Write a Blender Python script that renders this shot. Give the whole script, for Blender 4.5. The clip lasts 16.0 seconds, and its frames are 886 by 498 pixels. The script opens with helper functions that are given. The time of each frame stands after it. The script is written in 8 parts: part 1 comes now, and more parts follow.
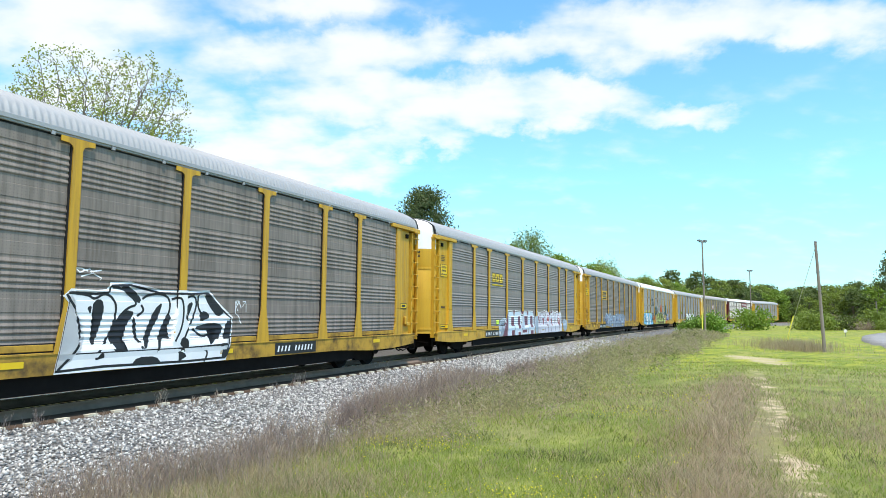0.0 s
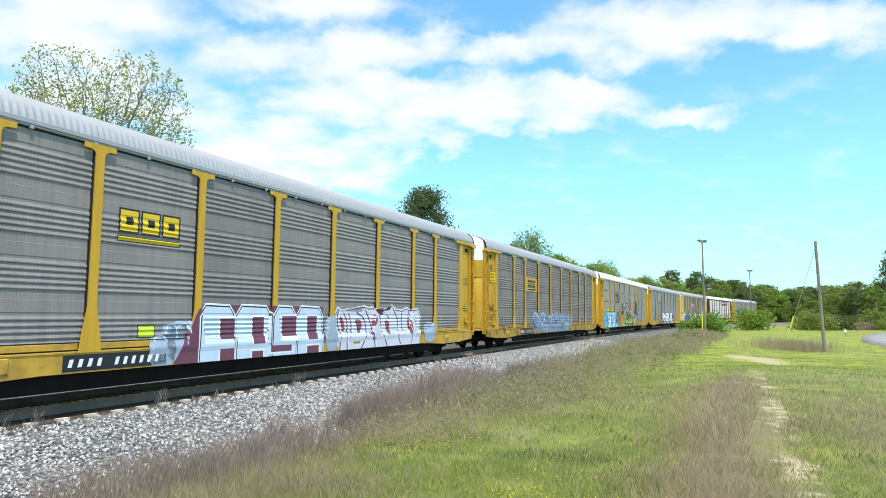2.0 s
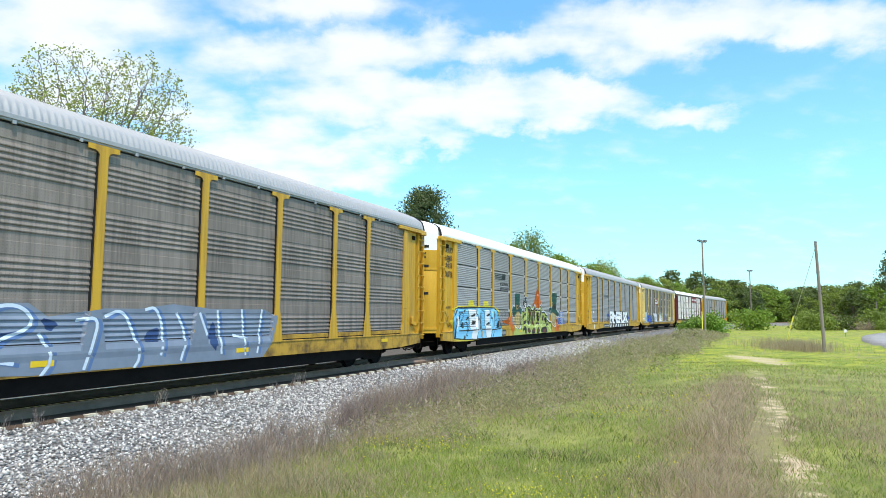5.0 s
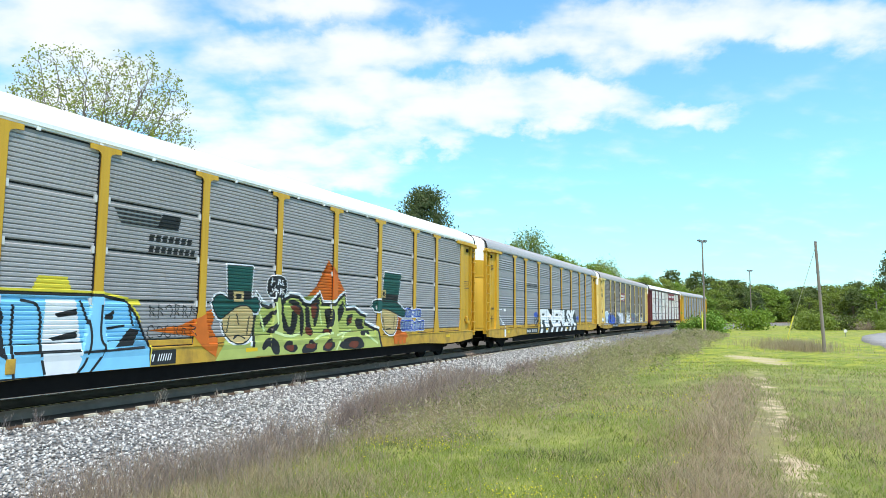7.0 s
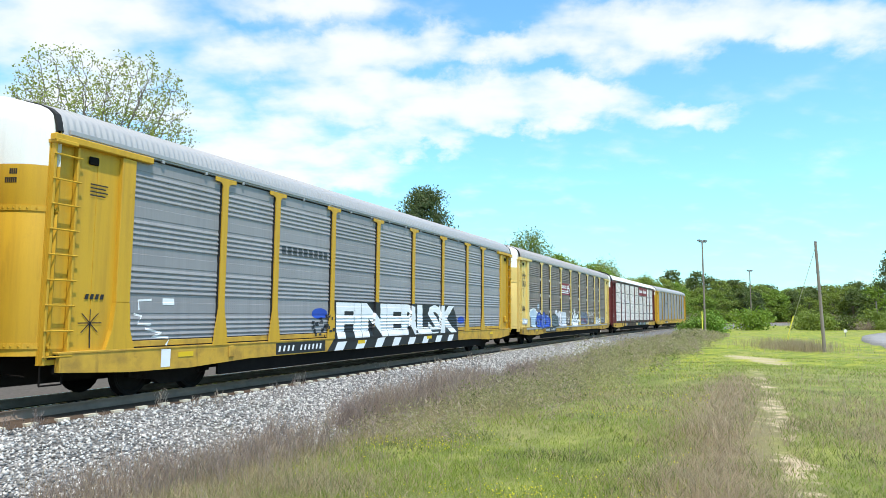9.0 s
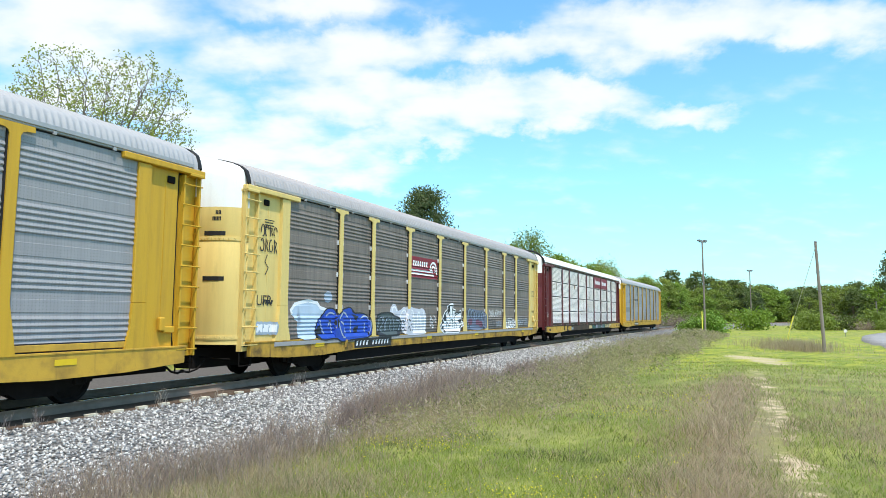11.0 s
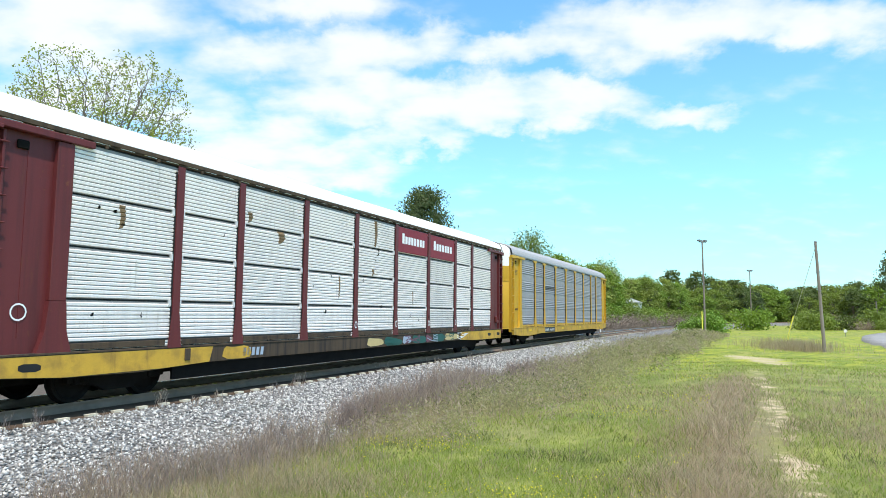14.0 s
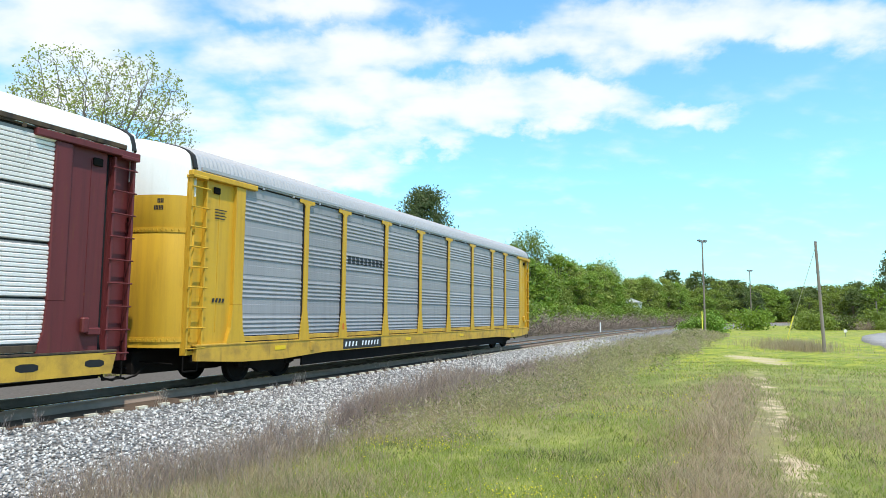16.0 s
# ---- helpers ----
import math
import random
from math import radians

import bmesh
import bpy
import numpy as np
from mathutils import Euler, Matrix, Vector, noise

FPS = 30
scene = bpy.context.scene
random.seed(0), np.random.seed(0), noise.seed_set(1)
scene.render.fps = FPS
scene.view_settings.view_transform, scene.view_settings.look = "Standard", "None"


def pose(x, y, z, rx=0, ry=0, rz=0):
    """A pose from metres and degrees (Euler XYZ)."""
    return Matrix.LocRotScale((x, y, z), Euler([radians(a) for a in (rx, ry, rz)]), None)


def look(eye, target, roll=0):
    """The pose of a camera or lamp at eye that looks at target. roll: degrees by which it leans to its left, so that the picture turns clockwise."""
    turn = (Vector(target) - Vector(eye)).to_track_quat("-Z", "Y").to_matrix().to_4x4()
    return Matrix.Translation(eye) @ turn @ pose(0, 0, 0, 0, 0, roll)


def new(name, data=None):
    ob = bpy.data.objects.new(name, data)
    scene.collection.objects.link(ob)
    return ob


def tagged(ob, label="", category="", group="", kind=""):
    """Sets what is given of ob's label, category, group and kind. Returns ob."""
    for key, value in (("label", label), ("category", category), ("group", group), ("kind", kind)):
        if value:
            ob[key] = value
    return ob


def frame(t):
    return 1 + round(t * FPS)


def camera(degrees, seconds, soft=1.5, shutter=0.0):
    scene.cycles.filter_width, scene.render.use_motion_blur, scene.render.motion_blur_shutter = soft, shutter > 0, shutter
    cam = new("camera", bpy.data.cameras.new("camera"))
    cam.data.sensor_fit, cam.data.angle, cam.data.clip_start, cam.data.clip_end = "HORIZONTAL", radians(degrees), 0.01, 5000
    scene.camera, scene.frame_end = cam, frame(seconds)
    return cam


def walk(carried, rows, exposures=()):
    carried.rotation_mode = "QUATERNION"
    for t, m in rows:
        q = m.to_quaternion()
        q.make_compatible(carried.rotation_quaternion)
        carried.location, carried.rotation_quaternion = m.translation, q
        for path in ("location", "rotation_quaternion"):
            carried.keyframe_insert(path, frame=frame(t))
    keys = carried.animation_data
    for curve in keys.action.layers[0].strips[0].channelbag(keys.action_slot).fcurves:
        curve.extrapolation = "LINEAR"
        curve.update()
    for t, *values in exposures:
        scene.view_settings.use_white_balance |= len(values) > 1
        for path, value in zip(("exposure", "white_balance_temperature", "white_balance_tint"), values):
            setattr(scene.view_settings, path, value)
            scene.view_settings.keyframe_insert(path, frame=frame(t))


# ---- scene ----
# camera: it stands still on the grass, about twelve metres from the track
EYE = (0.0, 0.0, 1.787)
cam = camera(66.03, 16.0, soft=0.75)
view = look(EYE, (0.0, math.cos(0.09415) * 10, 1.787 + math.sin(0.09415) * 10), 0.475)
walk(cam, [(0, view), (16, view)], [(0, 0.12), (16, 0.12)])

# ---- light ----
SUN_DIR = Vector((0.35 * 0.918 - 0.32 * 0.396, -0.35 * 0.396 - 0.32 * 0.918, 1.0)).normalized()
SUN_ELEV = math.asin(SUN_DIR.z)
SUN_ROT = math.atan2(SUN_DIR.x, SUN_DIR.y)


class Nodes:
    """Short hand for building node trees."""

    def __init__(self, tree):
        self.t = tree
        tree.nodes.clear()

    def add(self, kind, **settings):
        n = self.t.nodes.new(kind)
        for key, value in settings.items():
            if key == "mode":
                n.blend_type = value
            elif key == "op":
                n.operation = value
            elif key == "dtype":
                n.data_type = value
            elif key == "vtype":
                n.vector_type = value
        return n

    def link(self, a, b):
        self.t.links.new(a, b)

    def put(self, socket, value):
        if isinstance(value, bpy.types.NodeSocket):
            self.link(value, socket)
        else:
            socket.default_value = value

    def math(self, op, a, b=0.0, clamp=False):
        n = self.add("ShaderNodeMath", op=op)
        n.use_clamp = clamp
        self.put(n.inputs[0], a)
        self.put(n.inputs[1], b)
        return n.outputs[0]

    def mix(self, fac, a, b, mode="MIX"):
        n = self.add("ShaderNodeMix", dtype="RGBA")
        n.blend_type = mode
        self.put(n.inputs[0], fac)
        self.put(n.inputs[6], a)
        self.put(n.inputs[7], b)
        return n.outputs[2]

    def noise(self, vec, scale, detail=4.0, rough=0.55):
        n = self.add("ShaderNodeTexNoise")
        if vec is not None:
            self.link(vec, n.inputs["Vector"])
        n.inputs["Scale"].default_value = scale
        n.inputs["Detail"].default_value = detail
        n.inputs["Roughness"].default_value = rough
        return n.outputs["Fac"]

    def ramp(self, fac, lo, hi):
        n = self.add("ShaderNodeMapRange")
        n.interpolation_type = "SMOOTHSTEP"
        self.link(fac, n.inputs["Value"])
        n.inputs["From Min"].default_value = lo
        n.inputs["From Max"].default_value = hi
        return n.outputs["Result"]

    def scaled(self, vec, x, y, z):
        n = self.add("ShaderNodeMapping")
        self.link(vec, n.inputs["Vector"])
        n.inputs["Scale"].default_value = (x, y, z)
        return n.outputs["Vector"]


def rgb(r, g, b):
    return (r, g, b, 1.0)


world = bpy.data.worlds.new("spring_sky")
scene.world = world
world.use_nodes = True
N = Nodes(world.node_tree)
sky = N.add("ShaderNodeTexSky")
sky.sky_type = "NISHITA"
sky.sun_disc = False
sky.sun_elevation = SUN_ELEV
sky.sun_rotation = SUN_ROT
sky.air_density, sky.dust_density, sky.ozone_density = 1.0, 0.6, 1.6
coord = N.add("ShaderNodeTexCoord").outputs["Generated"]
sep = N.add("ShaderNodeSeparateXYZ")
N.link(coord, sep.inputs[0])
den = N.math("ADD", N.math("MAXIMUM", sep.outputs["Z"], 0.0), 0.30)
flat = N.add("ShaderNodeCombineXYZ")
N.link(N.math("DIVIDE", sep.outputs["X"], den), flat.inputs[0])
N.link(N.math("DIVIDE", sep.outputs["Y"], den), flat.inputs[1])
big = N.noise(N.scaled(flat.outputs[0], 1.0, 1.35, 1.0), 2.3, 5.0, 0.5)
small = N.noise(N.scaled(flat.outputs[0], 1.0, 1.3, 1.0), 7.5, 4.0, 0.5)
cover = N.math("ADD", N.math("MULTIPLY", big, 0.52), N.math("MULTIPLY", small, 0.48))
# more cloud to the west, clear to the east
west = N.math("MULTIPLY", sep.outputs["X"], -0.23)
low = N.math("MULTIPLY", sep.outputs["Z"], 0.20)
cover = N.math("ADD", N.math("ADD", cover, west), low)
# the cloud banks over the railway, as bearing, height and half sizes; broken up by noise
ahead = N.math("MAXIMUM", sep.outputs["Y"], 0.08)
wisp_a, wisp_b = N.noise(N.scaled(flat.outputs[0], 1.0, 1.6, 1.0), 4.0, 6.0, 0.6), N.noise(N.scaled(flat.outputs[0], 1.4, 1.0, 2.0), 5.0, 6.0, 0.6)
bearing = N.math("ADD", N.math("DIVIDE", sep.outputs["X"], ahead), N.math("MULTIPLY", N.math("SUBTRACT", wisp_a, 0.5), 0.15))
height = N.math("ADD", N.math("DIVIDE", sep.outputs["Z"], ahead), N.math("MULTIPLY", N.math("SUBTRACT", wisp_b, 0.5), 0.11))
BANKS = (
    (-0.58, 0.45, 0.22, 0.075), (-0.52, 0.33, 0.20, 0.07), (-0.25, 0.39, 0.11, 0.045), (-0.12, 0.39, 0.075, 0.05), (-0.03, 0.41, 0.06, 0.04),
    (-0.15, 0.33, 0.11, 0.045), (-0.04, 0.305, 0.13, 0.048), (0.07, 0.32, 0.13, 0.045), (0.16, 0.312, 0.12, 0.038), (0.24, 0.33, 0.075, 0.028),
    (0.10, 0.40, 0.08, 0.026), (0.28, 0.425, 0.14, 0.055), (0.40, 0.45, 0.17, 0.05), (0.56, 0.45, 0.18, 0.045), (0.365, 0.298, 0.085, 0.024),
    (-0.30, 0.25, 0.16, 0.06), (-0.19, 0.21, 0.14, 0.04), (-0.06, 0.255, 0.09, 0.02), (-0.20, 0.47, 0.13, 0.03))
bank = None
for bx, bz, bw, bh in BANKS:
    du = N.math("DIVIDE", N.math("SUBTRACT", bearing, bx), bw * 1.25)
    dv = N.math("DIVIDE", N.math("SUBTRACT", height, bz), bh * 1.25)
    one = N.math("SUBTRACT", 1.0, N.math("ADD", N.math("MULTIPLY", du, du), N.math("MULTIPLY", dv, dv)), True)
    bank = one if bank is None else N.math("SUBTRACT", 1.0, N.math("MULTIPLY", N.math("SUBTRACT", 1.0, bank), N.math("SUBTRACT", 1.0, one)))
texture = N.math("ADD", N.math("MULTIPLY", N.math("SUBTRACT", small, 0.5), 1.5), N.math("MULTIPLY", N.math("SUBTRACT", big, 0.5), 0.7))
banked = N.math("MULTIPLY", N.ramp(N.math("ADD", N.math("MULTIPLY", bank, 0.85), texture), -0.02, 1.0), 0.97)
front = N.ramp(sep.outputs["Y"], 0.10, 0.45)
over = N.ramp(N.math("DIVIDE", sep.outputs["Z"], ahead), 0.50, 0.62)
front = N.math("MULTIPLY", front, N.math("SUBTRACT", 1.0, over))
loose = N.ramp(cover, 0.465, 0.70)
cloud = N.math("ADD", N.math("MULTIPLY", loose, N.math("SUBTRACT", 1.0, front)), N.math("MULTIPLY", banked, front))
sky_lit = N.mix(1.0, sky.outputs[0], rgb(0.150, 0.248, 0.272), "MULTIPLY")
haze = N.math("POWER", N.math("SUBTRACT", 1.0, N.math("MAXIMUM", sep.outputs["Z"], 0.0), True), 5.0)
veil = N.mix(N.math("MULTIPLY", haze, 0.55), sky_lit, rgb(0.50, 0.90, 1.0))
col = N.mix(N.math("MULTIPLY", cloud, 0.93), veil, rgb(0.98, 1.0, 1.02))
back = N.add("ShaderNodeBackground")
N.link(col, back.inputs[0])
back.inputs[1].default_value = 1.0
outw = N.add("ShaderNodeOutputWorld")
N.link(back.outputs[0], outw.inputs[0])

sun = new("sun", bpy.data.lights.new("sun", "SUN"))
sun.data.energy = 4.2
sun.data.angle = radians(0.53)
sun.data.color = (1.0, 0.96, 0.89)
sun.matrix_world = look((0, 0, 60), Vector((0, 0, 60)) - SUN_DIR)

# ---- materials ----


def material(name, build):
    m = bpy.data.materials.new(name)
    m.use_nodes = True
    n = Nodes(m.node_tree)
    b = n.add("ShaderNodeBsdfPrincipled")
    o = n.add("ShaderNodeOutputMaterial")
    n.link(b.outputs[0], o.inputs[0])
    build(n, b)
    return m


def bump(n, b, height, strength, distance=0.01):
    k = n.add("ShaderNodeBump")
    k.inputs["Strength"].default_value = strength
    k.inputs["Distance"].default_value = distance
    n.link(height, k.inputs["Height"])
    n.link(k.outputs[0], b.inputs["Normal"])


def place(n):
    return n.add("ShaderNodeTexCoord").outputs["Object"]


def worn(name, base, dirt, rust=(0.10, 0.045, 0.02), rough=0.5, metal=0.0, amount=0.5, rust_amount=0.25, streak=True):
    """Weathered paint or metal: base colour, dirt in streaks down the face, a few rust spots."""

    def build(n, b):
        p = place(n)
        streaks = n.noise(n.scaled(p, 3.2, 3.2, 0.16) if streak else p, 2.0, 5.0, 0.6)
        spots = n.noise(p, 5.0, 6.0, 0.65)
        fine = n.noise(p, 60.0, 3.0, 0.6)
        c = n.mix(n.math("MULTIPLY", n.ramp(streaks, 0.38, 0.75), amount), rgb(*base), rgb(*dirt))
        c = n.mix(n.math("MULTIPLY", n.ramp(spots, 0.62, 0.78), rust_amount), c, rgb(*rust))
        drips = n.noise(n.scaled(p, 3.5, 3.5, 0.5), 2.0, 5.0, 0.65)
        c = n.mix(n.math("MULTIPLY", n.ramp(drips, 0.56, 0.76), min(rust_amount * 1.1, 0.7)), c, rgb(*[0.5 * (u + v) for u, v in zip(rust, dirt)]))
        tone = n.math("ADD", n.math("MULTIPLY", fine, 0.3), 0.85)
        t = n.add("ShaderNodeVectorMath", op="SCALE")
        n.link(c, t.inputs[0])
        n.link(tone, t.inputs["Scale"])
        n.link(t.outputs[0], b.inputs["Base Color"])
        b.inputs["Metallic"].default_value = metal
        b.inputs["Specular IOR Level"].default_value = 0.3
        n.link(n.math("ADD", n.math("MULTIPLY", spots, 0.3), rough - 0.15), b.inputs["Roughness"])
        bump(n, b, fine, 0.15, 0.004)

    return material(name, build)


def screen(name, base, dirt, amount=0.5, holes=True, rust_amount=0.12, patch=0.0):
    """Perforated galvanised side sheet: rows of small dark holes, dull zinc, vertical dirt."""

    def build(n, b):
        p = place(n)
        streaks = n.noise(n.scaled(p, 3.0, 1.0, 0.25), 2.0, 5.0, 0.62)
        blotch = n.noise(p, 1.3, 5.0, 0.6)
        fine = n.noise(p, 45.0, 3.0, 0.6)
        info = n.add("ShaderNodeObjectInfo")
        c = n.mix(n.math("MULTIPLY", n.ramp(streaks, 0.35, 0.75), amount), rgb(*base), rgb(*dirt))
        c = n.mix(n.math("MULTIPLY", n.ramp(blotch, 0.60, 0.78), rust_amount), c, rgb(0.13, 0.07, 0.035))
        drips = n.noise(n.scaled(p, 6.0, 1.0, 0.5), 2.0, 4.0, 0.6)
        c = n.mix(n.math("MULTIPLY", n.ramp(drips, 0.60, 0.76), rust_amount * 1.2), c, rgb(0.19, 0.11, 0.06))
        tone = n.math("ADD", n.math("MULTIPLY", info.outputs["Random"], 0.16), 0.92)
        tone = n.math("MULTIPLY", tone, n.math("ADD", n.math("MULTIPLY", fine, 0.25), 0.88))
        if holes:
            s = n.add("ShaderNodeSeparateXYZ")
            n.link(p, s.inputs[0])
            hx = n.math("PINGPONG", s.outputs["X"], 0.035)
            hz = n.math("PINGPONG", s.outputs["Z"], 0.030)
            hx2 = n.math("LESS_THAN", hx, 0.008)
            hz2 = n.math("LESS_THAN", hz, 0.010)
            big = n.noise(n.scaled(p, 1.0, 1.0, 0.6), 2.6, 2.0)
            hole = n.math("MULTIPLY", n.math("MULTIPLY", hx2, hz2), 0.55)
            tone = n.math("MULTIPLY", tone, n.math("SUBTRACT", 1.0, n.math("MULTIPLY", hole, big)))
        t = n.add("ShaderNodeVectorMath", op="SCALE")
        n.link(c, t.inputs[0])
        n.link(tone, t.inputs["Scale"])
        n.link(t.outputs[0], b.inputs["Base Color"])
        b.inputs["Metallic"].default_value = 0.0
        b.inputs["Specular IOR Level"].default_value = 0.3
        n.link(n.math("ADD", n.math("MULTIPLY", blotch, 0.25), 0.45), b.inputs["Roughness"])
        bump(n, b, fine, 0.12, 0.004)

    return material(name, build)


def plain(name, colour, rough=0.6, metal=0.0, var=0.25, scale=8.0, gloss=0.4):
    def build(n, b):
        p = place(n)
        f = n.noise(p, scale, 5.0, 0.6)
        t = n.add("ShaderNodeVectorMath", op="SCALE")
        t.inputs[0].default_value = colour
        n.link(n.math("ADD", n.math("MULTIPLY", f, 2 * var), 1.0 - var), t.inputs["Scale"])
        n.link(t.outputs[0], b.inputs["Base Color"])
        b.inputs["Roughness"].default_value = rough
        b.inputs["Metallic"].default_value = metal
        b.inputs["Specular IOR Level"].default_value = gloss
        bump(n, b, f, 0.2, 0.01)

    return material(name, build)


def leafy(name, a, c2, rough=0.6, glow=0.25, each=0.6):
    """Leaves and blades: colour varies from island to island, some light passes through."""

    def build(n, b):
        g = n.add("ShaderNodeNewGeometry")
        f = n.noise(n.add("ShaderNodeTexCoord").outputs["Object"], 0.5, 3.0)
        k = n.math("ADD", n.math("MULTIPLY", g.outputs["Random Per Island"], each), n.math("MULTIPLY", n.ramp(f, 0.3, 0.7), 1.0 - each))
        c = n.mix(k, rgb(*a), rgb(*c2))
        n.link(c, b.inputs["Base Color"])
        b.inputs["Roughness"].default_value = rough
        tr = n.add("ShaderNodeBsdfTranslucent")
        n.link(c, tr.inputs[0])
        ms = n.add("ShaderNodeMixShader")
        ms.inputs[0].default_value = glow
        n.link(b.outputs[0], ms.inputs[1])
        n.link(tr.outputs[0], ms.inputs[2])
        o = [q for q in n.t.nodes if q.type == "OUTPUT_MATERIAL"][0]
        n.link(ms.outputs[0], o.inputs[0])

    return material(name, build)


YELLOW = worn("yellow_paint", (0.60, 0.345, 0.028), (0.37, 0.205, 0.03), amount=0.45, rust_amount=0.22)
YELLOW_DIRTY = worn("dull_yellow_paint", (0.60, 0.34, 0.03), (0.26, 0.14, 0.04), amount=0.7, rust_amount=0.5)
YELLOW_PALE = worn("pale_yellow_paint", (0.74, 0.55, 0.19), (0.52, 0.37, 0.13), amount=0.35, rust_amount=0.2)
OXIDE = worn("oxide_red_paint", (0.135, 0.026, 0.027), (0.075, 0.019, 0.02), rust=(0.22, 0.075, 0.02), amount=0.6, rust_amount=0.5)
MAROON = worn("maroon_paint", (0.24, 0.018, 0.03), (0.15, 0.02, 0.03), amount=0.4, rust_amount=0.1)
WHITE_PAINT = worn("white_paint", (0.86, 0.86, 0.84), (0.62, 0.60, 0.56), amount=0.18, rust_amount=0.05, rough=0.45)
ROOF_WHITE_RUST = worn("rust_streaked_white_roof", (0.84, 0.83, 0.81), (0.60, 0.56, 0.52), rust=(0.30, 0.14, 0.08), amount=0.25, rust_amount=0.35, rough=0.5)
ZINC = screen("galvanised_sheet", (0.275, 0.24, 0.22), (0.158, 0.136, 0.124))
ZINC_WARM = screen("dusty_galvanised_sheet", (0.265, 0.22, 0.19), (0.105, 0.085, 0.070), amount=0.75, rust_amount=0.3)
ZINC_BLUE = screen("bright_galvanised_sheet", (0.30, 0.292, 0.30), (0.20, 0.195, 0.20), amount=0.4)
ZINC_BROWN = screen("sooty_galvanised_sheet", (0.225, 0.188, 0.162), (0.12, 0.096, 0.080), amount=0.75, rust_amount=0.3)
ZINC_PLAIN = screen("slatted_galvanised_sheet", (0.44, 0.415, 0.415), (0.30, 0.282, 0.284), amount=0.40, holes=False)
SILVER = screen("silver_painted_sheet", (0.93, 0.86, 0.82), (0.66, 0.59, 0.55), amount=0.35, holes=False, rust_amount=0.45)
ROOF_ZINC = worn("roof_zinc", (0.37, 0.37, 0.38), (0.30, 0.30, 0.31), amount=0.35, rust_amount=0.03, rough=0.5, metal=0.1)
ROOF_GREY = worn("aged_roof_zinc", (0.40, 0.375, 0.365), (0.30, 0.28, 0.27), amount=0.5, rust_amount=0.12, rough=0.5, metal=0.2)
GRIME = plain("underframe_grime", (0.012, 0.010, 0.009), 0.9, var=0.5, scale=4.0, gloss=0.08)
STEEL = plain("rolled_steel", (0.75, 0.74, 0.73), 0.10, 1.0, var=0.05)
RAIL_RUST = plain("rusty_rail_steel", (0.25, 0.18, 0.135), 0.9, var=0.35, scale=3.0, gloss=0.1)
# black of the real gaskets, also used as painted shade in gaps
RUBBER_AND_SHADE = plain("black_gasket_and_shade", (0.012, 0.012, 0.013), 0.7)
CONCRETE = plain("tie_concrete", (0.60, 0.54, 0.42), 0.85, var=0.3, scale=6.0)
SOOTY_SILL = worn("sooty_worn_sill", (0.085, 0.058, 0.036), (0.030, 0.024, 0.021), rust=(0.12, 0.06, 0.03), amount=0.97, rust_amount=0.4, rough=0.85)
SILL_DIRTY = worn("dirty_yellow_sill", (0.50, 0.29, 0.04), (0.060, 0.038, 0.024), rust=(0.14, 0.06, 0.025), amount=0.95, rust_amount=0.6, rough=0.7, streak=False)
SILL_WORN = worn("worn_yellow_sill", (0.60, 0.35, 0.045), (0.17, 0.10, 0.04), rust=(0.16, 0.07, 0.03), amount=0.6, rust_amount=0.4, streak=False)
# grey of the groove floors between slats, darker than the slat faces
SLOT = plain("slot_grey", (0.27, 0.255, 0.245), 0.8)
STAIN = plain("rust_stain", (0.25, 0.155, 0.08), 0.8, var=0.5, scale=4.0)
SIGN_YELLOW = plain("yellow_placard", (0.76, 0.50, 0.015), 0.5, var=0.08)
PAINT_WHITE = plain("white_spray", (0.82, 0.82, 0.83), 0.5, var=0.12, scale=2.0)
PAINT_BLACK = plain("black_spray", (0.02, 0.02, 0.022), 0.5)
PAINT_BLUE = plain("blue_spray", (0.02, 0.07, 0.42), 0.5, var=0.3, scale=2.5)
PAINT_SKY = plain("light_blue_spray", (0.24, 0.60, 0.85), 0.5, var=0.15, scale=2.5)
PAINT_GREEN = plain("lime_spray", (0.45, 0.50, 0.13), 0.5, var=0.25, scale=2.5)
PAINT_TEAL = plain("dark_green_spray", (0.012, 0.09, 0.075), 0.5, var=0.25, scale=2.5)
PAINT_ORANGE = plain("orange_spray", (0.62, 0.14, 0.012), 0.5, var=0.3, scale=2.5)
PAINT_MAROON = plain("plum_spray", (0.17, 0.055, 0.085), 0.5, var=0.25, scale=2.5)
PAINT_GREY = plain("pale_grey_blue_spray", (0.36, 0.42, 0.50), 0.5, var=0.2, scale=2.5)
PAINT_YELLOW = plain("yellow_spray", (0.80, 0.66, 0.06), 0.5, var=0.15, scale=2.5)
PAINT_TAN = plain("tan_spray", (0.58, 0.44, 0.20), 0.5, var=0.2, scale=2.5)

# ---- mesh helpers ----


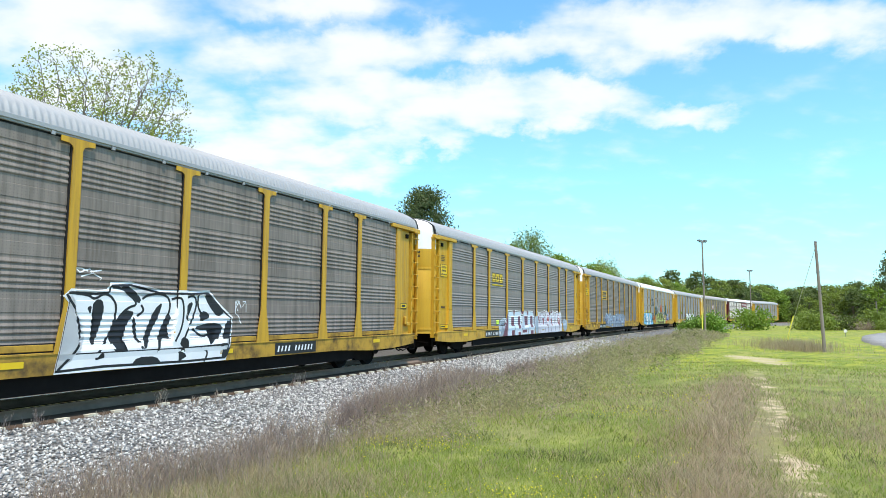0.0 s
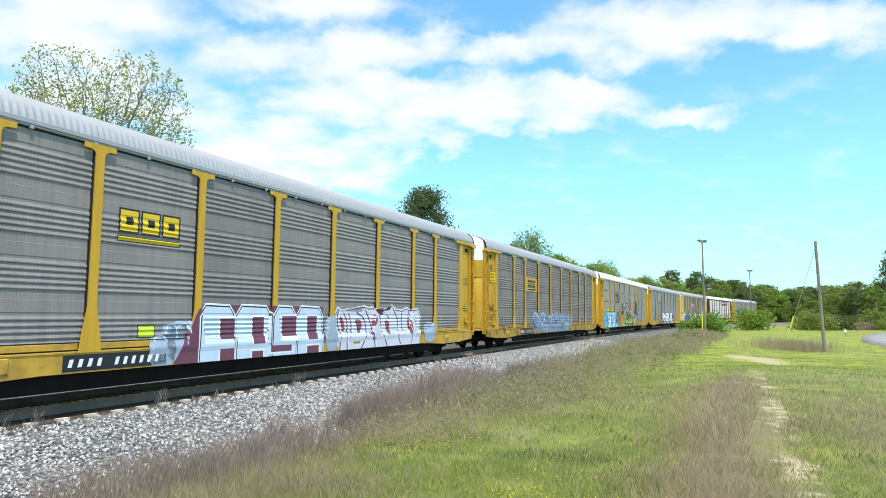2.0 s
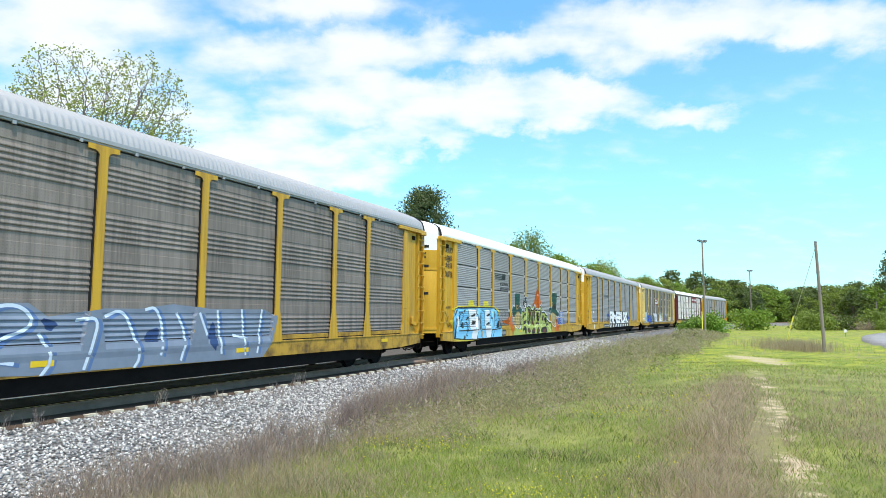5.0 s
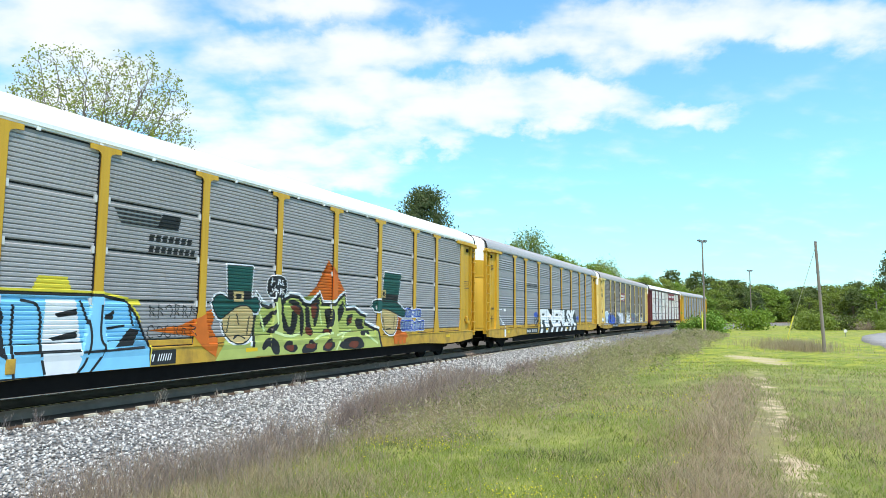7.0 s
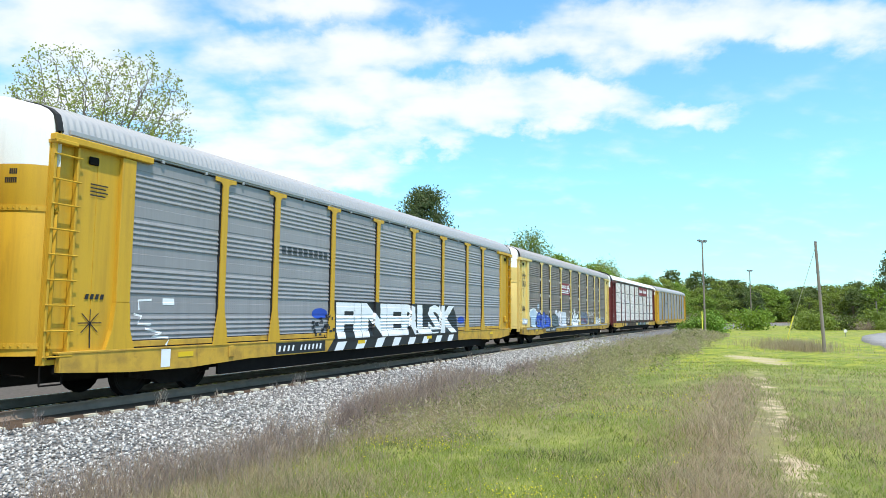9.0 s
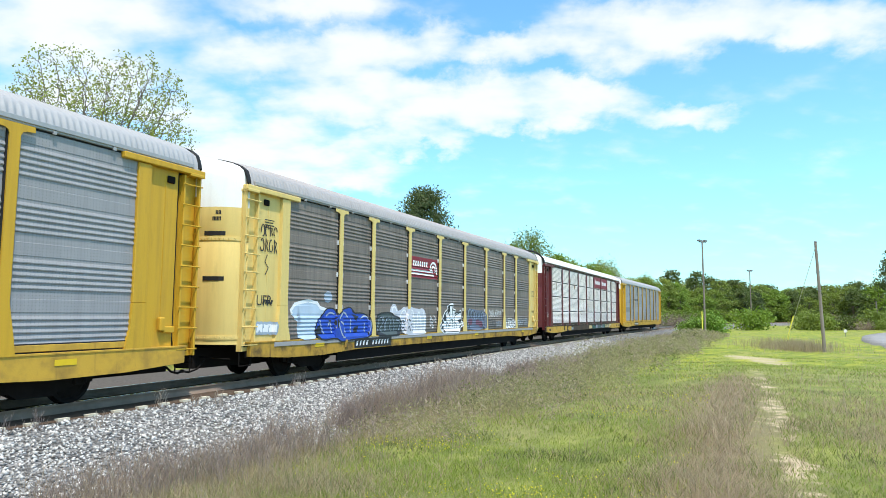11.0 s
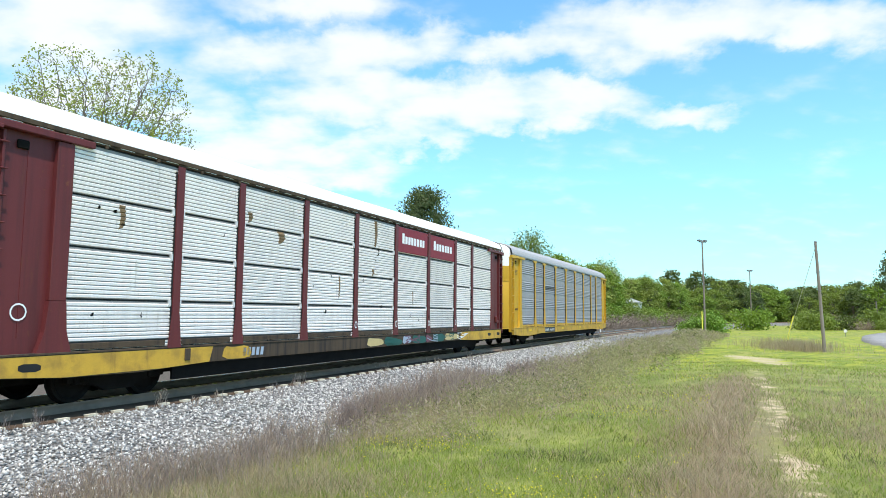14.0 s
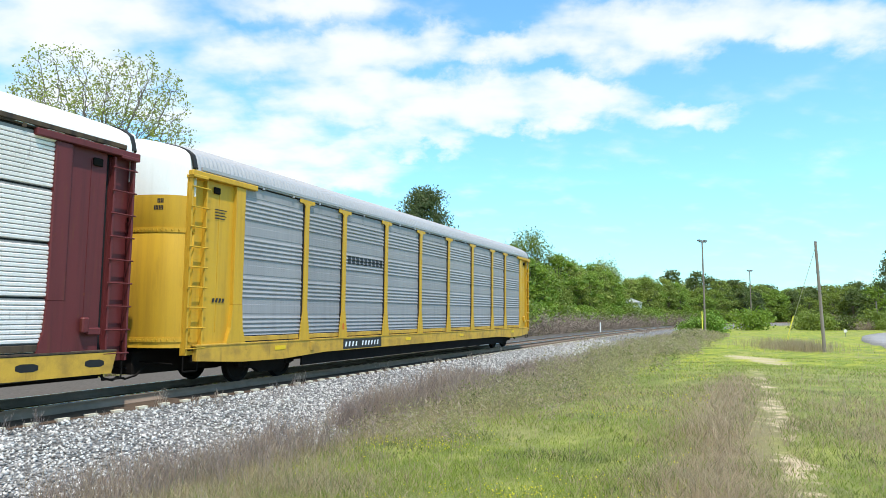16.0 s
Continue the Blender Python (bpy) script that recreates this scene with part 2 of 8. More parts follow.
class Shape:
    """Collects vertices and faces for one mesh."""

    def __init__(self):
        self.v, self.f, self.m = [], [], []

    def quad(self, a, b, c, d, mat=0):
        i = len(self.v)
        self.v += [a, b, c, d]
        self.f.append((i, i + 1, i + 2, i + 3))
        self.m.append(mat)
        return self

    def box(self, x0, x1, y0, y1, z0, z1, c=0.0, mat=0):
        """A box, with chamfered edges where c > 0."""
        i = len(self.v)
        if c <= 0:
            self.v += [(x, y, z) for x in (x0, x1) for y in (y0, y1) for z in (z0, z1)]
            for f in ((0, 1, 3, 2), (4, 6, 7, 5), (0, 4, 5, 1), (2, 3, 7, 6), (0, 2, 6, 4), (1, 5, 7, 3)):
                self.f.append(tuple(i + k for k in f))
                self.m.append(mat)
            return self
        bm = bmesh.new()
        bmesh.ops.create_cube(bm, size=1.0, matrix=Matrix.LocRotScale(((x0 + x1) / 2, (y0 + y1) / 2, (z0 + z1) / 2), None, (x1 - x0, y1 - y0, z1 - z0)))
        bmesh.ops.bevel(bm, geom=bm.edges[:], offset=c, segments=1, affect="EDGES", profile=0.5)
        self.bm(bm, mat)
        return self

    def bm(self, bm, mat=0):
        i = len(self.v)
        bm.verts.index_update()
        self.v += [tuple(v.co) for v in bm.verts]
        for f in bm.faces:
            self.f.append(tuple(i + v.index for v in f.verts))
            self.m.append(mat)
        bm.free()
        return self

    def rod(self, a, b, r, n=8, r2=None, mat=0):
        a, b = Vector(a), Vector(b)
        d = (b - a).normalized()
        u = d.orthogonal().normalized()
        w = d.cross(u)
        i = len(self.v)
        for p, q in ((a, r), (b, r if r2 is None else r2)):
            for k in range(n):
                t = 2 * math.pi * k / n
                self.v.append(tuple(p + u * (q * math.cos(t)) + w * (q * math.sin(t))))
        for k in range(n):
            self.f.append((i + k, i + (k + 1) % n, i + n + (k + 1) % n, i + n + k))
            self.m.append(mat)
        self.f += [tuple(i + k for k in reversed(range(n))), tuple(i + n + k for k in range(n))]
        self.m += [mat, mat]
        return self

    def prism(self, outline, y0, y1, mat=0):
        """An outline in x and z, given depth along y from y0 (front) to y1."""
        i, n = len(self.v), len(outline)
        self.v += [(x, y0, z) for x, z in outline] + [(x, y1, z) for x, z in outline]
        self.f.append(tuple(i + k for k in range(n)))
        self.f.append(tuple(i + n + k for k in reversed(range(n))))
        self.m += [mat, mat]
        for k in range(n):
            j = (k + 1) % n
            self.f.append((i + k, i + n + k, i + n + j, i + j))
            self.m.append(mat)
        return self

    def mesh(self, name, mats, smooth=False):
        me = bpy.data.meshes.new(name)
        me.from_pydata(self.v, [], self.f)
        for m in mats if isinstance(mats, (list, tuple)) else [mats]:
            me.materials.append(m)
        if any(self.m):
            me.polygons.foreach_set("material_index", self.m)
        if smooth:
            me.polygons.foreach_set("use_smooth", [True] * len(me.polygons))
        bm = bmesh.new()
        bm.from_mesh(me)
        bmesh.ops.recalc_face_normals(bm, faces=bm.faces)
        bm.to_mesh(me)
        bm.free()
        return me


def part(name, shape, mats, parent=None, label="", smooth=False):
    """Links a shape, or a finished mesh, as one mesh object under a thing or a part."""
    me = shape if isinstance(shape, bpy.types.Mesh) else shape.mesh(name, mats, smooth)
    ob = new(name, me)
    ob.parent = parent
    if label:
        tagged(ob, label)
    return ob


def raw_mesh(name, verts, faces, mats, smooth=False, mat_index=None):
    """A mesh from arrays, all faces with the same number of corners."""
    verts, faces = np.asarray(verts, np.float32), np.asarray(faces, np.int32)
    me = bpy.data.meshes.new(name)
    n, k = faces.shape
    me.vertices.add(len(verts))
    me.vertices.foreach_set("co", verts.ravel())
    me.loops.add(n * k)
    me.loops.foreach_set("vertex_index", faces.ravel())
    me.polygons.add(n)
    me.polygons.foreach_set("loop_start", np.arange(0, n * k, k, dtype=np.int32))
    for m in mats if isinstance(mats, (list, tuple)) else [mats]:
        me.materials.append(m)
    if mat_index is not None:
        me.polygons.foreach_set("material_index", np.asarray(mat_index, np.int32))
    if smooth:
        me.polygons.foreach_set("use_smooth", np.ones(n, bool))
    me.update(calc_edges=True)
    return me


# ---- the line of the track: straight beside the camera, then a long bend to the right ----
HALF = 1.52
LINE_S = np.concatenate([np.arange(-260, 60, 0.5), np.arange(60, 900, 1.0)])


def heading(s):
    s = np.clip(s, 0, 330)
    return 0.407463 - 0.000111 * s + 0.006423 * s * s / 1000


_h = heading(LINE_S)
_d = np.diff(LINE_S)
LINE_X = np.concatenate([[0], np.cumsum(_d * (np.sin(_h[1:]) + np.sin(_h[:-1])) / 2)])
LINE_Y = np.concatenate([[0], np.cumsum(_d * (np.cos(_h[1:]) + np.cos(_h[:-1])) / 2)])
_zero = int(np.argmin(abs(LINE_S)))
LINE_X += -11.82987 - LINE_X[_zero] - HALF * math.cos(0.407463)
LINE_Y += 1.02864 - LINE_Y[_zero] + HALF * math.sin(0.407463)


def on_line(s, d=0.0):
    """Where the point s metres along the track and d metres towards the camera's side lies."""
    h = heading(s)
    return np.interp(s, LINE_S, LINE_X) + d * np.cos(h), np.interp(s, LINE_S, LINE_Y) - d * np.sin(h)


def beside(x, y):
    """s and d of points on the ground."""
    x, y = np.atleast_1d(x).astype(float), np.atleast_1d(y).astype(float)
    cs, cx, cy = LINE_S[::4], LINE_X[::4], LINE_Y[::4]
    s = np.empty(len(x))
    for i in range(0, len(x), 4000):
        q = (x[i:i + 4000, None] - cx) ** 2 + (y[i:i + 4000, None] - cy) ** 2
        s[i:i + 4000] = cs[q.argmin(1)]
    px, py = on_line(s)
    h = heading(s)
    s = s + (x - px) * np.sin(h) + (y - py) * np.cos(h)
    px, py = on_line(s)
    h = heading(s)
    return s, (x - px) * np.cos(h) - (y - py) * np.sin(h)


def swell(x, y, size, seed=0.0):
    """Cheap smooth unevenness, about -1 to 1."""
    a, b = x / size, y / size
    return (np.sin(a * 1.3 + b * 0.7 + seed) + np.sin(b * 1.7 - a * 0.6 + seed * 2.1) + np.sin((a + b) * 2.3 + seed * 0.7)) / 3


def ground_z(x, y):
    s, d = beside(x, y)
    near = np.interp(d, [-60, -22, -11.5, -8.8, -4.5, 4.2, 5.1, 6.3, 10, 13, 17, 24, 60], [3.2, 2.6, 0.2, -1.0, -1.0, -1.0, -0.88, -0.62, -0.22, 0.05, 0.05, -0.1, -0.1])
    far = np.interp(d, [-60, -22, -11.5, -8.8, -4.5, 4.2, 7.0, 12, 24, 40, 90], [6.0, 3.4, 0.5, -1.0, -1.0, -0.95, -0.62, -0.5, -0.45, 0.2, 2.2])
    k = np.clip((s - 20) / 30, 0, 1)
    z = near * (1 - k) + far * k
    free = np.clip((np.abs(d) - 4.2) / 2, 0, 1)
    z += free * (0.06 * swell(x, y, 1.7) + 0.10 * swell(x, y, 6.0, 1.3))
    far2 = np.clip((np.hypot(x, y) - 250) / 600, 0, 1)
    return z * (1 - far2) + far2 * 6.0

# ---- ground ----


def ground_paint(n, b):
    p = place(n)
    s = n.add("ShaderNodeSeparateXYZ")
    n.link(p, s.inputs[0])
    a1, a2, a3 = n.noise(p, 0.22, 5.0, 0.6), n.noise(p, 1.4, 5.0, 0.6), n.noise(p, 14.0, 5.0, 0.65)
    lawn = n.ramp(s.outputs["Y"], 19.0, 32.0)
    green = n.mix(n.ramp(a2, 0.35, 0.7), n.mix(lawn, rgb(0.14, 0.17, 0.035), rgb(0.12, 0.18, 0.018)), n.mix(lawn, rgb(0.25, 0.27, 0.06), rgb(0.33, 0.345, 0.024)))
    straw = n.mix(n.ramp(a3, 0.3, 0.7), rgb(0.20, 0.165, 0.085), rgb(0.32, 0.275, 0.15))
    c = n.mix(n.math("MULTIPLY", n.ramp(a1, 0.46, 0.68), 0.45), green, straw)
    # the trodden strip runs beside the track at a steady distance, about thirteen metres out
    u = n.math("SUBTRACT", n.math("MULTIPLY", s.outputs["X"], 0.918), n.math("MULTIPLY", s.outputs["Y"], 0.396))
    wob = n.math("ADD", u, n.math("MULTIPLY", n.math("SUBTRACT", a2, 0.5), 1.5))
    nearby = n.math("SUBTRACT", 1.0, n.ramp(s.outputs["Y"], 18.0, 25.0))
    strip = n.math("SUBTRACT", 1.0, n.math("DIVIDE", n.math("ABSOLUTE", n.math("SUBTRACT", wob, -0.12)), 1.25), True)
    c = n.mix(n.math("MULTIPLY", n.math("MULTIPLY", strip, nearby), 0.8), c, rgb(0.19, 0.14, 0.09))
    sand = n.math("SUBTRACT", 1.0, n.math("DIVIDE", n.math("ABSOLUTE", n.math("SUBTRACT", wob, 0.60)), 0.23), True)
    sand = n.math("MULTIPLY", n.ramp(sand, 0.1, 0.6), n.ramp(n.noise(n.scaled(p, 1.0, 1.0, 1.0), 0.9, 5.0, 0.65), 0.44, 0.56))
    far_x = n.math("DIVIDE", n.math("SUBTRACT", n.math("SUBTRACT", s.outputs["X"], n.math("MULTIPLY", s.outputs["Y"], 0.21)), 8.3), 1.15)
    far_y = n.math("DIVIDE", n.math("SUBTRACT", s.outputs["Y"], 34.5), 7.0)
    spot = n.math("ADD", n.math("MULTIPLY", far_x, far_x), n.math("MULTIPLY", far_y, far_y))
    spot = n.math("SUBTRACT", 1.0, n.ramp(n.math("ADD", spot, n.math("MULTIPLY", a2, 2.4)), 1.2, 2.2))
    sand = n.math("MAXIMUM", n.math("MULTIPLY", sand, nearby), n.math("MULTIPLY", spot, 0.85))
    c = n.mix(sand, c, rgb(0.46, 0.37, 0.25))
    t = n.add("ShaderNodeVectorMath", op="SCALE")
    n.link(c, t.inputs[0])
    n.link(n.math("ADD", n.math("MULTIPLY", a3, 0.7), 0.65), t.inputs["Scale"])
    n.link(t.outputs[0], b.inputs["Base Color"])
    b.inputs["Roughness"].default_value = 0.95
    bump(n, b, a3, 0.6, 0.05)


GROUND = material("field_grass_and_soil", ground_paint)


def build_ground():
    """One sheet from under the camera out to the horizon."""
    angles = np.concatenate([np.linspace(-46, 46, 231), np.linspace(46, 314, 90)[1:-1]])
    radii = np.concatenate([[0.0], np.geomspace(1.2, 3200, 170)])
    a = np.radians(angles)
    X, Y = np.outer(radii, np.sin(a)).ravel(), np.outer(radii, np.cos(a)).ravel()
    Z = ground_z(X, Y)
    na, nr = len(a), len(radii)
    i, j = np.meshgrid(np.arange(nr - 1), np.arange(na), indexing="ij")
    k = (j + 1) % na
    faces = np.stack([i * na + j, i * na + k, (i + 1) * na + k, (i + 1) * na + j], -1).reshape(-1, 4)
    return tagged(new("ground", raw_mesh("ground", np.stack([X, Y, Z], 1), faces, GROUND, True)), "rough spring grass with straw patches and bare sandy soil", "ground", kind="structure")


ground = build_ground()


def sweep(name, outline, s_values, mats, smooth=False, jitter=0.0, closed=False):
    """An outline of (d, z) drawn along the track."""
    s = np.asarray(s_values, float)
    n = len(outline)
    rng = np.random.default_rng(5)
    V = []
    for d, z in outline:
        x, y = on_line(s, d)
        V.append(np.stack([x, y, np.full(len(s), z)], 1))
    V = np.stack(V, 1)
    if jitter:
        V[:, 1:-1, 2] += rng.normal(0, jitter, V[:, 1:-1, 2].shape)
    i, j = np.meshgrid(np.arange(len(s) - 1), np.arange(n if closed else n - 1), indexing="ij")
    k = (j + 1) % n
    F = np.stack([i * n + j, i * n + k, (i + 1) * n + k, (i + 1) * n + j], -1).reshape(-1, 4)
    return raw_mesh(name, V.reshape(-1, 3), F, mats, smooth)


def gravel_paint(n, b):
    p = place(n)
    v = n.add("ShaderNodeTexVoronoi")
    n.link(p, v.inputs["Vector"])
    v.inputs["Scale"].default_value = 17.0
    s = n.add("ShaderNodeSeparateColor")
    n.link(v.outputs["Color"], s.inputs[0])
    f = n.noise(p, 0.8, 4.0)
    # darker than the loose stones: the shade in their gaps is painted here
    c = n.mix(s.outputs[0], rgb(0.045, 0.043, 0.043), rgb(0.30, 0.295, 0.29))
    c = n.mix(n.math("MULTIPLY", n.ramp(f, 0.5, 0.75), 0.35), c, rgb(0.30, 0.26, 0.20))
    n.link(c, b.inputs["Base Color"])
    b.inputs["Roughness"].default_value = 0.9
    bump(n, b, v.outputs["Distance"], 1.0, 0.05)


GRAVEL = material("ballast_bed_stone", gravel_paint)


def stone_paint(n, b):
    g = n.add("ShaderNodeNewGeometry")
    f = n.noise(place(n), 30.0, 3.0)
    c = n.mix(g.outputs["Random Per Island"], rgb(0.11, 0.104, 0.10), rgb(0.70, 0.675, 0.64))
    t = n.add("ShaderNodeVectorMath", op="SCALE")
    n.link(c, t.inputs[0])
    n.link(n.math("ADD", n.math("MULTIPLY", f, 0.4), 0.8), t.inputs["Scale"])
    n.link(t.outputs[0], b.inputs["Base Color"])
    b.inputs["Roughness"].default_value = 0.85


STONE = material("crushed_granite", stone_paint)
S_ALL = np.concatenate([np.arange(-200, 60, 1.0), np.arange(60, 700, 4.0)])
BED = [(-4.7, -1.2), (-3.9, -0.88), (-2.3, -0.40), (-1.75, -0.26), (-1.2, -0.24), (0, -0.26), (1.2, -0.24), (1.42, -0.25), (1.75, -0.30), (2.6, -0.46), (3.4, -0.61), (4.2, -0.75), (4.9, -0.86), (5.5, -1.15)]
ballast = tagged(new("ballast_bed", sweep("ballast_bed", BED, S_ALL, GRAVEL, True, 0.01)), "light grey crushed granite ballast shoulder under the track", "ballast", kind="structure")


# rust dirt and the cars' shade on the tie tops, painted as one brown
DUST_AND_SHADE = plain("rusty_dust_and_car_shade", (0.095, 0.066, 0.047), 0.95, var=0.5, scale=9.0, gloss=0.1)
tagged(new("rail_bed", sweep("rail_bed", [(-1.36, -0.245), (-1.22, -0.186), (-0.9, -0.182), (0.0, -0.205), (0.9, -0.182), (1.22, -0.186), (1.26, -0.235), (1.37, -0.240)], S_ALL, DUST_AND_SHADE, True)), "rust-stained fine ballast over the ties, darkened for the cars' shade", "ballast", kind="structure")


CINDER = plain("grey_cinder_gravel", (0.10, 0.092, 0.086), 0.95, var=0.8, scale=11.0, gloss=0.1)
tagged(new("service_strip", sweep("service_strip", [(-1.40, -0.232), (-1.75, -0.230), (-2.3, -0.30), (-7.4, -0.50), (-8.6, -1.1)], S_ALL, CINDER, True)), "grey cinder gravel strip beyond the track", "gravel", kind="structure")


def bed_z(d):
    return np.interp(d, [q[0] for q in BED], [q[1] for q in BED])


def loose_stones():
    """Single stones of the shoulder on the near side."""
    rng = np.random.default_rng(11)
    n = 46000
    s = 5 + 58 * rng.random(n) ** 1.8
    d = rng.uniform(1.40, 1.0 + 4.1 - 0.5 * np.clip((s - 16) / 8, 0, 1), n)
    x, y = on_line(s, d)
    size = rng.uniform(0.018, 0.036, n) * (1 + 0.5 * (rng.random(n) < 0.1))
    z = bed_z(d) + size * 0.35
    base = np.array([(1, 0, 0), (0, 1, 0), (-1, 0, 0), (0, -1, 0), (0, 0, 1), (0, 0, -1)], float)
    shape = rng.uniform(0.65, 1.35, (n, 6, 1)) * base[None] + rng.normal(0, 0.16, (n, 6, 3))
    yaw = rng.uniform(0, 6.28, n)
    tilt = rng.uniform(-0.7, 0.7, n)
    cy, sy, ct, st = np.cos(yaw), np.sin(yaw), np.cos(tilt), np.sin(tilt)
    X, Y, Z = shape[..., 0], shape[..., 1], shape[..., 2] * 0.8
    Y, Z = Y * ct[:, None] - Z * st[:, None], Y * st[:, None] + Z * ct[:, None]
    X, Y = X * cy[:, None] - Y * sy[:, None], X * sy[:, None] + Y * cy[:, None]
    V = np.stack([X, Y, Z], -1) * size[:, None, None] + np.stack([x, y, z], -1)[:, None]
    tri = np.array([(0, 1, 4), (1, 2, 4), (2, 3, 4), (3, 0, 4), (1, 0, 5), (2, 1, 5), (3, 2, 5), (0, 3, 5)])
    F = (tri[None] + 6 * np.arange(n)[:, None, None]).reshape(-1, 3)
    return tagged(new("ballast_stones", raw_mesh("ballast_stones", V.reshape(-1, 3), F, STONE)), "loose grey and white crushed ballast stones", "ballast", kind="stuff")


loose_stones()

# rails with head, web and foot
RAIL = [(-0.075, -0.185), (-0.075, -0.172), (-0.012, -0.150), (-0.010, -0.050), (-0.036, -0.034), (-0.037, -0.006), (-0.028, 0.0), (0.028, 0.0), (0.037, -0.006), (0.036, -0.034), (0.010, -0.050), (0.012, -0.150), (0.075, -0.172), (0.075, -0.185)]
S_RAIL = np.concatenate([np.arange(-200, 60, 2.0), np.arange(60, 700, 4.0)])
for side in (0.755, -0.755):
    me = sweep("rail", [(side + d, z) for d, z in RAIL], S_RAIL, [RAIL_RUST, STEEL], closed=True)
    idx = np.tile(np.array([1 if k in (5, 6, 7) else 0 for k in range(len(RAIL))]), len(S_RAIL) - 1)
    me.polygons.foreach_set("material_index", idx.astype(np.int32))
    tagged(new("rail", me), "rusty brown steel rail with a bright worn top", "rail", kind="structure")

# concrete ties: the near ones are pieces of their own
tie_shape = Shape()
tie_shape.prism([(-1.36, -0.42), (1.36, -0.42), (1.345, -0.196), (0.95, -0.190), (0.5, -0.190), (0.3, -0.225), (-0.3, -0.225), (-0.5, -0.190), (-0.95, -0.190), (-1.345, -0.196)], -0.12, 0.12)
tie_mesh = tie_shape.mesh("tie", CONCRETE)
tie_row = tagged(new("tie_row"), "pale concrete ties half buried in grey ballast", "railway ties", kind="structure")
for k in range(290):
    s = -8 + 0.61 * k
    x, y = on_line(s)
    ob = new("tie", tie_mesh)
    ob.parent = tie_row
    ob.matrix_basis = pose(float(x), float(y), 0, 0, 0, -math.degrees(float(heading(s))))
far_ties = Shape()
for k in range(140):
    s = 169.2 + 0.61 * k
    x, y = on_line(s)
    m = pose(float(x), float(y), 0, 0, 0, -math.degrees(float(heading(s))))
    i = len(far_ties.v)
    far_ties.v += [tuple(m @ Vector(q)) for q in tie_shape.v]
    far_ties.f += [tuple(i + c for c in f) for f in tie_shape.f]
    far_ties.m += tie_shape.m
tagged(new("far_ties", far_ties.mesh("far_ties", CONCRETE)), "distant concrete ties under the rails", "railway ties", kind="stuff")

# ---- the train: eight covered car carriers ----
CAR_PITCH = 28.65
LONG = 27.10
MID = LONG / 2
POSTS = (4.50, 6.55, 9.33, 12.15, 14.95, 17.77, 20.55, 22.60)
BAYS = (1.72, *POSTS, 25.38)
FACE = 1.452


def rib_profile(style):
    """Heights and depths of the pressed side sheet, from the sill to the eave."""
    out = [(1.02, 0.0)]
    if style == "grouped":
        for k in range(4):
            z = 1.02 + k * 0.985
            for r in range(5):
                a = z + 0.13 + r * 0.112
                out += [(a, 0.0), (a + 0.014, 0.020), (a + 0.030, 0.024), (a + 0.088, 0.0)]
            # flat lap with a raised lip
            out += [(z + 0.72, 0.0), (z + 0.725, 0.008), (z + 0.95, 0.008), (z + 0.955, 0.0)]
    else:
        for k in range(4):
            z = 1.02 + k * 0.985
            for r in range(11):
                a = z + 0.025 + r * 0.083
                out += [(a, 0.0), (a + 0.006, 0.024), (a + 0.050, 0.030), (a + 0.066, 0.0)]
            if k < 3:
                out += [(z + 0.960, 0.0), (z + 0.961, -0.035), (z + 0.992, -0.035), (z + 0.993, 0.0)]
    out += [(4.955, 0.0)]
    return out


PROFILE = {k: rib_profile(k) for k in ("grouped", "slatted")}


def sheet_mesh(style, x0, x1, mat):
    """One pressed sheet between two posts, with a returned edge for thickness."""
    pr = PROFILE[style]
    sh = Shape()
    n = len(pr)
    for x, back in ((x0, 0.05), (x0, 0.0), (x1, 0.0), (x1, 0.05)):
        for z, d in pr:
            sh.v.append((x, -FACE - d + (back + d if back else 0.0), z))
    for c in range(3):
        for k in range(n - 1):
            a = c * n + k
            sh.f.append((a, a + n, a + n + 1, a + 1))
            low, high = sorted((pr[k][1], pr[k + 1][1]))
            # recessed gap faces go black: the shade inside is painted on
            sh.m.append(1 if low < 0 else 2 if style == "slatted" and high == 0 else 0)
    return sh.mesh("side_panel", [mat, RUBBER_AND_SHADE, SLOT])


def post_mesh(mat, tee=True, width=0.20, clips=False):
    """Upright with a T-shaped head and a spread foot, as flat bar with side flanges."""
    w = width / 2
    if tee:
        head = [(w, 4.78), (w + 0.03, 4.84), (0.20, 4.875), (0.36, 4.885), (0.36, 4.985), (-0.36, 4.985), (-0.36, 4.885), (-0.20, 4.875), (-w - 0.03, 4.84), (-w, 4.78)]
        foot = [(-w, 1.90), (-w - 0.04, 1.68), (-w - 0.11, 1.30), (-w - 0.15, 1.0), (w + 0.15, 1.0), (w + 0.11, 1.30), (w + 0.04, 1.68), (w, 1.90)]
    else:
        head, foot = [(w, 4.98), (-w, 4.98)], [(-w, 1.75), (-w - 0.09, 1.0), (w + 0.09, 1.0), (w, 1.75)]
    sh = Shape()
    sh.prism(foot + head, -1.535, -1.515)
    sh.box(-w, -w + 0.02, -1.515, -1.44, 1.0, 4.8)
    sh.box(w - 0.02, w, -1.515, -1.44, 1.0, 4.8)
    # narrow black strips along both edges of the post
    for q in (-1, 1):
        a, b = sorted((q * w, q * (w + 0.022)))
        sh.box(a, b, -1.505, -1.44, 1.18, 4.86, 0.0, 2)
    if clips:
        for z in (1.98, 2.97, 3.96):
            for q in (-1, 1):
                a, b = sorted((q * (w + 0.005), q * (w + 0.075)))
                sh.box(a, b, -1.50, -1.44, z - 0.09, z + 0.05, 0.0, 1)
    return sh.mesh("post", [mat, CLIP, RUBBER_AND_SHADE])


